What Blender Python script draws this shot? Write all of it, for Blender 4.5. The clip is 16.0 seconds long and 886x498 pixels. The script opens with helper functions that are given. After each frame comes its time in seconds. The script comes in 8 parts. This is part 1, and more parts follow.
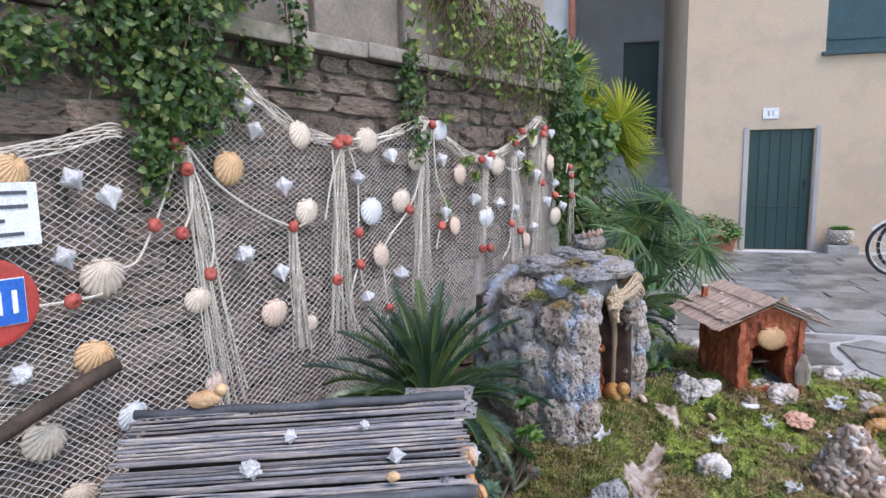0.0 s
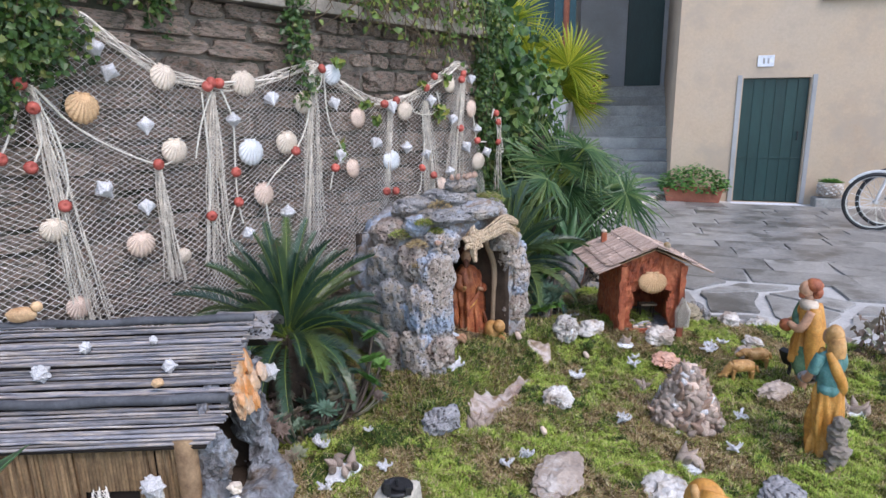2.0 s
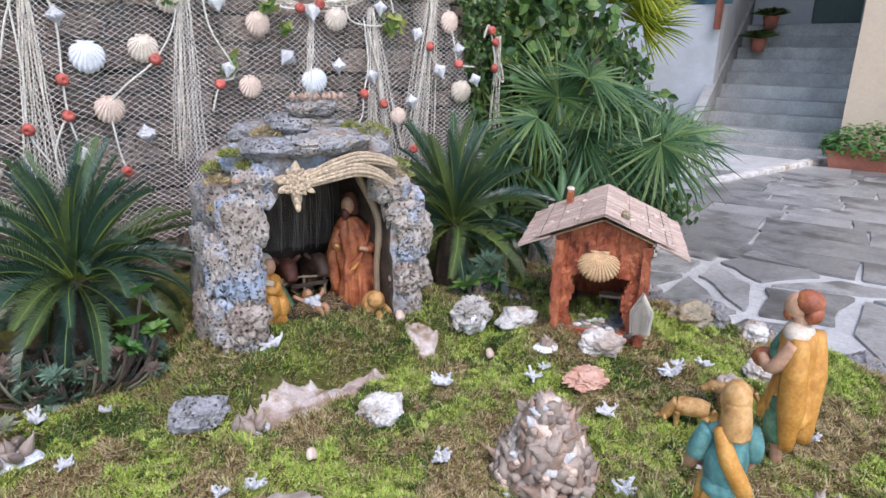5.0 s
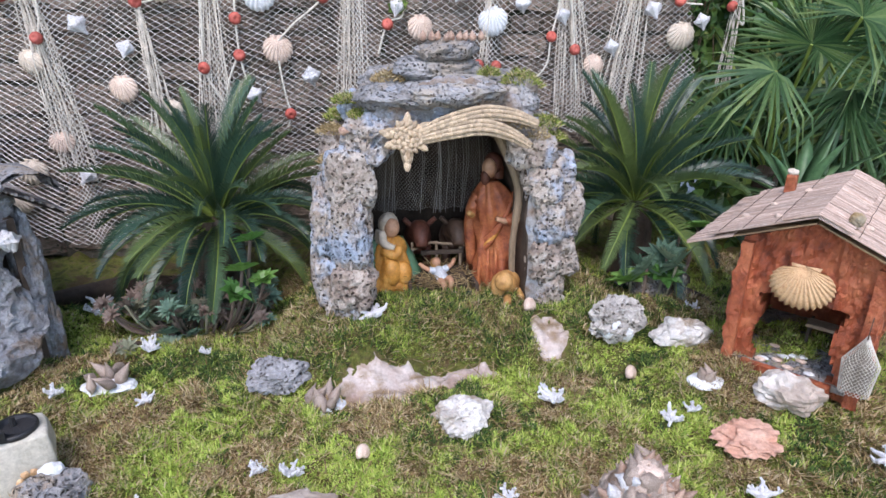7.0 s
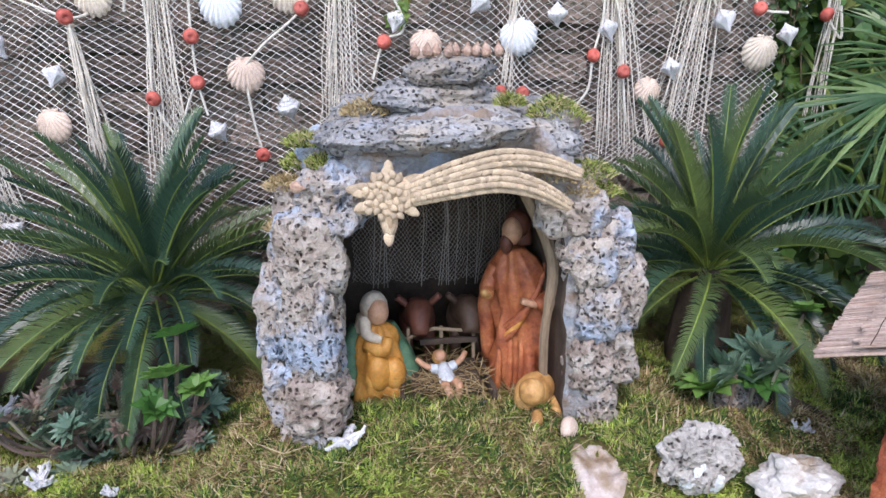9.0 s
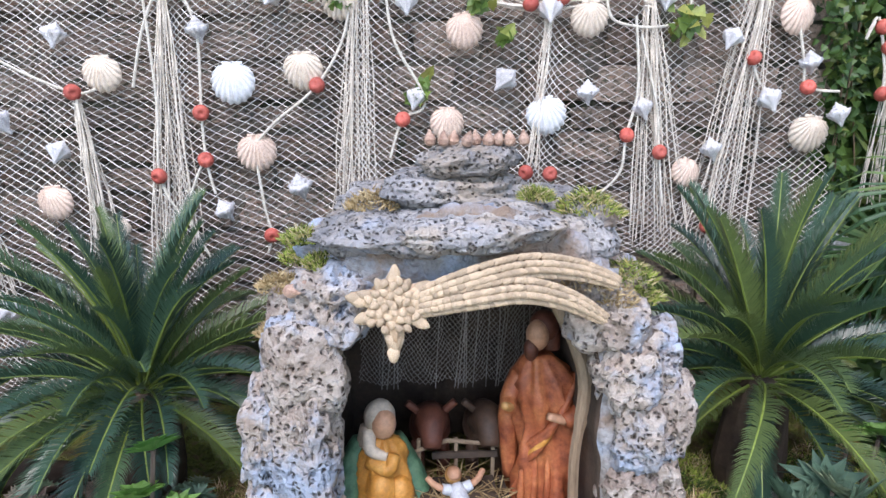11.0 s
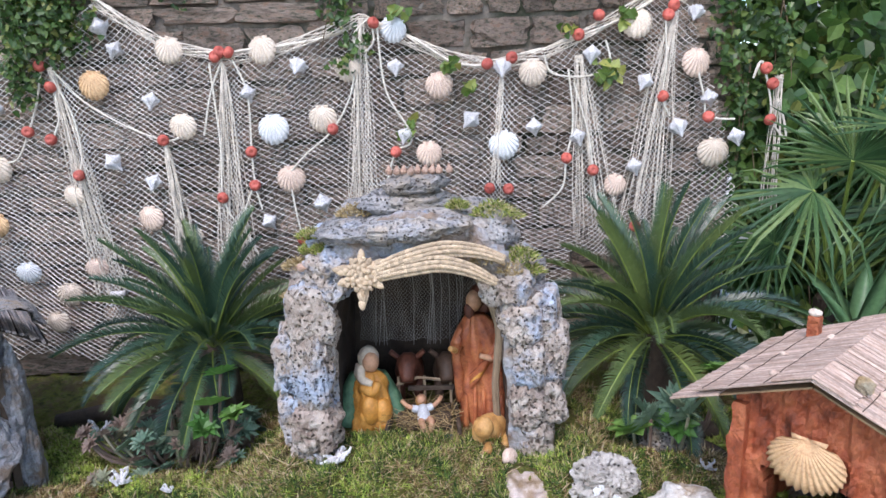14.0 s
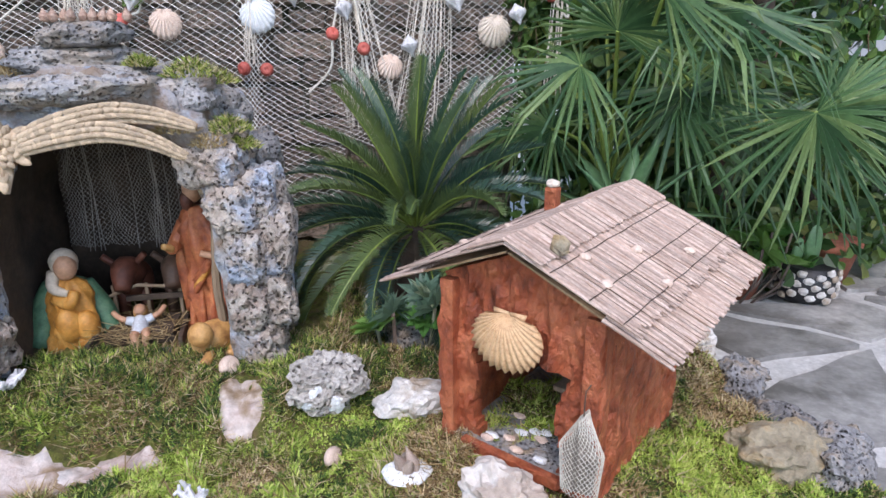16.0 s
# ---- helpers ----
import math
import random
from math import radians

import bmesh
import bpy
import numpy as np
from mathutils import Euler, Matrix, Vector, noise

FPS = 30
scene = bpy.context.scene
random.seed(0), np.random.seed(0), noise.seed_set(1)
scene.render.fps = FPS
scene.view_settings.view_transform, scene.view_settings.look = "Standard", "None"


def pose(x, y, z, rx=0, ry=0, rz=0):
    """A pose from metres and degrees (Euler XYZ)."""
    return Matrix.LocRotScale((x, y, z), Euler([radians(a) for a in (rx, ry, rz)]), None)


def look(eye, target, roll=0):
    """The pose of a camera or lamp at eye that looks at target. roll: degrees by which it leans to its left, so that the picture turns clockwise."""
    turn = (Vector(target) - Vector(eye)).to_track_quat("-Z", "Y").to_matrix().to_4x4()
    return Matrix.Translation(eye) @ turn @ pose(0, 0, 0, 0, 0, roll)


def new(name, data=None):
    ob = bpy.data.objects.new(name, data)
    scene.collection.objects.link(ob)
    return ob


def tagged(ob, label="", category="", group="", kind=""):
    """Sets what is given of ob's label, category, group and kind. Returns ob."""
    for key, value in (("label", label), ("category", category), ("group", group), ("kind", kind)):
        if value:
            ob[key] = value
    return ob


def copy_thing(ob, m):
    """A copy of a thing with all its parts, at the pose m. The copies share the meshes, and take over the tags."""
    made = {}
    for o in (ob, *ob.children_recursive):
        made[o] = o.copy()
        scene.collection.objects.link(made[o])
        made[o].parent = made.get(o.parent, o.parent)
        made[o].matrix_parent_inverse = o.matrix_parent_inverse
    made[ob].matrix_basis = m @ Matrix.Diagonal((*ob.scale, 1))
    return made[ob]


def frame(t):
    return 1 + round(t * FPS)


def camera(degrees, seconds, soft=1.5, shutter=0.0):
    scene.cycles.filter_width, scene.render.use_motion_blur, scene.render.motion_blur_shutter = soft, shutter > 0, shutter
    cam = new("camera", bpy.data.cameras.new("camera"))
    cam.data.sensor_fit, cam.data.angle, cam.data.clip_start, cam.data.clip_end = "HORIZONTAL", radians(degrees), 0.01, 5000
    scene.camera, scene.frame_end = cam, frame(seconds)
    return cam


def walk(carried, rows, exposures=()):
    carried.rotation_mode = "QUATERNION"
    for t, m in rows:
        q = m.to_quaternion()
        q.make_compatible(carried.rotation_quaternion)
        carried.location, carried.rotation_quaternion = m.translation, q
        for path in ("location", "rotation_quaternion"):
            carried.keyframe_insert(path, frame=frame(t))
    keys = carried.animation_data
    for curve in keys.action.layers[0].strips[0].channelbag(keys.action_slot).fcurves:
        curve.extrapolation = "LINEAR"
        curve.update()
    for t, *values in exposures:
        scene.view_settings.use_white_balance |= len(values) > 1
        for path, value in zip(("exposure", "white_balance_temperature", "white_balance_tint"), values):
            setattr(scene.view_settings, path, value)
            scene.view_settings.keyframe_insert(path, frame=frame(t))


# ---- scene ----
cam = camera(70.6, 16.0)
PATH = [
    (0, (-0.017, 0.103, 1.557), (1.566, 1.295, 1.289), -0.9),
    (0.5, (-0.003, 0.011, 1.557), (1.636, 1.121, 1.271), -0.1),
    (1, (-0.005, -0.224, 1.561), (1.606, 0.918, 1.243), -0.1),
    (1.5, (0.054, -0.371, 1.541), (1.639, 0.782, 1.144), -1.1),
    (2, (0.295, -0.522, 1.533), (1.8, 0.725, 1.106), -0.3),
    (2.5, (0.508, -0.628, 1.496), (1.925, 0.69, 0.988), 1.3),
    (3, (0.724, -0.791, 1.518), (1.932, 0.702, 0.962), 2.0),
    (3.5, (0.949, -0.874, 1.508), (2.095, 0.665, 0.946), 1.9),
    (4, (1.255, -0.869, 1.479), (2.372, 0.709, 0.969), 2.7),
    (4.2, (1.363, -0.869, 1.454), (2.494, 0.702, 0.953), 1.7),
    (6.3, (2.069, -0.747, 1.353), (2.68, 0.989, 0.571), 0.9),
    (6.5, (2.125, -0.742, 1.352), (2.608, 1.034, 0.57), 0.9),
    (7, (2.207, -0.644, 1.342), (2.51, 1.191, 0.608), 0.4),
    (7.5, (2.204, -0.465, 1.333), (2.485, 1.389, 0.638), 0.1),
    (8, (2.257, -0.337, 1.318), (2.571, 1.512, 0.624), 0.9),
    (8.2, (2.303, -0.277, 1.32), (2.598, 1.583, 0.646), 0.6),
    (10.3, (2.383, 0.05, 1.208), (2.53, 1.943, 0.582), -1.4),
    (10.5, (2.388, 0.061, 1.251), (2.533, 1.976, 0.693), -1.6),
    (11, (2.397, 0.086, 1.324), (2.531, 2.025, 0.852), -0.0),
    (11.5, (2.402, 0.091, 1.4), (2.529, 2.03, 0.93), 0.6),
    (12, (2.424, 0.081, 1.438), (2.537, 2.035, 1.031), 1.0),
    (12.5, (2.461, 0.028, 1.433), (2.508, 1.991, 1.052), 0.8),
    (13, (2.496, -0.116, 1.424), (2.5, 1.847, 1.041), 0.3),
    (13.5, (2.513, -0.332, 1.419), (2.532, 1.63, 1.034), -0.8),
    (14, (2.633, -0.537, 1.406), (2.59, 1.416, 0.979), -2.1),
    (14.5, (2.81, -0.719, 1.4), (2.662, 1.206, 0.878), -0.8),
    (14.8, (2.933, -0.739, 1.384), (2.812, 1.181, 0.838), -0.6),
    (15, (2.986, -0.689, 1.345), (3.007, 1.232, 0.786), -0.1),
    (15.2, (3.019, -0.575, 1.32), (3.156, 1.334, 0.742), 1.9),
    (15.5, (3.026, -0.508, 1.269), (3.276, 1.386, 0.678), 0.3),
    (16, (3.033, -0.354, 1.201), (3.371, 1.509, 0.557), -0.7),
]
# the plan below is drawn 1 / SCALE times too large; SCALE brings camera and things to true metres
SCALE = 0.78
walk(cam, [(t, look(SCALE * Vector(eye), SCALE * Vector(target), roll)) for t, eye, target, roll in PATH],
     [(0, 1.1), (3, 1.08), (4.2, 1.2), (6.5, 1.32), (8.2, 1.35), (10.5, 1.62), (11.5, 1.42), (13, 1.42), (15, 1.42), (16, 1.28)])

# ---- light: an overcast winter day ----
world = bpy.data.worlds.new("sky")
scene.world = world
world.use_nodes = True
wn = world.node_tree
sky = wn.nodes.new("ShaderNodeTexSky")
sky.sky_type = "NISHITA"
sky.sun_disc = False
sky.sun_elevation, sky.sun_rotation = radians(52), radians(200)
sky.air_density, sky.dust_density, sky.ozone_density = 1.0, 1.0, 1.5
bg = wn.nodes["Background"]
soft_sky = wn.nodes.new("ShaderNodeHueSaturation")
soft_sky.inputs["Saturation"].default_value = 0.95
wn.links.new(sky.outputs[0], soft_sky.inputs["Color"])
wn.links.new(soft_sky.outputs[0], bg.inputs[0])
bg.inputs[1].default_value = 0.15
sun_data = bpy.data.lights.new("sun", "SUN")
sun_data.energy, sun_data.angle, sun_data.color = 1.02, radians(25), (1.0, 0.9, 0.93)
sun = new("sun", sun_data)
sun.matrix_world = look((0, -6, 9), (1.2, 0, 0))
scene.view_settings.exposure = 1.0


# ---- materials ----
def ramp(nt, fac, stops):
    node = nt.nodes.new("ShaderNodeValToRGB")
    els = node.color_ramp.elements
    while len(els) < len(stops):
        els.new(0.5)
    for el, (at, c) in zip(els, stops):
        el.position, el.color = at, (*c, 1)
    nt.links.new(fac, node.inputs[0])
    return node.outputs[0]


def noise_tex(nt, vec, scale, detail=4.0, rough=0.6):
    node = nt.nodes.new("ShaderNodeTexNoise")
    node.inputs["Scale"].default_value, node.inputs["Detail"].default_value = scale, detail
    node.inputs["Roughness"].default_value = rough
    nt.links.new(vec, node.inputs["Vector"])
    return node.outputs[0]


def mixed(nt, a, b, fac, how="MIX"):
    node = nt.nodes.new("ShaderNodeMix")
    node.data_type, node.blend_type = "RGBA", how
    for value, i in ((fac, 0), (a, 6), (b, 7)):
        if isinstance(value, (int, float)):
            node.inputs[i].default_value = value
        elif isinstance(value, tuple):
            node.inputs[i].default_value = (*value, 1)
        else:
            nt.links.new(value, node.inputs[i])
    return node.outputs[2]


def surface(name, stops, scale=8.0, fine=60.0, rough=0.8, bump=0.3, bump_scale=None, depth=0.004, vary=0.0, stretch=None,
            stain=None, stain_scale=2.0, pits=0.0, metal=0.0, own=True, grain_mix=0.75):
    """A two-scale noise material: ramp colours, fine grain, stains, pits with their shade painted in, and a bump."""
    m = bpy.data.materials.new(name)
    m.use_nodes = True
    nt = m.node_tree
    p = nt.nodes["Principled BSDF"]
    coord = nt.nodes.new("ShaderNodeTexCoord")
    vec = coord.outputs["Object"] if own else nt.nodes.new("ShaderNodeNewGeometry").outputs["Position"]
    if stretch:
        mp = nt.nodes.new("ShaderNodeMapping")
        mp.inputs["Scale"].default_value = stretch
        nt.links.new(vec, mp.inputs["Vector"])
        vec = mp.outputs[0]
    info = nt.nodes.new("ShaderNodeObjectInfo")
    add = nt.nodes.new("ShaderNodeVectorMath")
    add.operation = "MULTIPLY_ADD"
    comb = nt.nodes.new("ShaderNodeCombineXYZ")
    for i in range(3):
        nt.links.new(info.outputs["Random"], comb.inputs[i])
    nt.links.new(comb.outputs[0], add.inputs[0])
    add.inputs[1].default_value = (7, 13, 5)
    nt.links.new(vec, add.inputs[2])
    vec = add.outputs[0]
    big = noise_tex(nt, vec, scale, 5)
    small = noise_tex(nt, vec, fine, 3, 0.7)
    col = ramp(nt, big, stops)
    grain = ramp(nt, small, [(0.25, (0.62, 0.62, 0.62)), (0.75, (1.25, 1.25, 1.25))])
    col = mixed(nt, col, grain, grain_mix, "MULTIPLY")
    if stain:
        sfac = ramp(nt, noise_tex(nt, vec, stain_scale, 6, 0.65), [(0.5, (0, 0, 0)), (0.62, (1, 1, 1))])
        col = mixed(nt, col, stain, sfac)
    if vary:
        hsv = nt.nodes.new("ShaderNodeHueSaturation")
        mr = nt.nodes.new("ShaderNodeMapRange")
        mr.inputs["To Min"].default_value, mr.inputs["To Max"].default_value = 1 - vary, 1 + vary
        nt.links.new(info.outputs["Random"], mr.inputs[0])
        nt.links.new(mr.outputs[0], hsv.inputs["Value"])
        nt.links.new(col, hsv.inputs["Color"])
        col = hsv.outputs[0]
    height = noise_tex(nt, vec, bump_scale or fine, 6, 0.65)
    if pits:
        vo = nt.nodes.new("ShaderNodeTexVoronoi")
        vo.inputs["Scale"].default_value = pits
        bend = nt.nodes.new("ShaderNodeTexNoise")
        bend.inputs["Scale"].default_value, bend.inputs["Detail"].default_value = pits * 0.9, 2.0
        nt.links.new(vec, bend.inputs["Vector"])
        warp = nt.nodes.new("ShaderNodeVectorMath")
        warp.operation = "MULTIPLY_ADD"
        nt.links.new(bend.outputs["Color"], warp.inputs[0])
        warp.inputs[1].default_value = (1.1 / pits, 1.1 / pits, 1.1 / pits)
        nt.links.new(vec, warp.inputs[2])
        nt.links.new(warp.outputs[0], vo.inputs["Vector"])
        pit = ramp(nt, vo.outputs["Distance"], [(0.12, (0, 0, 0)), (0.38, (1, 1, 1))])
        mul = nt.nodes.new("ShaderNodeMath")
        mul.operation = "MULTIPLY_ADD"
        nt.links.new(pit, mul.inputs[0])
        mul.inputs[1].default_value = 1.5
        nt.links.new(height, mul.inputs[2])
        height = mul.outputs[0]
        # pit floors darkened in the colour: shade of the holes, with their dirt
        pore_shade = ramp(nt, vo.outputs["Distance"], [(0.16, (0.2, 0.17, 0.15)), (0.34, (1, 1, 1))])
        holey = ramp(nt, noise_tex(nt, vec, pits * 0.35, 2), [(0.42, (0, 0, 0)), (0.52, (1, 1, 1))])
        col = mixed(nt, col, pore_shade, holey, "MULTIPLY")
    b = nt.nodes.new("ShaderNodeBump")
    b.inputs["Strength"].default_value, b.inputs["Distance"].default_value = bump, depth
    nt.links.new(height, b.inputs["Height"])
    nt.links.new(b.outputs[0], p.inputs["Normal"])
    nt.links.new(col, p.inputs["Base Color"])
    p.inputs["Roughness"].default_value = rough
    p.inputs["Metallic"].default_value = metal
    return m


def plain(name, c, rough=0.6, metal=0.0, scale=20.0, spread=0.18, vary=0.0, bump=0.15):
    lo, hi = tuple(v * (1 - spread) for v in c), tuple(min(1, v * (1 + spread)) for v in c)
    return surface(name, [(0.3, lo), (0.7, hi)], scale, scale * 8, rough, bump, vary=vary, metal=metal)


M = {
    "brick": surface("brick", [(0.22, (0.15, 0.11, 0.09)), (0.4, (0.31, 0.235, 0.19)), (0.52, (0.42, 0.335, 0.275)), (0.64, (0.4, 0.255, 0.185)), (0.8, (0.34, 0.31, 0.28))],
                     5.0, 45, 0.9, 1.0, bump_scale=24, depth=0.02, vary=0.36, stain=(0.12, 0.12, 0.085), stain_scale=9),
    "mortar": surface("mortar", [(0.3, (0.13, 0.11, 0.09)), (0.7, (0.27, 0.235, 0.2))], 6, 70, 0.95, 0.8, depth=0.012, stain=(0.05, 0.055, 0.035), stain_scale=4),
    "ledge": surface("ledge_stone", [(0.3, (0.2, 0.18, 0.15)), (0.7, (0.36, 0.32, 0.27))], 5, 50, 0.9, 0.5, depth=0.008, stain=(0.12, 0.12, 0.07)),
    "stone_block": surface("stone_block", [(0.25, (0.17, 0.145, 0.12)), (0.7, (0.33, 0.28, 0.235))], 4, 50, 0.9, 0.5, depth=0.01, vary=0.2),
    "stucco": surface("ochre_stucco", [(0.25, (0.45, 0.335, 0.24)), (0.5, (0.52, 0.405, 0.295)), (0.75, (0.5, 0.41, 0.32))], 0.9, 25, 0.92, 0.25, depth=0.006, grain_mix=0.2,
                      stain=(0.44, 0.355, 0.275), stain_scale=1.1),
    "grey_stucco": surface("grey_stucco", [(0.25, (0.31, 0.31, 0.315)), (0.75, (0.46, 0.46, 0.47))], 1.0, 25, 0.92, 0.25, stain=(0.34, 0.335, 0.32), stain_scale=0.8, grain_mix=0.2),
    "door_green": surface("dark_green_paint", [(0.3, (0.006, 0.032, 0.031)), (0.7, (0.012, 0.05, 0.047))], 3, 40, 0.45, 0.15, stretch=(1, 1, 0.2)),
    "shutter": plain("blue_green_shutter", (0.013, 0.055, 0.07), 0.5, scale=4),
    "moss": surface("moss", [(0.2, (0.035, 0.035, 0.012)), (0.38, (0.1, 0.105, 0.022)), (0.52, (0.18, 0.195, 0.034)), (0.66, (0.21, 0.15, 0.07)), (0.8, (0.13, 0.15, 0.026))],
                    34, 240, 1.0, 1.0, bump_scale=80, depth=0.02, stain=(0.13, 0.095, 0.04), stain_scale=9),
    "paving": surface("wet_paving_stone", [(0.3, (0.19, 0.185, 0.175)), (0.7, (0.36, 0.35, 0.335))], 2.5, 40, 0.36, 0.4, vary=0.25, stain=(0.12, 0.115, 0.105), stain_scale=2.2),
    "joint": surface("paving_joint", [(0.3, (0.4, 0.395, 0.385)), (0.7, (0.56, 0.55, 0.535))], 5, 60, 0.6, 0.4),
    "step": surface("stone_step", [(0.3, (0.22, 0.215, 0.205)), (0.7, (0.40, 0.39, 0.37))], 3, 40, 0.6, 0.4, vary=0.15),
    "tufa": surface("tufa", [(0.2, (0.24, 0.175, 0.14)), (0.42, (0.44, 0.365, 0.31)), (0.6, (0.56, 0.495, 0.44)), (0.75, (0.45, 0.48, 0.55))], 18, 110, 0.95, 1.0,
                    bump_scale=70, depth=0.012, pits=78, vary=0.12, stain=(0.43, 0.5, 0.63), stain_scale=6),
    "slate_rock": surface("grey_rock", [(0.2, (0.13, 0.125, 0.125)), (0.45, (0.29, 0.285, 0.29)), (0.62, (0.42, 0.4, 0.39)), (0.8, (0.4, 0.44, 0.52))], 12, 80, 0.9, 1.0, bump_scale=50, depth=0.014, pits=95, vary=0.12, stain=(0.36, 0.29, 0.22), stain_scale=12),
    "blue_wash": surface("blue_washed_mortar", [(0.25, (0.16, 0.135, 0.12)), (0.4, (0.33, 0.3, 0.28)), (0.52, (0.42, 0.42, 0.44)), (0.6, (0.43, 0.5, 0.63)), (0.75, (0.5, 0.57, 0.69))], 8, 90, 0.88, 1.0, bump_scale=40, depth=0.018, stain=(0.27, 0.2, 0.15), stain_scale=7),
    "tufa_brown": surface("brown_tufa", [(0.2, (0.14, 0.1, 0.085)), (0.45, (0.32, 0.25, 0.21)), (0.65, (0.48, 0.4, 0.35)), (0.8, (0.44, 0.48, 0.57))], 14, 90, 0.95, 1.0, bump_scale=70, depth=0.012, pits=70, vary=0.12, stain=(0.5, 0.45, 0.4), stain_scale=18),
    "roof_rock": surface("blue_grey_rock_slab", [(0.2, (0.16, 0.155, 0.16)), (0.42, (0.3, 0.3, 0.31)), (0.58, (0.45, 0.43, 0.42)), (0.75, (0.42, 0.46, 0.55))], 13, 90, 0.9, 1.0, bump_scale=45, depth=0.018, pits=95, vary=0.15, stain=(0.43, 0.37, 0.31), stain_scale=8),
    "lichen_rock": surface("lichen_rock", [(0.25, (0.22, 0.18, 0.12)), (0.5, (0.36, 0.31, 0.22)), (0.75, (0.5, 0.3, 0.1))], 12, 80, 0.95, 0.9, depth=0.01),
    "terracotta_wall": surface("cork_terracotta", [(0.25, (0.08, 0.02, 0.011)), (0.46, (0.34, 0.08, 0.032)), (0.7, (0.52, 0.17, 0.075))], 22, 90, 0.5, 1.0,
                               bump_scale=34, depth=0.015, stretch=(1, 1, 0.7)),
    # near-black that paints the shade between the hut's canes and reeds
    "dark": plain("gap_shade_black", (0.02, 0.014, 0.011), 0.95),
    "reed_pale": surface("pale_reed", [(0.3, (0.34, 0.225, 0.17)), (0.7, (0.57, 0.45, 0.385))], 20, 120, 0.8, 0.4, vary=0.3, stretch=(1, 1, 1)),
    "reed_dark": surface("weathered_reed", [(0.25, (0.09, 0.09, 0.1)), (0.45, (0.22, 0.215, 0.235)), (0.6, (0.35, 0.3, 0.265)), (0.75, (0.52, 0.51, 0.52))], 26, 140, 0.5, 0.5, vary=0.5, stretch=(0.35, 1, 1)),
    "reed_brown": surface("brown_reed", [(0.3, (0.13, 0.078, 0.04)), (0.7, (0.33, 0.22, 0.12))], 16, 120, 0.75, 0.4, vary=0.3),
    "bamboo_black": surface("grey_cane", [(0.3, (0.045, 0.047, 0.055)), (0.7, (0.11, 0.115, 0.13))], 10, 90, 0.6, 0.3),
    "wood": surface("old_wood", [(0.3, (0.2, 0.14, 0.09)), (0.7, (0.38, 0.29, 0.2))], 8, 70, 0.85, 0.5, stretch=(3, 3, 0.4)),
    "hut_rock": surface("blue_grey_rock", [(0.22, (0.07, 0.068, 0.07)), (0.42, (0.2, 0.2, 0.215)), (0.58, (0.36, 0.38, 0.42)), (0.75, (0.46, 0.42, 0.39))], 14, 90, 0.85, 1.0, bump_scale=45, depth=0.02,
                        stain=(0.2, 0.15, 0.11), stain_scale=9),
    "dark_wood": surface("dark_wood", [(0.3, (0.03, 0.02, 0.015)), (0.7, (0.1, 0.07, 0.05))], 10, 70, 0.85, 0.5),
}


# ---- mesh helpers ----
def mesh_object(name, bm, material, smooth=False):
    me = bpy.data.meshes.new(name)
    bm.to_mesh(me)
    bm.free()
    if smooth:
        me.polygons.foreach_set("use_smooth", [True] * len(me.polygons))
    for m in material if isinstance(material, (list, tuple)) else [material]:
        me.materials.append(m)
    return new(name, me)


def part(name, bm, material, parent, label="", smooth=False, m=None):
    ob = mesh_object(name, bm, material, smooth)
    ob.parent = parent
    if m is not None:
        ob.matrix_basis = m
    return tagged(ob, label) if label else ob


def empty(name, m, label, category, group="", kind=""):
    ob = new(name)
    ob.empty_display_size = 0.05
    ob.matrix_basis = m
    return tagged(ob, label, category, group, kind)


def thing(name, bm, material, label, category, group="", kind="", smooth=False, m=None):
    ob = mesh_object(name, bm, material, smooth)
    if m is not None:
        ob.matrix_basis = m
    return tagged(ob, label, category, group, kind)


def add_box(bm, size, m=Matrix(), bevel=0.0):
    made = bmesh.ops.create_cube(bm, size=1.0, matrix=m @ Matrix.Diagonal((*size, 1)))["verts"]
    if bevel:
        edges = list({e for v in made for e in v.link_edges})
        bmesh.ops.bevel(bm, geom=edges, offset=bevel, segments=2, affect="EDGES", profile=0.6)
    return bm


def box(size, m=Matrix(), bevel=0.0):
    return add_box(bmesh.new(), size, m, bevel)


def add_tube(bm, pts, radii, sides=6, cap=True):
    """A tube along points; radii is a number or one a point."""
    pts = [Vector(p) for p in pts]
    if isinstance(radii, (int, float)):
        radii = [radii] * len(pts)
    rings, side = [], None
    for i, p in enumerate(pts):
        d = (pts[min(i + 1, len(pts) - 1)] - pts[max(i - 1, 0)])
        d = d.normalized() if d.length > 1e-9 else Vector((0, 0, 1))
        if side is None:
            side = d.orthogonal().normalized()
        side = side - d * side.dot(d)
        side = side.normalized() if side.length > 1e-6 else d.orthogonal().normalized()
        other = d.cross(side)
        rings.append([bm.verts.new(p + (side * math.cos(a) + other * math.sin(a)) * radii[i]) for a in (2 * math.pi * k / sides for k in range(sides))])
    for a, b in zip(rings, rings[1:]):
        for k in range(sides):
            bm.faces.new((a[k], a[(k + 1) % sides], b[(k + 1) % sides], b[k]))
    if cap:
        bm.faces.new(rings[0][::-1])
        bm.faces.new(rings[-1])
    return bm


def tube(pts, radii, sides=6, cap=True):
    return add_tube(bmesh.new(), pts, radii, sides, cap)


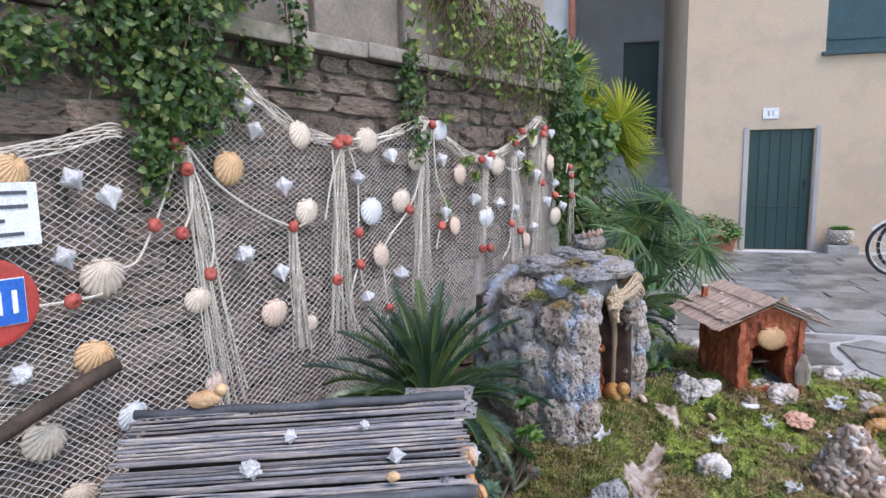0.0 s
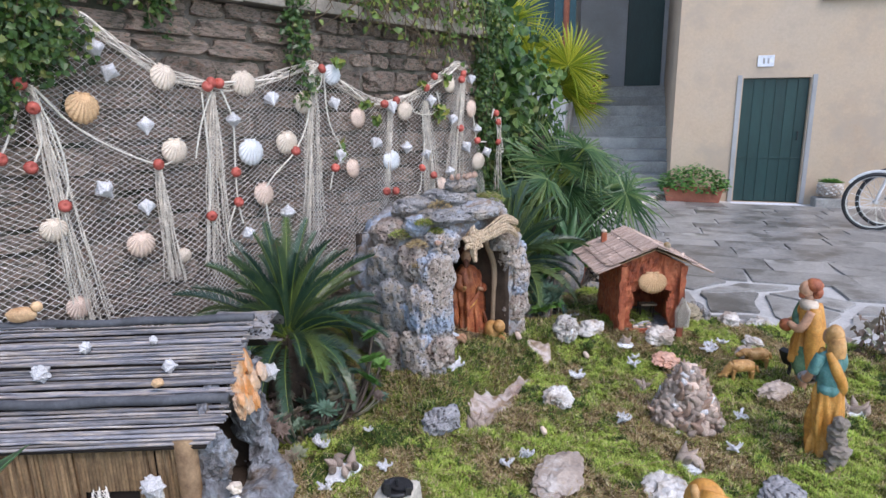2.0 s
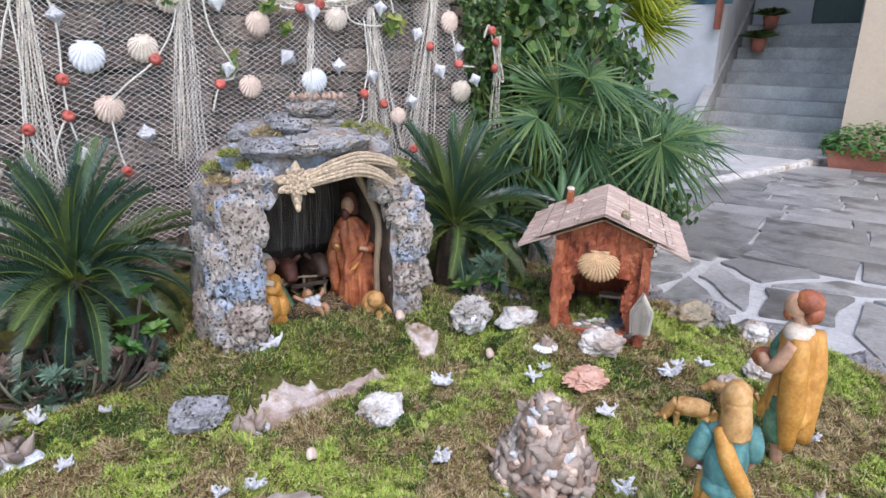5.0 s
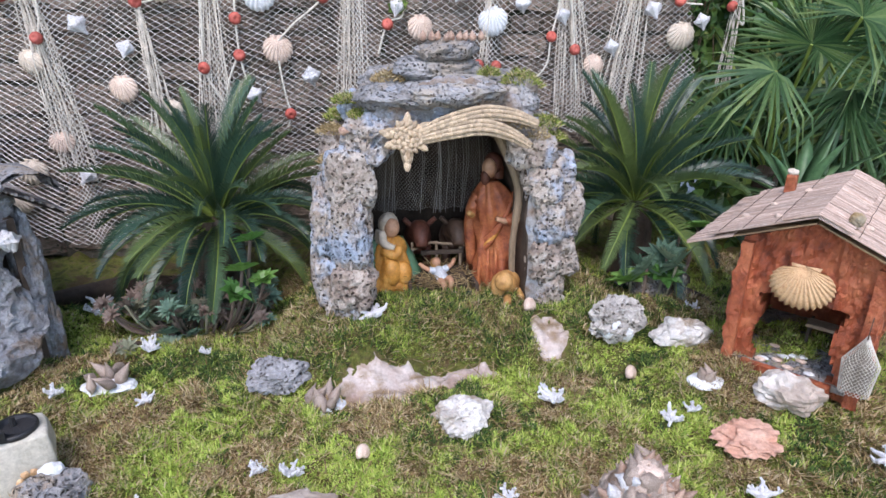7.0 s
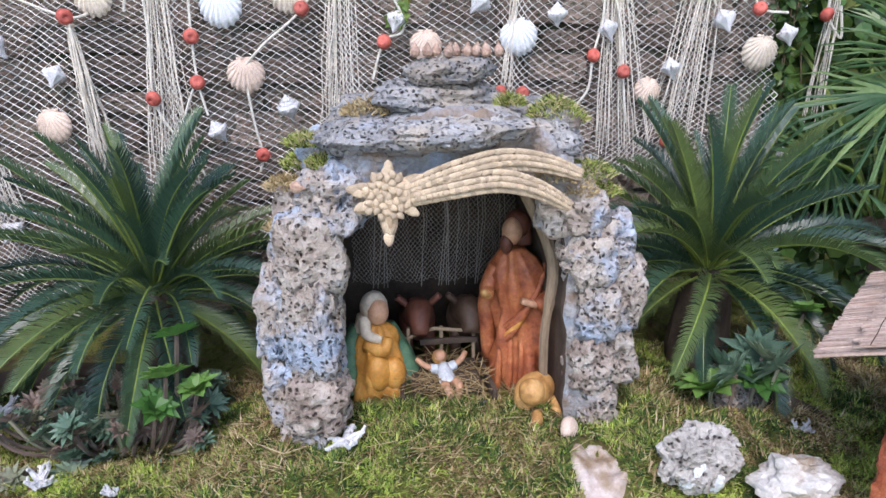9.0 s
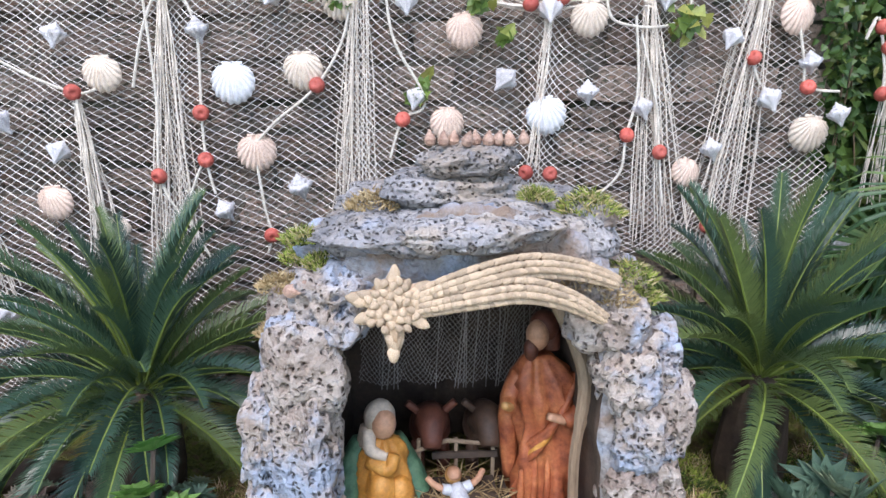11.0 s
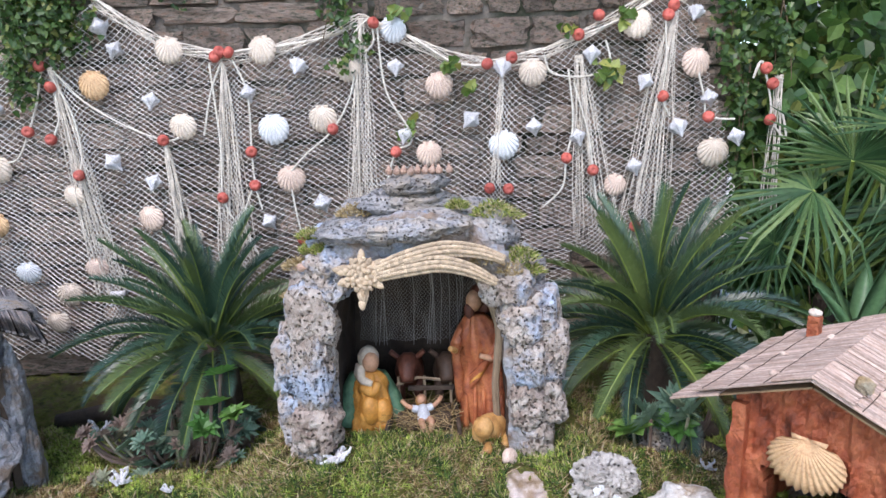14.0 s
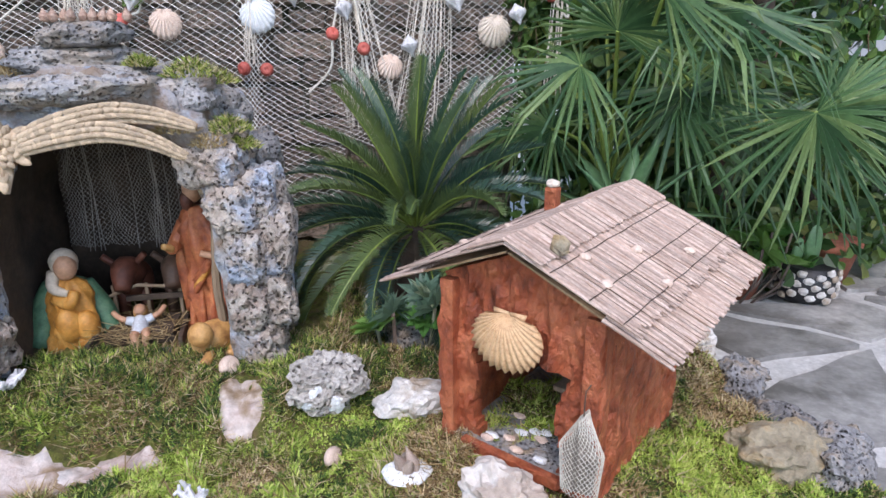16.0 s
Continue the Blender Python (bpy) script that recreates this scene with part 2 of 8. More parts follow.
def add_lathe(bm, profile, steps=16, m=Matrix()):
    """A turned body from (radius, height) pairs."""
    rings = []
    for r, z in profile:
        rings.append([bm.verts.new(m @ Vector((r * math.cos(a), r * math.sin(a), z))) for a in (2 * math.pi * k / steps for k in range(steps))])
    for a, b in zip(rings, rings[1:]):
        for k in range(steps):
            bm.faces.new((a[k], a[(k + 1) % steps], b[(k + 1) % steps], b[k]))
    bm.faces.new(rings[0][::-1])
    bm.faces.new(rings[-1])
    return bm


def lathe(profile, steps=16, m=Matrix()):
    return add_lathe(bmesh.new(), profile, steps, m)


def fbm(v, octaves=4):
    total, amp, f = 0.0, 0.5, 1.0
    for _ in range(octaves):
        total += amp * noise.noise(v * f)
        amp, f = amp * 0.5, f * 2.1
    return total


def rock(size, seed, level=3, rough=0.35, fine=0.10, holes=0.0, freq=1.6):
    """A stone: a sphere pulled into lumps, with optional pits."""
    bm = bmesh.new()
    bmesh.ops.create_icosphere(bm, subdivisions=level, radius=0.5)
    off = Vector((seed * 3.17, seed * 1.71, seed * 2.33))
    for v in bm.verts:
        n = v.co.normalized()
        k = 1 + rough * 1.6 * fbm(n * freq + off, 3) + fine * fbm(n * 6.0 + off, 3)
        if holes:
            d = noise.voronoi(n * (8.0 if holes > 1 else 6.5) + off)[0][0]
            k -= holes * max(0.0, 0.33 - d)
        v.co = Vector((n.x * k * size[0], n.y * k * size[1], n.z * k * size[2])) * 0.5
    return bm


def tufa_stone(size, seed, level=5, pit=0.02, depth=0.016, block=0.5):
    """A blocky tufa stone riddled with deep round pores of two sizes."""
    bm = bmesh.new()
    bmesh.ops.create_icosphere(bm, subdivisions=level, radius=1.0)
    off = Vector((seed * 3.17, seed * 1.71, seed * 2.33))
    half = Vector(size) * 0.5
    for v in bm.verts:
        n = v.co.normalized()
        square = (n.x ** 4 + n.y ** 4 + n.z ** 4) ** -0.25
        q = n * (1 + block * (square - 1)) * (1 + 0.42 * fbm(n * 1.5 + off, 3) + 0.10 * fbm(n * 5.5 + off, 3))
        q = Vector((q.x * half.x, q.y * half.y, q.z * half.z))
        w = q + off
        bent = w + 0.35 * pit * Vector((noise.noise(w / pit), noise.noise(w / pit + Vector((9, 0, 0))), noise.noise(w / pit + Vector((0, 9, 0)))))
        big = smoothstep(0.44, 0.2, noise.voronoi(bent / pit)[0][0]) * smoothstep(-0.25, 0.05, noise.noise(w * 22))
        small = smoothstep(0.42, 0.2, noise.voronoi(bent / (pit * 0.5))[0][0]) * smoothstep(-0.1, 0.15, noise.noise(w * 30 + Vector((4, 4, 4))))
        v.co = q - n * (depth * big + 0.4 * depth * small)
    return bm


def smoothstep(a, b, x):
    t = min(1.0, max(0.0, (x - a) / (b - a)))
    return t * t * (3 - 2 * t)


# ---- ground ----
def court_z(x, y):
    return 0.22 - 0.010 * (x - 4.2) + 0.012 * max(0.0, y - 2.0)


def bed_edge(y):
    """The x at which the planted bed meets the paving."""
    return 4.1 + 0.16 * max(0.0, 0.8 - y) + 0.05 * math.sin(5 * y)


BARE = [(2.30, 0.89, 0.17, 0.085), (2.51, 0.905, 0.13, 0.035), (2.80, 0.96, 0.06, 0.075)]


def bare(x, y):
    """How far (0 to 1) the moss is worn away here, down to wet stone."""
    wob = 0.3 * noise.noise(Vector((x * 13, y * 13, 4.0))) + 0.15 * noise.noise(Vector((x * 34, y * 34, 9.0)))
    return max(smoothstep(1.25, 0.8, math.hypot((x - cx) / a, (y - cy) / b) + wob) for cx, cy, a, b in BARE)


def moss_z(x, y):
    z = 0.295 + 0.02 * smoothstep(0.3, 1.0, y) + 0.11 * math.exp(-((x - 3.4) / 0.42) ** 2 - ((y - 0.75) / 0.36) ** 2)
    mound = smoothstep(0.86, 1.02, y + 0.05 * math.sin(7 * x)) * smoothstep(1.85, 2.15, x) * (1 - 0.55 * smoothstep(2.95, 3.25, x))
    z += 0.115 * mound
    z += 0.045 * fbm(Vector((x * 3.1, y * 3.1, 0.3)), 3) + 0.042 * fbm(Vector((x * 10, y * 10, 2.0)), 3) + 0.05 * (0.35 - abs(noise.noise(Vector((x * 12, y * 12, 5.0))))) + 0.012 * noise.noise(Vector((x * 34, y * 34, 1.0)))
    z += 0.10 * math.exp(-((x - 1.12) / 0.24) ** 2 - ((y - 0.93) / 0.2) ** 2)
    z -= 0.014 * bare(x, y)
    z -= 0.09 * smoothstep(bed_edge(y) - 0.12, bed_edge(y) + 0.04, x)
    return z


bm = bmesh.new()
nx, ny = 280, 145
grid = []
for j in range(ny + 1):
    row = []
    for i in range(nx + 1):
        x, y = -0.9 + 5.6 * i / nx, -0.75 + 2.9 * j / ny
        row.append(bm.verts.new((x, y, moss_z(x, y) if x < bed_edge(y) + 0.05 else 0.12)))
    grid.append(row)
for j in range(ny):
    for i in range(nx):
        if grid[j][i].co.x < bed_edge(grid[j][i].co.y) + 0.06:
            bm.faces.new((grid[j][i], grid[j][i + 1], grid[j + 1][i + 1], grid[j + 1][i]))
moss = thing("moss_ground", bm, M["moss"], "uneven green and brown moss bed of the crib", "moss", kind="structure", smooth=True)

bm = bmesh.new()
g = 60.0
xs = [-g, -3, 0, 4, 8, 12, 20, g]
ys = [-g, -8, -4, -1, 0, 2, 4, 8, 20, g]
vs = [[bm.verts.new((x, y, court_z(min(max(x, 0), 12), min(max(y, 0), 4)) - 0.012)) for x in xs] for y in ys]
for j in range(len(ys) - 1):
    for i in range(len(xs) - 1):
        bm.faces.new((vs[j][i], vs[j][i + 1], vs[j + 1][i + 1], vs[j + 1][i]))
ground = thing("ground", bm, M["joint"], "pale cement joints of the wet stone paved court", "ground", kind="structure")

# ---- garden wall behind the net ----
WALL_Y = 2.03
bm = box((5.2, 0.4, 2.1), pose(1.15, WALL_Y + 0.215, 0.95))
wall = thing("wall_north", bm, M["mortar"], "old garden wall of weathered brick and stone", "wall", kind="structure")
bm = box((5.2, 0.4, 2.1), pose(1.15, WALL_Y + 0.26, 3.05))
upper = thing("wall_upper", bm, M["stone_block"], "upper garden wall of grey stone slabs under ivy", "wall", kind="structure")

# ---- ochre house across the court ----
FD = Vector((0.40, -0.92, 0)).normalized()
FN = Vector((-0.92, -0.40, 0)).normalized()
F0 = Vector((10.66, 2.19, 0.0))


def on_facade(u, z, out=0.0):
    """A place on the facade: u metres along it from the door's near jamb."""
    return F0 + FD * u + FN * out + Vector((0, 0, z))


FROT = Matrix((( FD.x, -FN.x, 0, 0), (FD.y, -FN.y, 0, 0), (0, 0, 1, 0), (0, 0, 0, 1)))


def facade_m(u, z, out=0.0):
    return Matrix.Translation(on_facade(u, z, out)) @ FROT


def wall_with_holes(u0, u1, z0, z1, thick, holes):
    """A wall along local x with rectangular openings (u, w, z, h)."""
    bm = bmesh.new()
    us = sorted({u0, u1, *[h[0] for h in holes], *[h[0] + h[1] for h in holes]})
    zs = sorted({z0, z1, *[h[2] for h in holes], *[h[2] + h[3] for h in holes]})
    for a, b in zip(us, us[1:]):
        for c, d in zip(zs, zs[1:]):
            if any(h[0] <= (a + b) / 2 <= h[0] + h[1] and h[2] <= (c + d) / 2 <= h[2] + h[3] for h in holes):
                continue
            add_box(bm, (b - a, thick, d - c), Matrix.Translation(((a + b) / 2, thick / 2, (c + d) / 2)))
    bmesh.ops.remove_doubles(bm, verts=bm.verts, dist=0.001)
    return bm


house = empty("house", facade_m(0, 0), "ochre plastered house with a low dark green door", "house", kind="structure")
part("wall", wall_with_holes(-0.95, 8.0, -0.3, 7.5, 0.35, [(0.0, 0.91, 0.15, 1.86), (0.98, 1.6, 3.12, 1.5)]), M["stucco"], house)
part("side_wall", box((0.35, 7.0, 7.8), pose(-0.775, 3.86, 3.6)), M["stucco"], house)

# ---- materials of net, shells and leaves ----
M.update({
    "net": plain("net_twine", (0.8, 0.77, 0.73), 0.85, scale=30, spread=0.25),
    "strand": plain("old_twine", (0.64, 0.58, 0.5), 0.85, scale=30, spread=0.3),
    "cord": surface("cord", [(0.3, (0.5, 0.46, 0.39)), (0.7, (0.72, 0.68, 0.6))], 40, 200, 0.85, 0.4),
    "float": surface("red_cork_float", [(0.3, (0.36, 0.06, 0.045)), (0.7, (0.55, 0.13, 0.095))], 25, 120, 0.6, 0.3, vary=0.2),
    "scallop_cream": surface("cream_shell", [(0.3, (0.58, 0.46, 0.36)), (0.55, (0.74, 0.64, 0.53)), (0.75, (0.66, 0.5, 0.4))], 14, 150, 0.55, 0.3, vary=0.12),
    "scallop_pink": surface("pink_shell", [(0.3, (0.52, 0.36, 0.28)), (0.55, (0.72, 0.57, 0.47)), (0.75, (0.55, 0.36, 0.28))], 16, 150, 0.55, 0.3, vary=0.12),
    "scallop_white": surface("white_shell", [(0.3, (0.66, 0.68, 0.7)), (0.7, (0.8, 0.81, 0.83))], 14, 150, 0.5, 0.3, vary=0.06),
    "scallop_tan": surface("tan_shell", [(0.3, (0.48, 0.27, 0.13)), (0.55, (0.68, 0.46, 0.26)), (0.75, (0.55, 0.3, 0.14))], 16, 150, 0.55, 0.3, vary=0.1),
    "murex": surface("murex_shell", [(0.3, (0.48, 0.47, 0.49)), (0.7, (0.78, 0.77, 0.77))], 25, 150, 0.7, 0.5, vary=0.12),
    "ivy": None, "leaf": None,
    "stem": plain("brown_stem", (0.12, 0.085, 0.05), 0.9),
})


def leafy(name, stops, rough=0.45, through_light=0.25):
    """A leaf material: each leaf its own tone, with some light passing through."""
    m = bpy.data.materials.new(name)
    m.use_nodes = True
    nt = m.node_tree
    p = nt.nodes["Principled BSDF"]
    geo = nt.nodes.new("ShaderNodeNewGeometry")
    own = nt.nodes.new("ShaderNodeObjectInfo")
    both = nt.nodes.new("ShaderNodeMath")
    both.operation = "FRACT"
    total = nt.nodes.new("ShaderNodeMath")
    nt.links.new(geo.outputs["Random Per Island"], total.inputs[0])
    nt.links.new(own.outputs["Random"], total.inputs[1])
    nt.links.new(total.outputs[0], both.inputs[0])
    col = ramp(nt, both.outputs[0], stops)
    tc = nt.nodes.new("ShaderNodeTexCoord")
    grain = ramp(nt, noise_tex(nt, tc.outputs["Object"], 60, 3), [(0.3, (0.75, 0.75, 0.75)), (0.7, (1.2, 1.2, 1.2))])
    col = mixed(nt, col, grain, 0.7, "MULTIPLY")
    nt.links.new(col, p.inputs["Base Color"])
    p.inputs["Roughness"].default_value = rough
    tr = nt.nodes.new("ShaderNodeBsdfTranslucent")
    nt.links.new(col, tr.inputs["Color"])
    mx = nt.nodes.new("ShaderNodeMixShader")
    mx.inputs[0].default_value = through_light
    nt.links.new(p.outputs[0], mx.inputs[1])
    nt.links.new(tr.outputs[0], mx.inputs[2])
    nt.links.new(mx.outputs[0], nt.nodes["Material Output"].inputs["Surface"])
    return m


M["ivy"] = leafy("ivy_leaf", [(0.1, (0.025, 0.06, 0.015)), (0.5, (0.055, 0.115, 0.025)), (0.85, (0.1, 0.17, 0.035)), (0.95, (0.2, 0.22, 0.06))], 0.4)
M["ivy_light"] = leafy("light_ivy_leaf", [(0.1, (0.08, 0.15, 0.03)), (0.6, (0.17, 0.26, 0.055)), (0.9, (0.32, 0.33, 0.08))], 0.45)
M["shrub"] = leafy("shrub_leaf", [(0.1, (0.03, 0.075, 0.02)), (0.6, (0.075, 0.16, 0.035)), (0.9, (0.16, 0.25, 0.06))], 0.35)
M["cycad"] = leafy("cycad_leaflet", [(0.1, (0.028, 0.062, 0.045)), (0.6, (0.055, 0.108, 0.064)), (0.95, (0.115, 0.16, 0.05))], 0.3, through_light=0.16)
M["cycad_rib"] = plain("cycad_rib", (0.19, 0.25, 0.05), 0.45)
M["palm"] = leafy("fan_palm_blade", [(0.1, (0.038, 0.092, 0.036)), (0.6, (0.09, 0.175, 0.065)), (0.95, (0.19, 0.27, 0.1))], 0.4)
M["palm_yellow"] = leafy("yellow_palm_blade", [(0.1, (0.16, 0.22, 0.015)), (0.6, (0.33, 0.38, 0.03)), (0.95, (0.48, 0.46, 0.05))], 0.45, through_light=0.4)
M["succulent"] = leafy("succulent_leaf", [(0.1, (0.07, 0.13, 0.09)), (0.6, (0.14, 0.23, 0.16)), (0.95, (0.25, 0.31, 0.2))], 0.45)
M["succulent_dry"] = leafy("dry_succulent_leaf", [(0.1, (0.16, 0.12, 0.1)), (0.6, (0.3, 0.22, 0.18)), (0.95, (0.28, 0.3, 0.2))], 0.6)
M["lush"] = leafy("bright_green_leaf", [(0.1, (0.06, 0.16, 0.035)), (0.6, (0.11, 0.26, 0.06)), (0.95, (0.2, 0.34, 0.08))], 0.45)
M["moss_blade"] = leafy("moss_blade", [(0.05, (0.06, 0.08, 0.014)), (0.3, (0.19, 0.25, 0.05)), (0.55, (0.35, 0.43, 0.085)), (0.75, (0.47, 0.39, 0.17)), (0.95, (0.58, 0.5, 0.31))], 0.9)
M["dry_grass"] = leafy("dry_grass", [(0.1, (0.3, 0.22, 0.1)), (0.6, (0.45, 0.34, 0.18)), (0.95, (0.6, 0.5, 0.3))], 0.8)


def from_lists(name, verts, faces, material, parent=None, label="", smooth=False):
    me = bpy.data.meshes.new(name)
    me.from_pydata(verts, [], faces)
    if smooth:
        me.polygons.foreach_set("use_smooth", [True] * len(me.polygons))
    me.materials.append(material)
    ob = new(name, me)
    ob.parent = parent
    return tagged(ob, label) if label else ob


def line_at(points, x):
    """The height at x of a line through (x, z) points."""
    for (x0, z0), (x1, z1) in zip(points, points[1:]):
        if x <= x1:
            t = (x - x0) / (x1 - x0)
            t = min(1, max(0, t))
            return z0 + (z1 - z0) * t
    return points[-1][1]


def spline(points, n=6):
    """A smooth line through points."""
    pts = [Vector(p) for p in points]
    out = []
    for i in range(len(pts) - 1):
        a, b, c, d = pts[max(i - 1, 0)], pts[i], pts[i + 1], pts[min(i + 2, len(pts) - 1)]
        for k in range(n):
            t = k / n
            out.append(0.5 * (2 * b + (c - a) * t + (2 * a - 5 * b + 4 * c - d) * t * t + (3 * b - a - 3 * c + d) * t ** 3))
    out.append(pts[-1])
    return out


# ---- ledge, upper slabs ----
rng = random.Random(4)
x = 1.12
while x < 3.72:
    w = min(rng.uniform(0.35, 0.7), 3.78 - x)
    part("ledge_stone", box((w - 0.006, 0.34, 0.062), pose(x + w / 2, WALL_Y + 0.10, 2.035 + rng.uniform(-0.004, 0.004), 0, 0, rng.uniform(-0.4, 0.4)), 0.008), M["ledge"], wall)
    x += w
for x, w, h in ((1.45, 0.52, 0.5), (2.0, 0.5, 0.46), (2.55, 0.5, 0.52), (3.1, 0.5, 0.5), (1.45, 0.5, 1.1), (2.0, 0.52, 1.08), (2.55, 0.5, 1.12)):
    part("slab", box((w, 0.05, 0.52), pose(x, WALL_Y + 0.05, 2.07 + h - 0.24, -2), 0.012), M["stone_block"], upper)

# ---- fishing net ----
NET_Y = 1.985
TOP = [(0.40, 1.57), (0.60, 1.605), (0.73, 1.633), (0.87, 1.68), (1.05, 1.66), (1.2, 1.8), (1.276, 1.875), (1.384, 1.805), (1.554, 1.70), (1.78, 1.645), (1.95, 1.662),
       (2.12, 1.715), (2.3, 1.77), (2.46, 1.69), (2.63, 1.62), (2.80, 1.583), (3.0, 1.62), (3.2, 1.71), (3.43, 1.83), (3.52, 1.8), (3.62, 1.55), (3.70, 1.3), (3.80, 0.86)]
GATHERS = [(1.09, 1.63, 1.20, 0.72, 0.052), (1.76, 1.62, 1.74, 0.86, 0.055), (2.30, 1.76, 2.28, 0.95, 0.065), (2.83, 1.56, 2.80, 1.10, 0.022),
           (3.12, 1.60, 3.20, 0.90, 0.07), (3.47, 1.74, 3.36, 0.84, 0.1), (3.885, 1.5, 3.88, 1.0, 0.03), (1.50, 1.33, 1.53, 0.85, 0.035)]
net = empty("fishing_net", pose(0, 0, 0), "draped beige fishing net with gathered folds on the wall", "fishing net")
DX, DZ = 0.031, 0.0112


def net_node(i, j):
    x = 0.40 + (i + 0.5 * (j % 2)) * DX
    z = 1.90 - j * DZ
    for gx, gz, bx, bz, _ in GATHERS[:6]:
        c = gx + (bx - gx) * min(1, max(0, (gz - z) / (gz - bz)))
        d = (x - c) / 0.13
        x -= 0.55 * (x - c) * math.exp(-d * d) * smoothstep(gz + 0.05, gz - 0.1, z)
    x += 0.035 * noise.noise(Vector((x * 1.7, 0, z * 1.7))) + 0.004 * noise.noise(Vector((x * 18, 0, z * 18)))
    z += 0.05 * noise.noise(Vector((x * 2.1, 5, z * 2.1))) + 0.004 * noise.noise(Vector((x * 18, 5, z * 18)))
    y = NET_Y - 0.012 - 0.02 * noise.noise(Vector((x * 5, 3, z * 2)))
    return Vector((x, y, z))


def threads(keep, nodes, columns, rows, radius):
    """Zigzag strands as thin three-sided tubes."""
    verts, faces = [], []
    for i in range(columns):
        for side in (0, -1):
            prev = None
            for j in range(rows):
                k = i + (side if j % 2 else 0)
                p = nodes.get((k, j))
                if p is None or not keep(p):
                    prev = None
                    continue
                base = len(verts)
                verts += [p + Vector((radius, 0, 0)), p + Vector((-radius * 0.5, -radius, 0)), p + Vector((-radius * 0.5, radius, 0))]
                if prev is not None:
                    faces += [(prev + a, prev + (a + 1) % 3, base + (a + 1) % 3, base + a) for a in range(3)]
                prev = base
    return verts, faces


COLS, ROWS = 110, 134
nodes = {(i, j): net_node(i, j) for i in range(-1, COLS) for j in range(ROWS)}
v, f = threads(lambda p: line_at(TOP, p.x) + 0.008 > p.z > (0.42 if p.x < 1.6 else 0.6 if p.x < 3.1 else 0.83) + 0.03 * math.sin(p.x * 9), nodes, COLS, ROWS, 0.0019)
tagged(from_lists("mesh", v, f, M["net"], net, "diamond mesh of pale twine"), kind="stuff")

rng = random.Random(11)
for gx, gz, bx, bz, sp in GATHERS:
    bm = bmesh.new()
    for k in range(24 if sp > 0.03 else 12):
        a = rng.uniform(-1, 1)
        pts = []
        for s in range(8):
            t = s / 7
            wob = 0.006 * math.sin(7 * t + k)
            pts.append((gx + (bx - gx) * t + a * sp * (0.12 + 1.25 * t ** 0.9) + wob, NET_Y - 0.03 - 0.012 * rng.random() - 0.012 * math.sin(3 * t + k), gz - (gz - bz) * t * rng.uniform(0.93, 1.05)))
        add_tube(bm, pts, rng.choice((0.0012, 0.0016, 0.0021)), 4)
    add_tube(bm, [(gx + 0.012 * math.cos(q), NET_Y - 0.034 + 0.012 * math.sin(q), gz - 0.004 - 0.002 * q) for q in (0.6 * n for n in range(22))], 0.003, 5)
    tagged(part("gathered_twine", bm, M["strand"], net), kind="stuff")
bm = bmesh.new()
for k in range(9):
    seg = []
    for s in range(150):
        x = 0.42 + 3.1 * s / 149
        if 0.9 < x < 1.27:
            if len(seg) > 3:
                add_tube(bm, seg, 0.0022, 4)
            seg = []
            continue
        seg.append((x, NET_Y - 0.025 + 0.014 * math.sin(9 * x + 2.1 * k), line_at(TOP, x) - 0.008 + 0.02 * math.sin(11 * x + 1.7 * k + 0.6 * math.sin(5 * x))))
    add_tube(bm, seg, 0.0022 if k else 0.006, 5)
part("head_rope", bm, M["strand"], net, "rolled upper edge with a head rope")
CORDS = [
    [(1.10, 1.62), (1.2, 1.5), (1.35, 1.40), (1.498, 1.337), (1.56, 1.345)], [(1.76, 1.63), (1.70, 1.5), (1.66, 1.35)],
    [(1.80, 1.63), (1.845, 1.5), (1.84, 1.28), (1.842, 1.15), (1.86, 1.05)], [(2.28, 1.70), (2.25, 1.5), (2.167, 1.357), (2.05, 1.26), (1.99, 1.2)],
    [(2.36, 1.74), (2.38, 1.5), (2.46, 1.35), (2.465, 1.29), (2.408, 1.261), (2.37, 1.15)], [(1.985, 1.13), (2.0, 1.0), (2.015, 0.924), (2.0, 0.87)],
    [(1.06, 1.63), (1.02, 1.5), (0.968, 1.388), (0.90, 1.28), (0.81, 1.28)], [(1.09, 1.6), (1.15, 1.45), (1.165, 1.3), (1.143, 1.21)],
    [(2.99, 1.60), (3.02, 1.535), (3.15, 1.52), (3.235, 1.56), (3.22, 1.65)], [(3.08, 1.55), (3.10, 1.35), (3.074, 1.214), (3.06, 1.1), (2.98, 1.02)],
    [(3.10, 1.5), (3.16, 1.3), (3.178, 1.163), (3.2, 1.0)], [(3.44, 1.73), (3.45, 1.55), (3.439, 1.436), (3.47, 1.36)],
    [(3.57, 1.53), (3.6, 1.42), (3.617, 1.353), (3.72, 1.34)], [(3.80, 1.54), (3.78, 1.49), (3.81, 1.55), (3.853, 1.40), (3.86, 1.33), (3.92, 1.26), (3.90, 1.36)],
    [(0.45, 1.205), (0.719, 1.2), (0.80, 1.205)], [(1.06, 1.355), (1.10, 1.45), (1.09, 1.58)], [(1.84, 1.16), (1.78, 1.0), (1.83, 0.86)], [(1.71, 1.62), (1.72, 1.3), (1.707, 1.1), (1.76, 0.98)],
    [(2.33, 1.76), (2.27, 1.70), (2.30, 1.64), (2.345, 1.68), (2.335, 1.76)],
]
for c in CORDS:
    part("cord", tube(spline([(x, NET_Y - 0.045, z) for x, z in c]), 0.0042, 6), M["cord"], net)


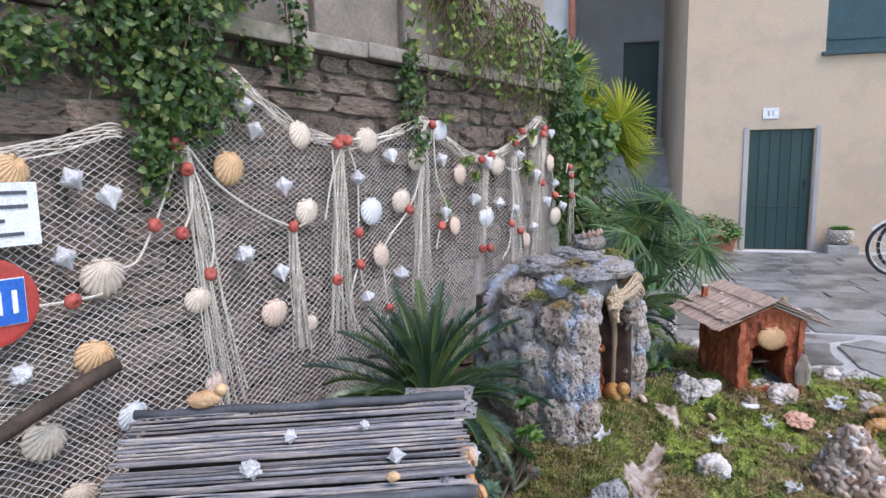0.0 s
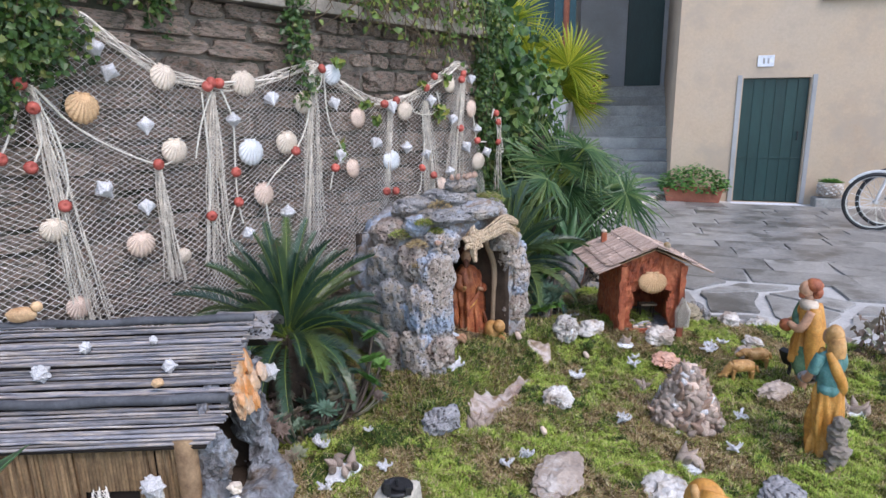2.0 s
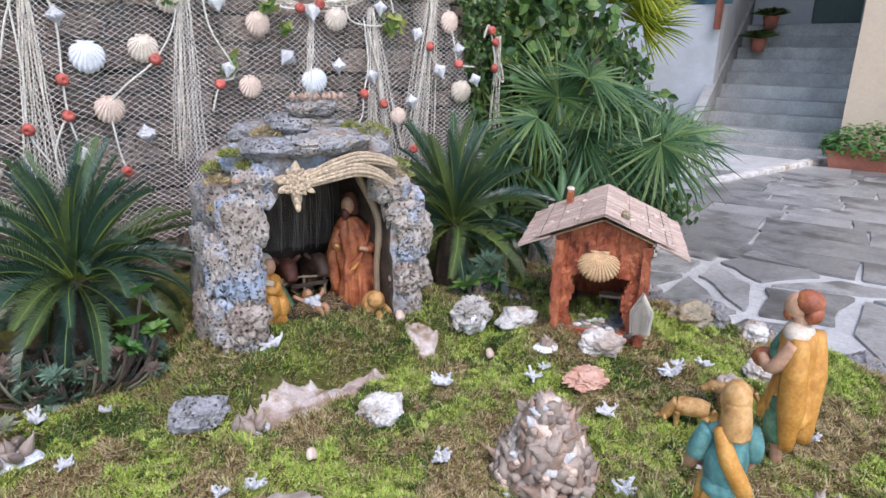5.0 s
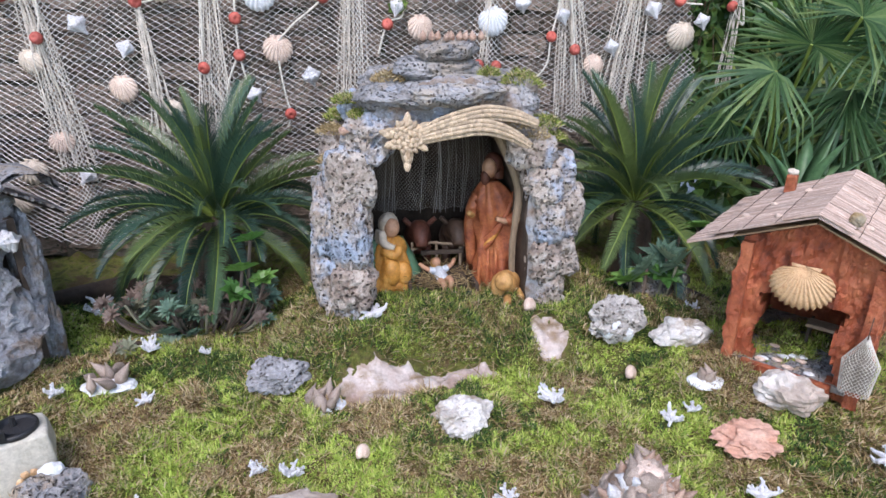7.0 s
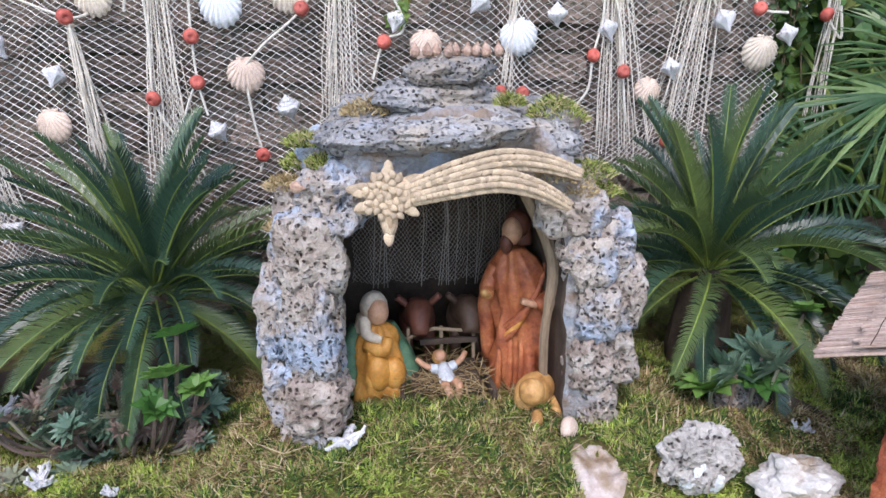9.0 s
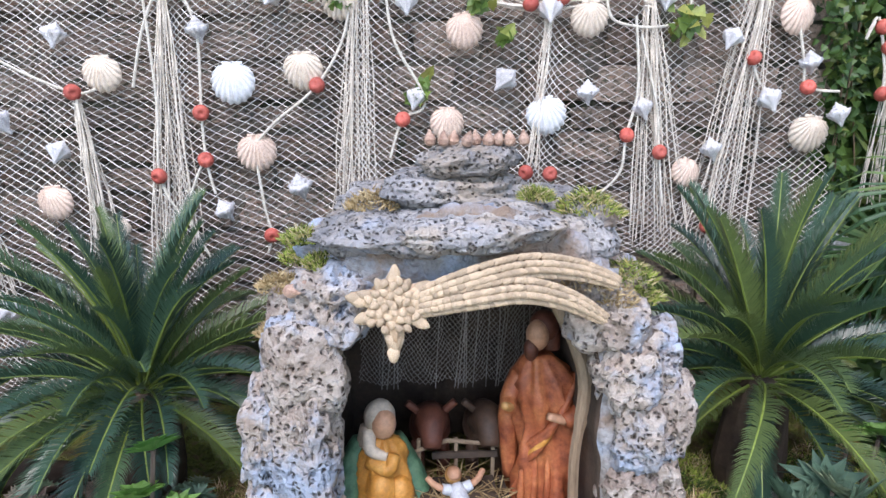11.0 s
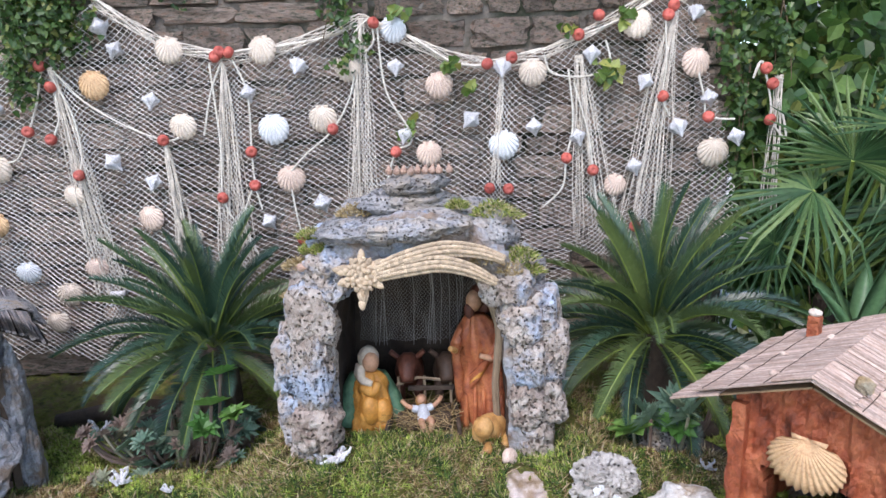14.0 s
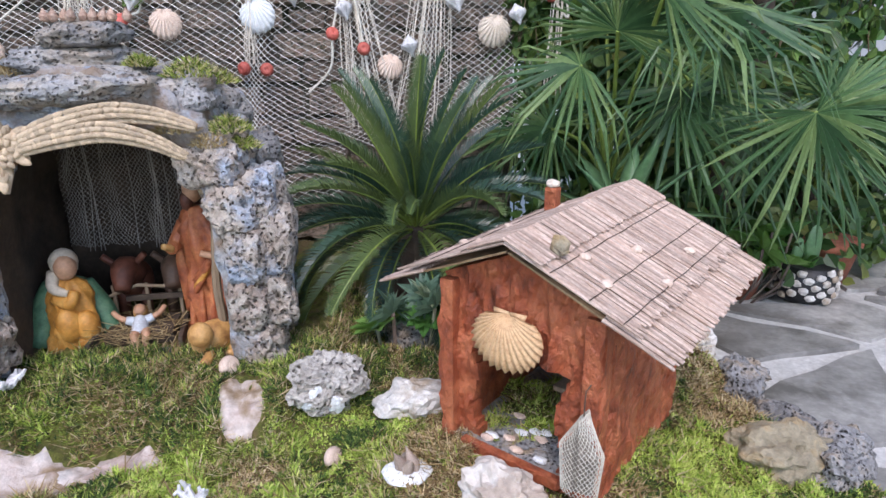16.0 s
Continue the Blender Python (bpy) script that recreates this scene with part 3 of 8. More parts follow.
def float_mesh():
    return lathe([(0.006, -0.017), (0.015, -0.016), (0.022, -0.007), (0.023, 0.003), (0.018, 0.013), (0.009, 0.017), (0.005, 0.013)], 14)


FLOATS = [(1.498, 1.337), (1.736, 1.643), (1.79, 1.657), (1.755, 1.66), (1.84, 1.281), (1.842, 1.149), (1.707, 1.103), (2.167, 1.357), (2.015, 0.924), (2.348, 1.743), (2.408, 1.261),
          (2.772, 1.579), (2.865, 1.599), (3.116, 1.672), (3.192, 1.739), (3.468, 1.763), (3.45, 1.731), (3.439, 1.436), (3.617, 1.353), (3.074, 1.214), (3.178, 1.163),
          (3.825, 1.525), (3.853, 1.467), (3.853, 1.333), (2.772, 1.105), (2.846, 1.10), (3.348, 0.934), (1.057, 1.634), (1.085, 1.554), (0.968, 1.388), (1.054, 1.355),
          (1.143, 1.212), (0.719, 1.20)]
first = None
for k, (x, z) in enumerate(FLOATS):
    m = pose(x, NET_Y - 0.05, z, rng.uniform(50, 120), rng.uniform(-40, 40), rng.uniform(-40, 40))
    if first is None:
        first = thing("net_float", float_mesh(), M["float"], "small red cork float threaded on a net cord", "net float", "floats on the net", smooth=True, m=m)
    else:
        copy_thing(first, m)


# ---- shells on the net ----
def scallop_bm(ribs=13):
    """A scallop valve one unit wide, hinge up, bulging towards -y."""
    bm = bmesh.new()
    n, rings = ribs * 4, 8
    front, back = [], []
    for r in range(rings + 1):
        t = r / rings
        row, brow = [], []
        for k in range(n + 1):
            a = math.radians(-78 + 156 * k / n)
            wave = math.cos(2 * math.pi * ribs * k / n)
            rad = 0.95 * t * max(0.05, math.cos(a)) ** 0.6 * (1 + 0.03 * wave * t)
            x, z = 0.92 * rad * math.sin(a), 0.45 - rad * math.cos(a)
            dome = 0.20 * (1 - t ** 2.4) ** 0.6 * smoothstep(0, 0.3, t) * math.cos(a * 0.9) + 0.024 * wave * t ** 0.6
            row.append(bm.verts.new((x, -dome - 0.012, z)))
            brow.append(bm.verts.new((x, -dome * 0.8 + 0.012, z)))
        front.append(row)
        back.append(brow)
    for r in range(rings):
        for k in range(n):
            bm.faces.new((front[r][k], front[r + 1][k], front[r + 1][k + 1], front[r][k + 1]))
            bm.faces.new((back[r][k], back[r][k + 1], back[r + 1][k + 1], back[r + 1][k]))
    for k in range(n):
        bm.faces.new((front[-1][k], back[-1][k], back[-1][k + 1], front[-1][k + 1]))
    for s in (-1, 1):
        pts = [(0, -0.04, 0.47), (s * 0.24, -0.02, 0.48), (s * 0.21, -0.02, 0.34), (s * 0.07, -0.06, 0.36)]
        a = [bm.verts.new(p) for p in pts]
        b = [bm.verts.new((p[0], p[1] + 0.025, p[2])) for p in pts]
        bm.faces.new(a)
        bm.faces.new(b[::-1])
        for i in range(4):
            bm.faces.new((a[i], a[(i + 1) % 4], b[(i + 1) % 4], b[i]))
    bmesh.ops.recalc_face_normals(bm, faces=bm.faces)
    return bm


SCALLOPS = [(1.558, 1.675, 0.10, "cream", 15), (1.916, 1.662, 0.105, "cream", -5), (1.248, 1.556, 0.11, "tan", 5), (1.577, 1.387, 0.10, "cream", 0), (1.932, 1.364, 0.115, "white", 0),
            (2.129, 1.398, 0.105, "cream", 0), (1.985, 1.169, 0.105, "pink", 0), (1.403, 1.028, 0.10, "pink", -5), (1.148, 0.829, 0.085, "pink", 0), (2.239, 1.581, 0.095, "cream", 10),
            (2.42, 1.718, 0.095, "white", 30), (2.587, 1.508, 0.10, "pink", -12), (2.538, 1.249, 0.095, "pink", 0), (2.831, 1.272, 0.11, "white", -10), (2.946, 1.542, 0.10, "cream", 0),
            (3.336, 1.708, 0.11, "cream", 0), (3.565, 1.556, 0.105, "pink", 5), (3.646, 1.217, 0.11, "cream", 10), (3.269, 1.101, 0.085, "pink", 20), (1.575, 0.953, 0.06, "cream", 30),
            (0.81, 1.25, 0.115, "cream", 0), (0.767, 1.025, 0.10, "tan", 20), (0.861, 0.818, 0.09, "white", 0), (0.619, 0.826, 0.105, "cream", 25), (0.605, 1.555, 0.09, "tan", 30),
            (1.102, 1.13, 0.085, "cream", 0), (0.694, 0.632, 0.09, "cream", 0), (1.02, 0.72, 0.10, "cream", 5), (0.95, 0.60, 0.095, "cream", -10)]
WORDS = {"cream": "cream ribbed scallop shell tied to the fishing net", "white": "white ribbed scallop shell tied to the fishing net",
         "pink": "pinkish brown ribbed scallop shell tied to the fishing net", "tan": "orange-tan ribbed scallop shell tied to the fishing net"}
kinds = {}
for x, z, size, tone, lean in SCALLOPS:
    m = pose(x, NET_Y - 0.035, z, rng.uniform(-8, 8), lean, rng.uniform(-10, 10)) @ Matrix.Scale(size * 1.04, 4)
    if tone not in kinds:
        kinds[tone] = thing("scallop_shell", scallop_bm(), M["scallop_" + tone], WORDS[tone], "shell", "scallops on the net", smooth=True, m=m)
    else:
        made = copy_thing(kinds[tone], m)
        made.matrix_basis = m


def murex_bm(seed=0):
    """A knobbly whelk one unit tall, spire up."""
    r = random.Random(seed)
    bm = bmesh.new()
    prof = [(0.03, -0.55), (0.07, -0.46), (0.12, -0.34), (0.22, -0.2), (0.33, -0.06), (0.38, 0.06), (0.33, 0.14), (0.25, 0.17), (0.26, 0.21), (0.22, 0.26), (0.15, 0.29), (0.16, 0.33), (0.11, 0.38), (0.07, 0.42), (0.02, 0.52)]
    add_lathe(bm, prof, 26)
    for v in bm.verts:
        a = math.atan2(v.co.y, v.co.x)
        k = 1 + 0.28 * max(0, math.cos(7 * a + 2 * v.co.z)) * (1 if v.co.z > -0.25 else 0.3) + 0.16 * fbm(v.co * 7, 3)
        v.co.x *= k
        v.co.y *= k
        v.co += Vector((0.12 * v.co.z * v.co.z, 0, 0))
    for a in range(6):
        q = 2 * math.pi * a / 6
        d = Vector((math.cos(q), math.sin(q), 0.5))
        p = Vector((0.36 * math.cos(q), 0.36 * math.sin(q), 0.09))
        add_tube(bm, [p - d * 0.08, p, p + d * r.uniform(0.06, 0.13)], [0.08, 0.06, 0.012], 6)
    return bm


WHELKS = [(1.307, 1.765), (1.351, 1.683), (1.466, 1.489), (1.286, 1.257), (1.436, 1.175), (1.848, 1.504), (2.051, 1.598), (2.422, 1.581), (2.448, 1.323), (2.705, 1.374), (2.949, 1.338),
          (3.166, 1.60), (2.829, 1.565), (3.371, 1.493), (3.617, 1.424), (3.505, 1.319), (3.34, 1.171), (3.73, 1.274), (3.79, 0.866), (3.552, 1.737), (1.884, 1.0), (2.105, 1.068),
          (3.118, 1.293), (0.749, 1.533), (0.845, 1.482), (0.711, 1.321), (0.581, 1.027), (1.22, 0.70)]
first = None
for k, (x, z) in enumerate(WHELKS):
    s = 0.072 if k % 3 else 0.082
    m = pose(x, NET_Y - 0.045, z, rng.uniform(-20, 20), rng.uniform(-50, 50), rng.uniform(0, 90)) @ Matrix.Scale(s, 4)
    if first is None:
        first = thing("murex_shell", murex_bm(), M["murex"], "whitish spiny murex shell hung on the net", "shell", "murex shells on the net", smooth=True, m=m)
    else:
        copy_thing(first, m).matrix_basis = m


# ---- leaves ----
def leaf_faces(verts, faces, p, d, up, length, width, shape="ivy", fold=0.2):
    """One leaf from p along d; up is its upper side."""
    side = d.cross(up)
    side = side.normalized() if side.length > 1e-5 else d.orthogonal().normalized()
    up = side.cross(d).normalized()
    b = len(verts)
    if shape == "ivy":
        outline = [(0, 0), (0.05, 0.5), (0.42, 0.34), (0.5, 0.42), (1.0, 0), (0.5, -0.42), (0.42, -0.34), (0.05, -0.5)]
    elif shape == "oval":
        outline = [(0, 0), (0.25, 0.36), (0.6, 0.4), (1.0, 0), (0.6, -0.4), (0.25, -0.36)]
    else:
        outline = [(0, 0), (0.35, 0.5), (1.0, 0), (0.35, -0.5)]
    for u, w in outline:
        verts.append(p + d * (u * length) + side * (w * width) + up * (fold * abs(w) * width - 0.15 * u * u * length))
    n = len(outline)
    h = n // 2
    faces.append(tuple(b + i for i in range(0, h + 1)))
    faces.append((b, *(b + i for i in range(h, n))))


def rand_dir(r, zmin=-1.0, zmax=1.0):
    z, a = r.uniform(zmin, zmax), r.uniform(0, 2 * math.pi)
    s = math.sqrt(max(0, 1 - z * z))
    return Vector((s * math.cos(a), s * math.sin(a), z))


def ivy_clump(name, label, blobs, count, size, material, seed, face=Vector((0, -1, 0.3)), stems=8, shape="ivy", category="ivy"):
    """Leaves over a set of ellipsoids (centre, radii), with stems through them."""
    r = random.Random(seed)
    top = empty(name, Matrix.Translation(blobs[0][0]), label, category)
    base = Vector(blobs[0][0])
    verts, faces = [], []
    total = sum(q[1][0] * q[1][2] for q in blobs)
    for c, rad in blobs:
        c = Vector(c) - base
        for _ in range(int(count * rad[0] * rad[2] / total)):
            n = rand_dir(r)
            k = r.uniform(0.35, 1.05) * (1 + 0.35 * noise.noise(n * 2.5 + Vector((seed, 0, 0))))
            p = c + Vector((n.x * rad[0], n.y * rad[1], n.z * rad[2])) * k
            d = (rand_dir(r) * 0.8 + Vector((0, -0.25, -0.5))).normalized()
            s = size * r.uniform(0.55, 1.25)
            leaf_faces(verts, faces, p, d, (face + rand_dir(r) * 0.7).normalized(), s, s * 0.95, shape)
    from_lists("leaves", verts, faces, material, top)
    bm = bmesh.new()
    for _ in range(stems):
        c, rad = r.choice(blobs)
        c = Vector(c) - base
        a = c + Vector((r.uniform(-1, 1) * rad[0] * 0.5, rad[1] * 0.3, rad[2]))
        b = c + Vector((r.uniform(-1, 1) * rad[0], -rad[1] * 0.3, -rad[2] * r.uniform(0.6, 1.1)))
        mid = (a + b) / 2 + rand_dir(r) * rad[0] * 0.3
        add_tube(bm, spline([a, mid, b], 4), [0.004, 0.0035, 0.0035, 0.003, 0.003, 0.0025, 0.002, 0.002, 0.0015], 4)
    part("stem", bm, M["stem"], top)
    return top


ivy_clump("ivy", "thick dark green ivy hanging over the wall", [((1.02, 1.95, 2.0), (0.27, 0.1, 0.3)), ((1.1, 1.93, 1.78), (0.2, 0.08, 0.16)), ((0.98, 1.93, 1.6), (0.07, 0.05, 0.14)), ((0.66, 1.95, 1.88), (0.14, 0.06, 0.1)), ((1.2, 1.97, 2.3), (0.35, 0.12, 0.25))],
          4600, 0.026, M["ivy"], 3)
ivy_clump("ivy", "sprigs of ivy trailing down the bricks", [((1.58, 1.98, 2.02), (0.07, 0.04, 0.2)), ((1.42, 1.98, 1.98), (0.06, 0.03, 0.05)), ((2.22, 1.95, 1.9), (0.09, 0.05, 0.24)), ((2.3, 1.94, 1.66), (0.06, 0.04, 0.06)), ((2.22, 1.93, 1.6), (0.05, 0.03, 0.04))],
          620, 0.027, M["ivy"], 5, stems=5)
ivy_clump("creeper", "light green creeper with bare brown stems on the wall top", [((2.75, 1.95, 2.2), (0.5, 0.12, 0.28)), ((3.35, 1.98, 2.15), (0.4, 0.12, 0.35)), ((2.5, 1.98, 2.45), (0.35, 0.1, 0.25))],
          1300, 0.034, M["ivy_light"], 7, stems=110)
ivy_clump("ivy", "narrow column of small-leaved ivy beside the net", [((3.72, 1.98, 1.75), (0.1, 0.06, 0.3)), ((3.76, 1.98, 1.35), (0.07, 0.05, 0.25)), ((3.78, 1.98, 1.0), (0.05, 0.04, 0.18)), ((3.9, 2.0, 1.6), (0.06, 0.05, 0.2)), ((3.8, 1.98, 2.1), (0.16, 0.08, 0.25))],
          1300, 0.03, M["ivy"], 9)
ivy_clump("ivy", "small light ivy sprays growing through the net", [((3.23, 1.93, 1.54), (0.07, 0.03, 0.05)), ((3.29, 1.93, 1.73), (0.03, 0.02, 0.05)), ((3.07, 1.93, 1.69), (0.03, 0.02, 0.03)), ((2.64, 1.93, 1.58), (0.03, 0.02, 0.03)), ((2.7, 1.93, 1.5), (0.03, 0.02, 0.03)), ((2.44, 1.93, 1.78), (0.04, 0.02, 0.03)), ((2.46, 1.95, 1.35), (0.03, 0.02, 0.05))],
          95, 0.045, M["ivy_light"], 13, stems=3)


# ---- cycads ----
def frond(length, bend, seed, name):
    """A cycad frond that leaves the crown along +x and bends down by bend degrees, as (rib mesh, blade mesh)."""
    r = random.Random(seed)
    n = 84
    mid, p = [Vector()], Vector()
    for i in range(n):
        t = (i + 0.5) / n
        a = -radians(bend) * t ** 1.4
        p = p + Vector((math.cos(a), 0, math.sin(a))) * (length / n)
        mid.append(p.copy())
    rib = bpy.data.meshes.new(name + "_rib")
    bm = tube([q + Vector((0, 0, 0.001)) for q in mid[::4]], [0.005 * (1 - 0.8 * i / 21) for i in range(len(mid[::4]))], 5)
    bm.to_mesh(rib)
    bm.free()
    rib.materials.append(M["cycad_rib"])
    verts, faces = list(mid), []
    for i in range(8, n):
        t = i / n
        d = (mid[i + 1] - mid[i - 1]).normalized()
        up = Vector((-d.z, 0, d.x))
        ln = length * 0.118 * min(1.0, 0.35 + 2.6 * (t - 0.08)) * (1 - t ** 3.5) ** 0.6 * r.uniform(0.9, 1.08) + 0.012
        for s in (-1, 1):
            way = (Vector((0, s, 0)) * 0.78 + d * (0.55 + 0.5 * t) + up * r.uniform(0.6, 1.0)).normalized()
            a, b = i, i + 1
            m1 = (mid[i] + mid[i + 1]) / 2 + way * ln * 0.55
            w = d * (length / n) * 0.42
            tip = mid[i] + way * ln + d * 0.012 - up * 0.10 * ln
            c = len(verts)
            verts += [m1 - w, m1 + w, tip]
            faces += [(a, b, c + 1, c) if s > 0 else (b, a, c, c + 1), (c, c + 1, c + 2) if s > 0 else (c + 1, c, c + 2)]
    blade = bpy.data.meshes.new(name + "_blade")
    blade.from_pydata(verts, [], faces)
    blade.materials.append(M["cycad"])
    return rib, blade


FRONDS = [frond(0.52, a, k, "frond") for k, a in enumerate((24, 42, 60, 78, 96))]


def cycad(at, size, count, seed, label):
    r = random.Random(seed)
    top = empty("cycad", Matrix.Translation(at), label, "cycad", "cycads beside the grotto")
    bm = lathe([(0.07, -0.42), (0.085, -0.2), (0.075, -0.05), (0.04, 0.02)], 14)
    for v in bm.verts:
        v.co *= 1 + 0.25 * noise.noise(v.co * 30)
    part("trunk", bm, M["dark_wood"], top, "stout scaly brown trunk")
    for k in range(count):
        t = (k + 0.5) / count
        el = 82 - 95 * t ** 1.1 + r.uniform(-8, 8)
        az = k * 137.5 + r.uniform(-16, 16)
        rib, blade = FRONDS[min(4, max(0, int(t * 4.2 + r.uniform(-0.4, 0.6))))]
        s = size * r.uniform(0.82, 1.08)
        m = Matrix.Rotation(radians(az), 4, "Z") @ Matrix.Rotation(radians(-el), 4, "Y") @ Matrix.Rotation(radians(r.uniform(-22, 22)), 4, "X") @ Matrix.Translation((0.03, 0, 0)) @ Matrix.Scale(s, 4)
        a = new("frond", blade)
        a.parent, a.matrix_basis = top, m
        b = new("rib", rib)
        b.parent = a
    return top


cycad((1.765, 1.53, 0.62), 0.88, 84, 21, "dark green cycad with stiff arching fronds")
cycad((3.28, 1.46, 0.64), 0.9, 78, 22, "dark green cycad between grotto and little house")


# ---- fan palms ----
def fan_leaf(radius, seed, spread=250, droop=0.35, blades=30, split=0.2, name="fan"):
    """A fan-shaped palm leaf in the x-y plane, stalk arriving from -x."""
    r = random.Random(seed)
    verts, faces = [], []
    for k in range(blades):
        a = radians(-spread / 2 + spread * k / (blades - 1) + r.uniform(-1.5, 1.5))
        ln = radius * (0.78 + 0.22 * math.cos(a * 0.7)) * r.uniform(0.9, 1.06)
        step = radians(spread / (blades - 1)) * 0.52
        d, e, g = Vector((math.cos(a), math.sin(a), 0)), Vector((math.cos(a - step), math.sin(a - step), 0)), Vector((math.cos(a + step), math.sin(a + step), 0))
        s = split * r.uniform(0.85, 1.15)
        sag = droop * r.uniform(0.4, 1.5)
        up = Vector((0, 0, 1))
        w = (g - e).normalized() * ln * s * math.tan(step) * 1.25
        b = len(verts)
        p1, p2, p3 = d * ln * s, d * ln * 0.72, d * ln
        verts += [Vector(), p1 - w - up * 0.012 * ln, p1 + up * 0.02 * ln, p1 + w - up * 0.012 * ln,
                  p2 - w * 0.8 - up * ln * sag * 0.25, p2 + up * (0.012 - sag * 0.25) * ln, p2 + w * 0.8 - up * ln * sag * 0.25, p3 - up * ln * sag * 0.75]
        faces += [(b, b + 1, b + 2), (b, b + 2, b + 3), (b + 1, b + 4, b + 5, b + 2), (b + 2, b + 5, b + 6, b + 3), (b + 4, b + 7, b + 5), (b + 5, b + 7, b + 6)]
    me = bpy.data.meshes.new(name)
    me.from_pydata(verts, [], faces)
    return me


def fan_palm(at, leaves, label, material, seed, trunk=0.5, group="", split=0.2, sag=(0.3, 0.9), blades=(26, 34)):
    """leaves: (target of the fan's heart relative to the base, radius, tilt of the blade's face)."""
    r = random.Random(seed)
    top = empty("fan_palm", Matrix.Translation(at), label, "palm", group)
    bm = lathe([(0.05, 0), (0.06, trunk * 0.3), (0.05, trunk), (0.02, trunk + 0.04)], 12)
    for v in bm.verts:
        v.co.x *= 1 + 0.3 * noise.noise(v.co * 25)
        v.co.y *= 1 + 0.3 * noise.noise(v.co * 25 + Vector((3, 3, 3)))
    part("trunk", bm, M["dark_wood"], top, "fibrous brown trunk")
    for k, (heart, rad, facing) in enumerate(leaves):
        heart = Vector(heart)
        start = Vector((0, 0, trunk))
        out = (heart - start).normalized()
        n = Vector(facing).normalized()
        x = (out - n * out.dot(n)).normalized()
        rot = Matrix((x, n.cross(x), n)).transposed().to_4x4()
        me = fan_leaf(rad, seed * 31 + k, r.uniform(215, 290), r.uniform(*sag), r.randint(*blades), split)
        me.materials.append(material)
        leaf = new("leaf", me)
        leaf.parent = top
        leaf.matrix_basis = Matrix.Translation(heart) @ rot
        part("stalk", tube(spline([start, (start + heart) / 2 + Vector((0, 0, 0.06)), heart], 5), 0.007, 5), M["cycad_rib"], top)
    return top


def burst(r, count, radius, zlo, zhi, size, toward=(-0.45, -0.8, 0.35)):
    """Leaf hearts round a crown, their faces turned half outward, half to the light."""
    out = []
    for k in range(count):
        a = 2 * math.pi * (k + r.uniform(-0.3, 0.3)) / count
        h = Vector((radius * math.cos(a) * r.uniform(0.6, 1.1), radius * math.sin(a) * r.uniform(0.6, 1.1), r.uniform(zlo, zhi)))
        f = Vector(toward) * 0.6 + Vector((0, 0, 0.75)) + Vector((math.cos(a), math.sin(a), 0)) * -0.35 + rand_dir(r) * 0.45
        out.append((h, size * r.uniform(0.8, 1.15), f))
    return out


pr = random.Random(40)
fan_palm((4.62, 1.95, 0.24), burst(pr, 11, 0.45, 0.6, 1.15, 0.44) + [((-0.2, -0.70, 0.74), 0.42, (-0.35, -0.75, 0.6)), ((-0.45, -0.4, 0.75), 0.4, (-0.6, -0.4, 0.6))],
         "green fan palm with drooping split blades", M["palm"], 1, 0.45)
fan_palm((4.05, 1.78, 0.26), burst(pr, 11, 0.42, 0.55, 1.05, 0.40) + [((-0.15, -0.3, 0.95), 0.4, (-0.5, -0.6, 0.4))], "green fan palm beside the end of the wall", M["palm"], 2, 0.4)
fan_palm((5.15, 2.05, 0.2), burst(pr, 9, 0.42, 0.45, 0.95, 0.42), "small fan palm at the foot of the steps", M["palm"], 3, 0.3)
fan_palm((4.94, 2.27, 0.3), [((0.2, -0.1, 1.45), 0.42, (-0.75, -0.6, 0.35)), ((0.0, 0.1, 1.7), 0.4, (-0.7, -0.6, 0.25)), ((-0.25, 0.15, 1.95), 0.4, (-0.8, -0.5, 0.2)), ((0.35, 0.2, 1.6), 0.36, (-0.7, -0.6, 0.5)), ((-0.1, 0.3, 1.5), 0.36, (-0.5, -0.8, 0.3)), ((0.28, -0.15, 1.32), 0.38, (-0.8, -0.5, 0.4)), ((0.1, -0.2, 1.6), 0.44, (-0.6, -0.7, 0.3))],
         "tall palm with bright yellow-green fans", M["palm_yellow"], 4, 1.1, "", 0.33, (0.05, 0.35), (40, 50))
ivy_clump("shrub", "broad-leaved dark green shrub above the palms", [((4.35, 2.3, 1.85), (0.5, 0.4, 0.4)), ((4.75, 2.35, 1.65), (0.4, 0.35, 0.35)), ((4.1, 2.3, 2.2), (0.35, 0.3, 0.35)), ((4.6, 2.6, 1.2), (0.6, 0.3, 0.5)), ((4.0, 2.2, 1.4), (0.25, 0.25, 0.35)), ((5.25, 2.45, 1.15), (0.28, 0.25, 0.4)), ((5.3, 2.4, 0.7), (0.45, 0.2, 0.5)), ((4.75, 2.3, 0.8), (0.4, 0.2, 0.5)), ((5.9, 2.6, 0.7), (0.4, 0.25, 0.5)), ((5.6, 2.5, 0.4), (0.5, 0.25, 0.25)), ((4.35, 2.45, 0.6), (0.4, 0.2, 0.4)), ((4.9, 2.6, 0.7), (0.4, 0.2, 0.4)), ((5.95, 2.85, 1.35), (0.22, 0.2, 0.3)), ((5.3, 2.75, 1.1), (0.4, 0.3, 0.6)), ((5.0, 2.8, 1.9), (0.5, 0.3, 0.45)), ((5.75, 3.0, 1.0), (0.45, 0.3, 0.7))],
          7400, 0.085, M["shrub"], 15, stems=30, shape="oval", category="shrub")
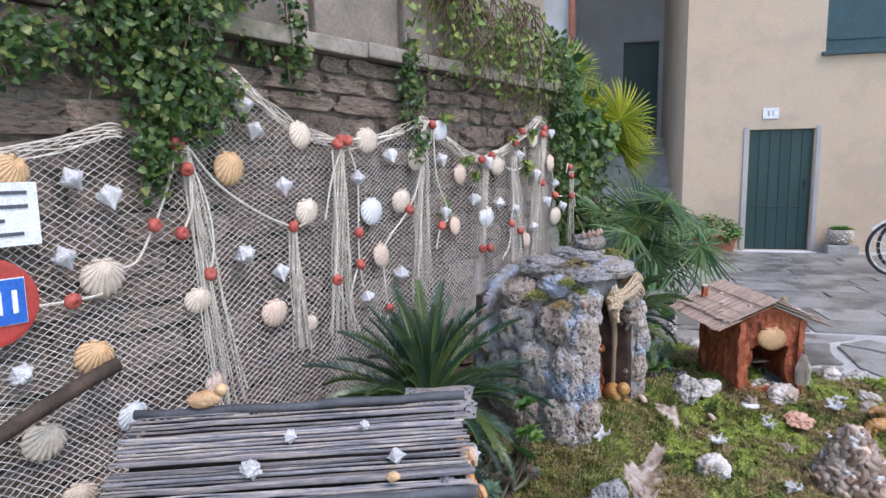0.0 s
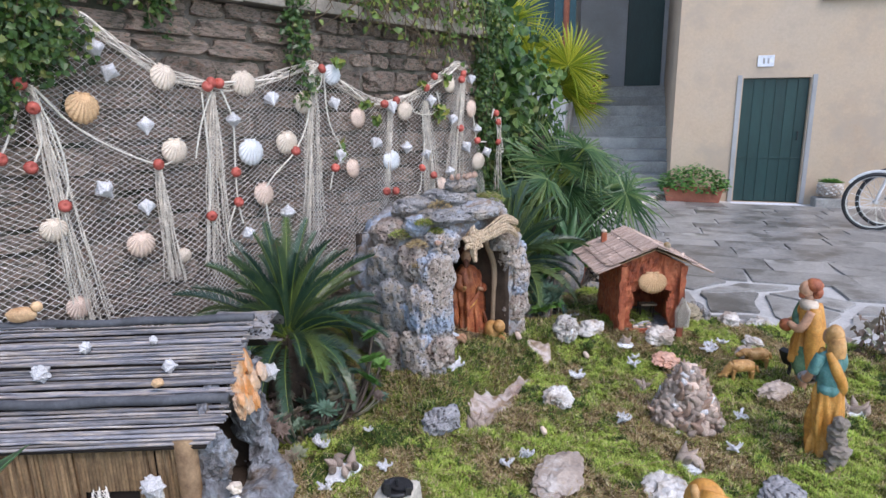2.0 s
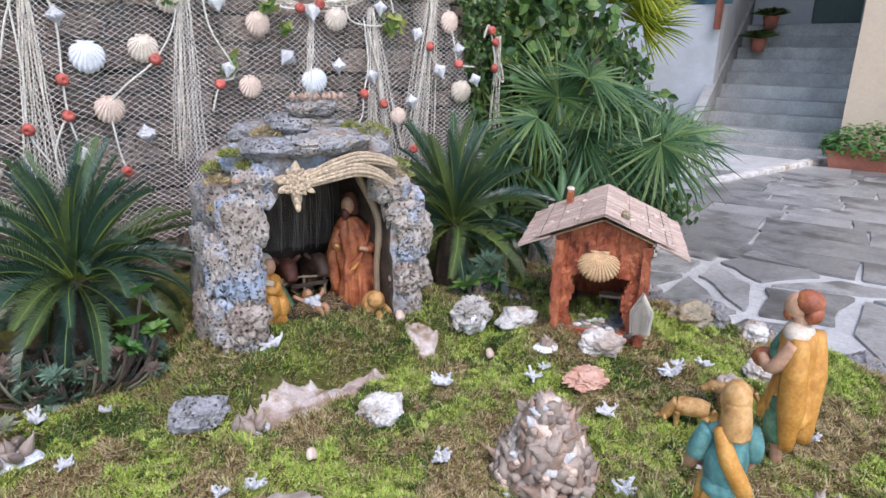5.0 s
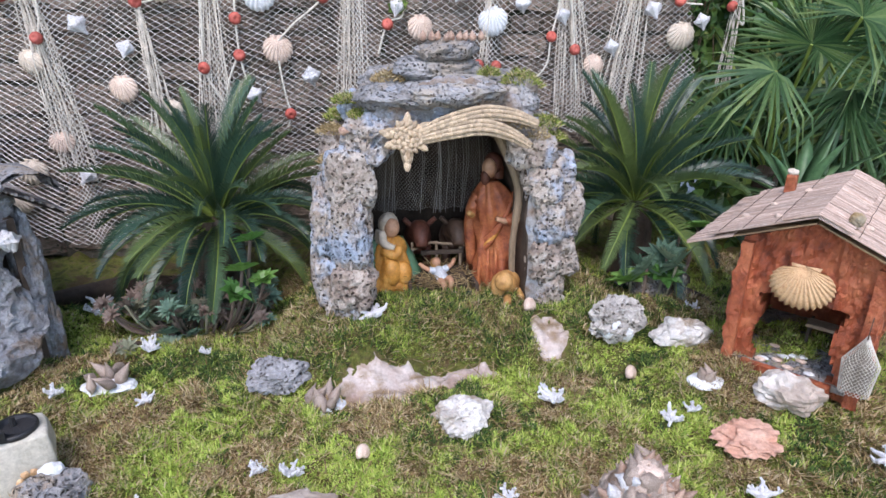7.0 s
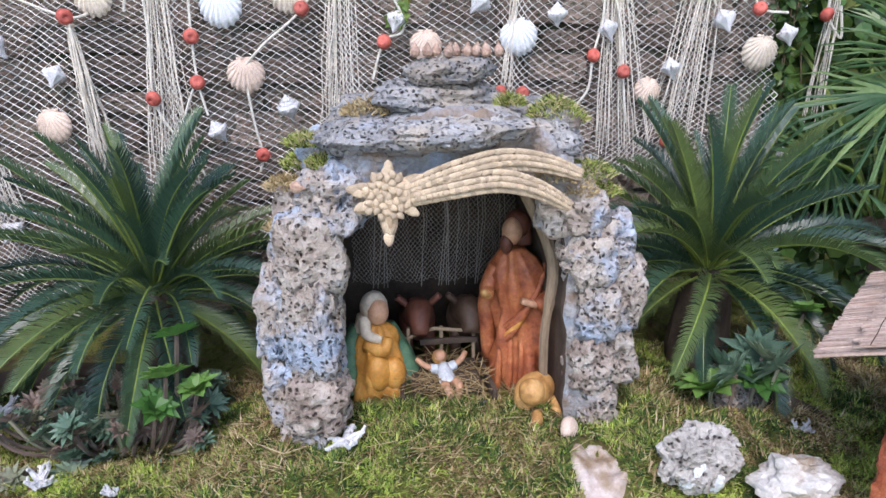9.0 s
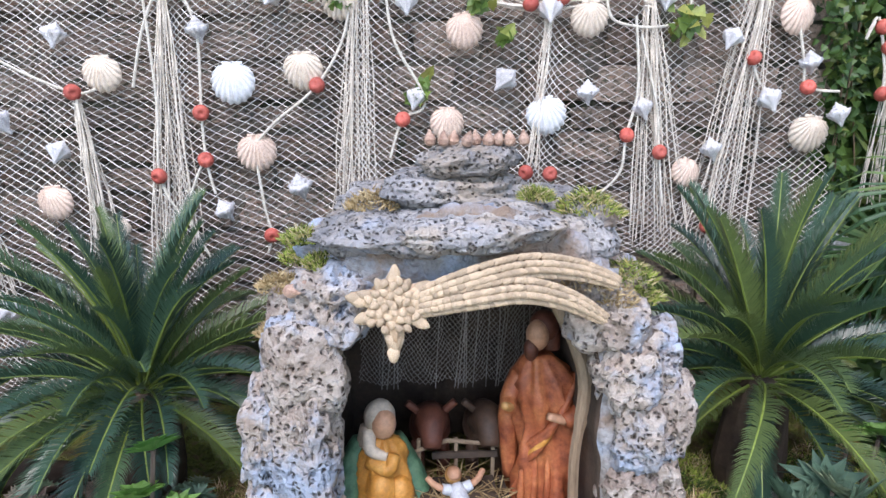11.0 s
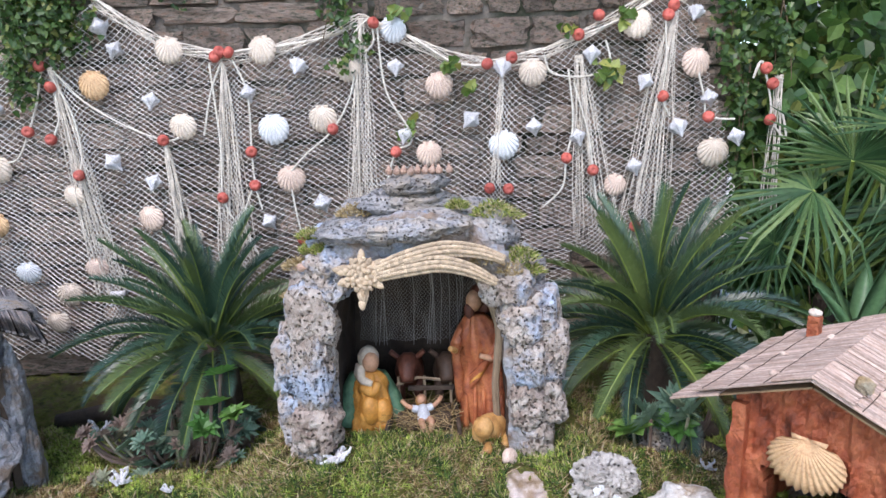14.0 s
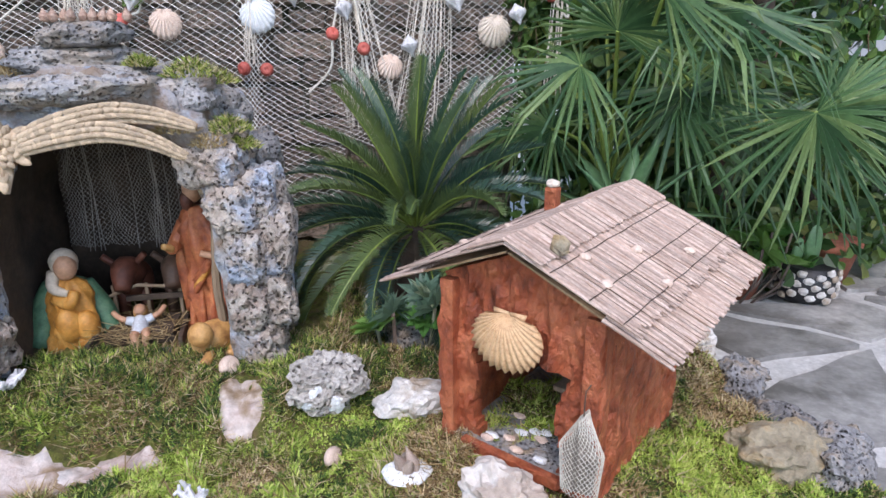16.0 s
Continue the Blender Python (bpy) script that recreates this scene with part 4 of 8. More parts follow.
ivy_clump("undergrowth", "low leafy undergrowth round the palm trunks", [((4.35, 1.85, 0.45), (0.45, 0.25, 0.2)), ((4.85, 1.8, 0.4), (0.35, 0.25, 0.16)), ((3.85, 1.75, 0.5), (0.3, 0.22, 0.2)), ((5.3, 1.9, 0.4), (0.3, 0.25, 0.18)), ((4.3, 2.08, 0.8), (0.5, 0.16, 0.4)), ((4.9, 2.15, 0.8), (0.45, 0.16, 0.4)), ((4.2, 2.12, 1.35), (0.4, 0.12, 0.35)), ((5.5, 2.2, 0.6), (0.4, 0.15, 0.35)), ((3.98, 2.12, 1.0), (0.22, 0.1, 0.5)), ((4.0, 2.2, 1.7), (0.25, 0.1, 0.4))],
          4600, 0.07, M["ivy"], 17, stems=10, shape="oval", category="shrub")


# ---- rosettes ----
def rosette_bm_lists(count, length, width, lift, seed, shape="slim"):
    r = random.Random(seed)
    verts, faces = [], []
    for k in range(count):
        a = k * 2.399
        el = lift + (1 - lift) * (1 - k / count) * 0.9
        d = Vector((math.cos(a) * math.cos(el), math.sin(a) * math.cos(el), math.sin(el)))
        ln = length * (0.6 + 0.5 * k / count) * r.uniform(0.9, 1.1)
        leaf_faces(verts, faces, Vector((0, 0, 0.0)), d, Vector((0, 0, 1)) + d * -0.2, ln, width, "oval" if shape == "oval" else "slim", 0.35)
    return verts, faces


def rosette_mesh(name, *args, material):
    v, f = rosette_bm_lists(*args)
    heart = [i for i, q in enumerate(v) if q.length < 1e-6]
    joined = {i: heart[0] for i in heart}
    me = bpy.data.meshes.new(name)
    me.from_pydata(v, [], [tuple(joined.get(i, i) for i in face) for face in f])
    me.materials.append(material)
    return me


ROS = [rosette_mesh("rosette", 24, 0.06, 0.027, 0.25, 1, material=M["succulent"]), rosette_mesh("rosette", 22, 0.055, 0.025, 0.1, 2, material=M["succulent_dry"])]
OVALS = rosette_mesh("rosette", 22, 0.062, 0.04, 0.25, 3, "oval", material=M["lush"])


def succulent(at, spots, label, seed):
    """A clump of rosettes on thick stems; spots: (x, y, z, which, size)."""
    r = random.Random(seed)
    top = empty("succulent", Matrix.Translation(at), label, "succulent")
    bm = bmesh.new()
    for x, y, z, kind, s in spots:
        add_tube(bm, spline([(x * 0.4, y * 0.4 + 0.03, -0.05), (x * 0.8, y * 0.8, z * 0.3), (x, y, z)], 4), 0.005, 5)
        ob = new("rosette", OVALS if kind == 2 else ROS[kind])
        ob.parent = top
        ob.matrix_basis = Matrix.Translation((x, y, z)) @ Euler((r.uniform(0.1, 0.9), r.uniform(-0.5, 0.5), r.uniform(0, 6))).to_matrix().to_4x4() @ Matrix.Scale(s, 4)
    part("stem", bm, M["succulent_dry"], top)
    return top


sr = random.Random(50)
spots = [(sr.uniform(-0.26, 0.26), sr.uniform(-0.17, 0.12), sr.uniform(-0.02, 0.13), sr.choice((0, 1, 1)), sr.uniform(0.55, 0.95)) for _ in range(120)]
spots += [(0.19, -0.16, 0.24, 2, 1.0), (0.22, -0.14, 0.33, 2, 0.9), (0.16, -0.17, 0.17, 2, 0.95), (0.25, -0.15, 0.2, 2, 0.85)]
succulent((1.70, 1.33, 0.34), spots, "clump of grey-green and dry succulent rosettes on a stone", 51)
spots = [(sr.uniform(-0.1, 0.1), sr.uniform(-0.08, 0.08), sr.uniform(0.08, 0.2), sr.choice((0, 0, 2)), sr.uniform(0.9, 1.4)) for _ in range(9)] + [(0.16, 0.06, 0.24, 2, 0.9), (0.21, 0.04, 0.26, 2, 0.85), (0.24, 0.08, 0.22, 2, 0.9)]
succulent((3.19, 1.17, 0.37), spots, "green succulent rosettes on a pitted stone", 52)
spots = [(sr.uniform(-0.28, 0.28), sr.uniform(-0.12, 0.12), sr.uniform(0.05, 0.24), 2, sr.uniform(1.0, 1.6)) for _ in range(16)]
succulent((4.55, 1.62, 0.26), spots, "low bright green rosettes by the flower pots", 53)


def agave(at, count, length, seed, label):
    r = random.Random(seed)
    top = empty("agave", Matrix.Translation(at), label, "agave")
    for k in range(count):
        a, el = k * 2.399, radians(72 - 62 * k / count)
        bm = bmesh.new()
        d = Vector((math.cos(a) * math.cos(el), math.sin(a) * math.cos(el), math.sin(el)))
        side = Vector((-math.sin(a), math.cos(a), 0))
        n = 7
        ln = length * r.uniform(0.8, 1.1)
        rows = []
        for i in range(n + 1):
            t = i / n
            p = d * ln * t + Vector((0, 0, -0.25 * ln * t * t * math.cos(el)))
            w = length * 0.085 * (1 - t ** 2.2) * (0.75 + t)
            up = side.cross(d).normalized() * -1
            rows.append([bm.verts.new(p + side * w + up * 0.3 * w), bm.verts.new(p), bm.verts.new(p - side * w + up * 0.3 * w), bm.verts.new(p - up * 0.012 * (1 - t))])
        for q, s in zip(rows, rows[1:]):
            for i in range(4):
                bm.faces.new((q[i], q[(i + 1) % 4], s[(i + 1) % 4], s[i]))
        part("leaf", bm, M["agave"], top, smooth=True)
    return top


M["agave"] = surface("agave_leaf", [(0.3, (0.07, 0.16, 0.07)), (0.7, (0.14, 0.25, 0.11))], 8, 60, 0.4, 0.15)
agave((3.93, 1.42, 0.62), 15, 0.36, 61, "aloe with long toothed pale green leaves")
part_base = rock((0.3, 0.26, 0.36), 5, 3, 0.3)
thing("stone", part_base, M["slate_rock"], "grey stone that holds the aloe's soil", "stone", m=pose(3.93, 1.44, 0.44))
agave((0.42, 0.72, 0.80), 15, 0.30, 62, "green aloe rosette beside the reed hut")
thing("stone", rock((0.3, 0.3, 0.62), 8, 3, 0.25), M["slate_rock"], "rough grey stone under the aloe", "stone", m=pose(0.42, 0.72, 0.54))


# ---- grotto ----
GX, GY = 2.51, 1.16
grotto = empty("grotto", pose(GX, GY, 0.42), "nativity grotto of pitted tufa washed with pale blue paint", "grotto")


def arch_bm():
    """The grotto's vault: an arched shell, open to the front."""
    bm = bmesh.new()
    outer = spline([(-0.35, -0.08), (-0.365, 0.2), (-0.345, 0.42), (-0.25, 0.61), (-0.11, 0.71), (0.1, 0.72), (0.24, 0.63), (0.35, 0.43), (0.375, 0.2), (0.355, -0.08)], 14)
    inner = spline([(-0.245, -0.08), (-0.25, 0.2), (-0.245, 0.42), (-0.2, 0.54), (-0.07, 0.585), (0.07, 0.585), (0.2, 0.54), (0.24, 0.42), (0.252, 0.2), (0.255, -0.08)], 14)
    n, depth = len(outer), 18
    rows = []
    for j in range(depth + 1):
        y = -0.055 + 0.50 * j / depth
        shrink = 1 - 0.08 * (j / depth) ** 2
        o, i2 = [], []
        for k in range(n):
            p = Vector((outer[k].x * shrink, y, outer[k].y * shrink))
            k2 = 0.055 * fbm(p * 9, 4) + 0.035 * fbm(p * 30, 4)
            d = Vector((p.x, 0, p.z - 0.2)).normalized()
            o.append(bm.verts.new(p + d * k2 + Vector((0, 0.05 * fbm(p * 14 + Vector((7, 0, 0)), 4) if j == 0 else 0, 0))))
            q = Vector((inner[k].x, y, inner[k].y))
            i2.append(bm.verts.new(q + d * 0.02 * fbm(q * 12, 3)))
        rows.append((o, i2))
    for (o, i), (o2, i2) in zip(rows, rows[1:]):
        for k in range(n - 1):
            bm.faces.new((o[k], o2[k], o2[k + 1], o[k + 1]))
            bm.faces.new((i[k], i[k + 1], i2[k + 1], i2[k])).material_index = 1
    for o, i in (rows[0], rows[-1]):
        last = o
        for q in range(1, 7):
            ring = i if q == 6 else [bm.verts.new(o[k].co.lerp(i[k].co, q / 6) + Vector((0, -0.012 * math.sin(math.pi * q / 6) + 0.05 * fbm(o[k].co.lerp(i[k].co, q / 6) * 22, 4), 0))) for k in range(n)]
            for k in range(n - 1):
                bm.faces.new((last[k], last[k + 1], ring[k + 1], ring[k]))
            last = ring
    bmesh.ops.recalc_face_normals(bm, faces=bm.faces)
    return bm


vault = part("vault", arch_bm(), M["blue_wash"], grotto, "rough mortar shell washed with pale blue paint", True)
# vault's inner faces and back coloured near-black to deepen the interior shade
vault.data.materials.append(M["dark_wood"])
part("back_wall", box((0.52, 0.03, 0.62), pose(0, 0.455, 0.25)), M["dark_wood"], grotto, "dark back that paints the grotto's inner shade")
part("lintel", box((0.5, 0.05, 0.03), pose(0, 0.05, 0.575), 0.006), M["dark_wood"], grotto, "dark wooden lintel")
# pitted stones of the two piers: (x, y, z, width, depth, height, material)
PIERS = [(-0.315, -0.035, 0.04, 0.11, 0.10, 0.12, "tufa"), (-0.29, -0.06, 0.125, 0.13, 0.11, 0.13, "tufa_brown"), (-0.365, 0.0, 0.13, 0.085, 0.12, 0.15, "tufa"), (-0.285, -0.055, 0.285, 0.115, 0.11, 0.22, "tufa"),
         (-0.362, -0.02, 0.315, 0.075, 0.12, 0.17, "tufa"), (-0.285, -0.04, 0.45, 0.13, 0.12, 0.16, "tufa"), (-0.225, -0.03, 0.56, 0.14, 0.12, 0.12, "tufa"), (-0.315, 0.06, 0.49, 0.10, 0.13, 0.14, "tufa_brown"),
         (-0.355, 0.12, 0.30, 0.08, 0.14, 0.2, "slate_rock"), (-0.36, 0.16, 0.08, 0.10, 0.16, 0.2, "tufa_brown"), (-0.345, 0.27, 0.22, 0.08, 0.16, 0.24, "slate_rock"), (-0.315, 0.22, 0.45, 0.10, 0.18, 0.16, "slate_rock"),
         (0.335, -0.035, 0.03, 0.10, 0.11, 0.17, "tufa"), (0.31, -0.045, 0.17, 0.10, 0.10, 0.12, "tufa_brown"), (0.375, -0.015, 0.17, 0.085, 0.13, 0.13, "tufa"), (0.32, -0.045, 0.29, 0.10, 0.11, 0.13, "tufa"),
         (0.385, -0.01, 0.32, 0.085, 0.13, 0.16, "tufa"), (0.30, -0.04, 0.41, 0.12, 0.11, 0.12, "tufa"), (0.36, 0.0, 0.43, 0.09, 0.13, 0.12, "tufa"), (0.255, -0.03, 0.515, 0.14, 0.11, 0.10, "tufa"),
         (0.285, 0.06, 0.545, 0.11, 0.15, 0.11, "tufa"), (0.365, 0.14, 0.28, 0.09, 0.16, 0.24, "slate_rock"), (0.36, 0.14, 0.06, 0.09, 0.16, 0.18, "slate_rock"), (0.345, 0.24, 0.46, 0.10, 0.18, 0.16, "slate_rock")]
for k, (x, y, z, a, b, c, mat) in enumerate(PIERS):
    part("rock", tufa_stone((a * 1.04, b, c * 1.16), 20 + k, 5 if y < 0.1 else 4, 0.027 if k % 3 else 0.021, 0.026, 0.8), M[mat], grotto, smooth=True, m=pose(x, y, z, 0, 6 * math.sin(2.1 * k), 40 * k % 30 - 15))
# slabs of the roof, bedded flat and overhanging
ROOF = [(-0.13, 0.02, 0.675, 0.28, 0.24, 0.075, "roof_rock"), (0.02, 0.0, 0.685, 0.32, 0.26, 0.085, "roof_rock"), (0.19, 0.05, 0.655, 0.19, 0.18, 0.09, "roof_rock"), (-0.24, 0.09, 0.635, 0.13, 0.16, 0.10, "blue_wash"),
        (-0.01, 0.10, 0.735, 0.28, 0.22, 0.08, "roof_rock"), (0.01, 0.06, 0.795, 0.18, 0.14, 0.06, "roof_rock"), (-0.12, 0.2, 0.69, 0.24, 0.22, 0.11, "roof_rock"), (0.16, 0.16, 0.69, 0.2, 0.22, 0.09, "roof_rock"), (0.235, 0.04, 0.685, 0.09, 0.09, 0.06, "blue_wash"),
        (-0.24, 0.25, 0.58, 0.18, 0.2, 0.14, "tufa_brown"), (0.22, 0.28, 0.60, 0.2, 0.2, 0.14, "roof_rock")]
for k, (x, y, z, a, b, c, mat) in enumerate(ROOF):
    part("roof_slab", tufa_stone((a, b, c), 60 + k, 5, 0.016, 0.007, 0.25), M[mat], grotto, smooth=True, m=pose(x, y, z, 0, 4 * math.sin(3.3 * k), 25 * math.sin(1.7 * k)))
part("curtain_post", tube(spline([(0.235, 0.03, -0.02), (0.225, 0.02, 0.2), (0.24, 0.03, 0.38), (0.17, 0.05, 0.55)]), [0.011] * 9 + [0.015] * 10, 8), M["wood"], grotto, "rope of pale sackcloth down the side")

# the net that hangs at the grotto's back
v, f = [], []
gn = {(i, j): Vector((-0.21 + 0.011 * (i + 0.5 * (j % 2)) + 0.01 * noise.noise(Vector((i * 0.3, j * 0.1, 0))), 0.36 - 0.03 * abs(math.sin(i * 0.35)), 0.575 - 0.0075 * j)) for i in range(-1, 40) for j in range(48)}
v, f = threads(lambda p: True, gn, 40, 48, 0.0009)
M["net_dark"] = plain("old_net_twine", (0.34, 0.31, 0.28), 0.9)
from_lists("net_curtain", v, f, M["net_dark"], grotto, "hanging piece of fishing net")
bm = bmesh.new()
for k in range(16):
    x = -0.2 + 0.4 * rng.random()
    add_tube(bm, [(x, 0.34, 0.57), (x + 0.01, 0.33, 0.4), (x + 0.012 * rng.uniform(-1, 1), 0.335, 0.21)], 0.0013, 3)
tagged(part("net_fringe", bm, M["net_dark"], grotto), kind="stuff")

# moss on the grotto roof
def tuft(name, label, spots, count, size, material, seed, parent=None):
    r = random.Random(seed)
    verts, faces = [], []
    for (cx, cy, cz, rad) in spots:
        for _ in range(count):
            a, q = r.uniform(0, 6.283), rad * math.sqrt(r.random())
            p = Vector((cx + q * math.cos(a), cy + q * math.sin(a), cz - 0.01 + 0.5 * rad * (1 - (q / rad) ** 2) * (0.6 + 0.8 * r.random())))
            d = (rand_dir(r, 0.1, 1) + Vector((0.5 * math.cos(a), 0.5 * math.sin(a) - 0.2, 0.2))).normalized()
            ln = size * r.uniform(0.6, 1.4)
            s = d.orthogonal().normalized() * 0.0022
            b = len(verts)
            verts += [p - s, p + s, p + d * ln]
            faces.append((b, b + 1, b + 2))
    ob = from_lists(name, verts, faces, material, parent, label)
    return ob


tuft("moss_tuft", "green moss cushion", [(-0.285, 0.02, 0.665, 0.035), (0.23, 0.04, 0.71, 0.06), (0.30, 0.0, 0.59, 0.05), (0.33, 0.0, 0.55, 0.035), (0.13, 0.02, 0.735, 0.03), (-0.25, -0.02, 0.63, 0.03), (0.27, 0.1, 0.69, 0.05), (-0.3, 0.14, 0.6, 0.05)], 620, 0.015, M["moss_blade"], 71, grotto)
tuft("moss_tuft", "dry brown moss", [(-0.16, 0.04, 0.72, 0.05), (0.20, -0.055, 0.60, 0.045), (0.26, -0.05, 0.565, 0.04), (-0.33, 0.02, 0.58, 0.04), (-0.34, 0.0, 0.5, 0.03)], 380, 0.014, M["dry_grass"], 72, grotto)

# small shells on top
M["shell_brown"] = surface("brown_spire_shell", [(0.3, (0.22, 0.12, 0.08)), (0.7, (0.5, 0.36, 0.28))], 60, 200, 0.5, 0.4, vary=0.3)
spire = bpy.data.meshes.new("spire_shell")
bm = lathe([(0.004, -0.016), (0.011, -0.012), (0.014, -0.002), (0.011, 0.004), (0.010, 0.007), (0.006, 0.012), (0.005, 0.015), (0.001, 0.021)], 12)
bm.to_mesh(spire)
bm.free()
spire.materials.append(M["shell_brown"])
for k in range(9):
    ob = new("spire_shell", spire)
    ob.parent = grotto
    ob.matrix_basis = pose(-0.055 + 0.02 * k + rng.uniform(-0.005, 0.005), 0.035 + rng.uniform(-0.02, 0.02), 0.832, rng.uniform(-15, 15), rng.uniform(-15, 15), 40 * k) @ Matrix.Scale(0.8, 4)
for x, y, z in ((-0.27, -0.06, 0.60), (-0.295, -0.065, 0.59)):
    ob = new("spire_shell", spire)
    ob.parent = grotto
    ob.matrix_basis = pose(x, y, z, 90, 0, 60) @ Matrix.Scale(0.9, 4)

# ---- comet star of small shells ----
star = empty("comet_star", pose(2.384, 1.045, 1.0, -6) @ Matrix.Scale(0.97, 4), "comet star made of small yellowish shells glued together", "comet star")
M["star"] = surface("shell_gold", [(0.3, (0.32, 0.21, 0.12)), (0.55, (0.54, 0.42, 0.29)), (0.75, (0.66, 0.57, 0.45))], 30, 200, 0.5, 0.4, vary=0.25)
petal = bpy.data.meshes.new("shell_piece")
bm = bmesh.new()
bmesh.ops.create_icosphere(bm, subdivisions=2, radius=1.0)
for q in bm.verts:
    q.co.x *= 1 - 0.35 * q.co.z
    q.co.y *= 0.55
bm.to_mesh(petal)
bm.free()
petal.polygons.foreach_set("use_smooth", [True] * len(petal.polygons))
petal.materials.append(M["star"])


def piece(parent, m, name="shell_piece", data=None):
    ob = new(name, data or petal)
    ob.parent, ob.matrix_basis = parent, m
    return ob


bm = lathe([(0.005, -0.012), (0.045, -0.01), (0.045, 0.0), (0.01, 0.012)], 16, pose(0, 0, 0, 90))
core = part("star_core", bm, M["reed_brown"], star)
ANG = [90, 32, -28, -90, 208, 152, 60, 120]
LENS = [0.062, 0.066, 0.06, 0.098, 0.066, 0.08, 0.045, 0.045]
LENS[5], ANG[5] = 0.075, 165
for a, ln in zip(ANG, LENS):
    q = radians(a)
    d = Vector((math.cos(q), 0, math.sin(q)))
    part("ray", tube([d * 0.015, d * ln * 0.6, d * ln], [0.02, 0.017, 0.003], 6), M["star"], star)
    for k in range(7):
        p = d * ln * (0.3 + 0.1 * k) + Vector((rng.uniform(-0.008, 0.008) * (1 - k / 8), -0.011, rng.uniform(-0.008, 0.008)))
        piece(star, Matrix.Translation(p) @ Matrix.Rotation(math.pi / 2 - q, 4, "Y") @ Matrix.Diagonal((0.0095, 0.008, 0.014, 1)))
for k in range(34):
    a, r0 = k * 2.399, 0.0078 * math.sqrt(k)
    piece(star, pose(r0 * math.cos(a), -0.016, r0 * math.sin(a), 0, rng.uniform(0, 360), 0) @ Matrix.Diagonal((0.0068, 0.008, 0.009, 1)))
TAILS = [[(0.03, 0.0, 0.008), (0.12, -0.012, 0.042), (0.22, 0.0, 0.062), (0.31, 0.015, 0.052), (0.385, 0.02, 0.026)],
         [(0.03, 0.0, -0.008), (0.12, -0.016, 0.014), (0.21, -0.01, 0.024), (0.29, 0.0, 0.004), (0.36, 0.01, -0.035)]]
for tail in TAILS:
    pts = spline(tail, 10)
    n = len(pts)
    part("tail", tube(pts, [0.002 + 0.012 * math.sin(math.pi * min(1, 0.12 + 0.88 * i / n)) ** 0.7 for i in range(n)], 8), M["reed_brown"], star, smooth=True)
    for i in range(1, n - 1):
        d = (pts[i + 1] - pts[i]).normalized()
        w = 0.003 + 0.019 * math.sin(math.pi * min(1, 0.12 + 0.88 * i / n)) ** 0.7
        ang = math.atan2(d.z, d.x)
        for s in (-0.8, -0.27, 0.27, 0.8):
            p = pts[i] + Vector((-d.z, 0, d.x)) * w * s + Vector((0, -w * math.sqrt(1 - s * s * 0.9), 0)) + d * rng.uniform(-0.003, 0.003)
            piece(star, Matrix.Translation(p) @ Matrix.Rotation(math.pi / 2 - ang - 0.35 * s, 4, "Y") @ Matrix.Diagonal((0.0062, 0.0055, 0.0105, 1)))


# ---- little house of cork and reed ----
LH = pose(3.345, 0.625, 0.392, 0, 0, -49) @ Matrix.Scale(0.95, 4)
cottage = empty("model_house", LH, "little red-brown cork house with a pale reed roof", "model house")


def relief_panel(outline, thick, m, step=0.012, amp=0.010, seed=0, hole=None):
    """A rough upright panel in local x-z: outline(x) gives its top; hole(x, z) cuts an opening."""
    x0, x1, top = outline
    nx = int((x1 - x0) / step)
    bm = bmesh.new()
    cache = {}

    def vert(i, j, side):
        key = (i, j, side)
        if key not in cache:
            x = x0 + (x1 - x0) * i / nx
            z = top(x) * j / 34
            off = Vector((seed, 0, 0))
            k = amp * (1.4 * fbm(Vector((x * 22, 0, z * 7)) + off, 4) + 0.6 * fbm(Vector((x * 70, 2, z * 40)) + off, 2))
            cache[key] = bm.verts.new(m @ Vector((x, k if side == 0 else thick, z)))
        return cache[key]

    solid = {}
    for i in range(nx):
        for j in range(34):
            x = x0 + (x1 - x0) * (i + 0.5) / nx
            solid[i, j] = not (hole and hole(x, top(x) * (j + 0.5) / 34))
    for (i, j), ok in solid.items():
        if not ok:
            continue
        c = [(i, j), (i + 1, j), (i + 1, j + 1), (i, j + 1)]
        bm.faces.new([vert(a, b, 0) for a, b in c])
        bm.faces.new([vert(a, b, 1) for a, b in c[::-1]])
        for q, (di, dj) in enumerate(((0, -1), (1, 0), (0, 1), (-1, 0))):
            if not solid.get((i + di, j + dj), False):
                a, b = c[q], c[(q + 1) % 4]
                bm.faces.new((vert(*a, 0), vert(*a, 1), vert(*b, 1), vert(*b, 0)))
    return bm


gable = lambda x: 0.478 - 0.43 * abs(x)
part("front_wall", relief_panel((-0.17, 0.178, gable), 0.035, pose(0, 0, 0), 0.008, 0.02, 1,
     lambda x, z: -0.10 + 0.01 * math.sin(z * 40) < x < 0.10 + 0.012 * math.sin(z * 30) and 0.045 < z < 0.268 - 1.2 * x * x), M["terracotta_wall"], cottage, "red-brown cork front with a dark doorway")
side_top = lambda x: 0.396
part("side_wall", relief_panel((-0.02, 0.42, side_top), 0.03, pose(0.178, 0, 0, 0, 0, 90), 0.009, 0.018, 5), M["terracotta_wall"], cottage)
part("side_wall", relief_panel((-0.42, 0.02, side_top), 0.03, pose(-0.17, 0, 0, 0, 0, -90), 0.009, 0.018, 9), M["terracotta_wall"], cottage)
part("rear_wall", relief_panel((-0.17, 0.165, gable), 0.03, pose(0, 0.42, 0, 0, 0, 180), 0.015, 0.008, 13), M["terracotta_wall"], cottage)
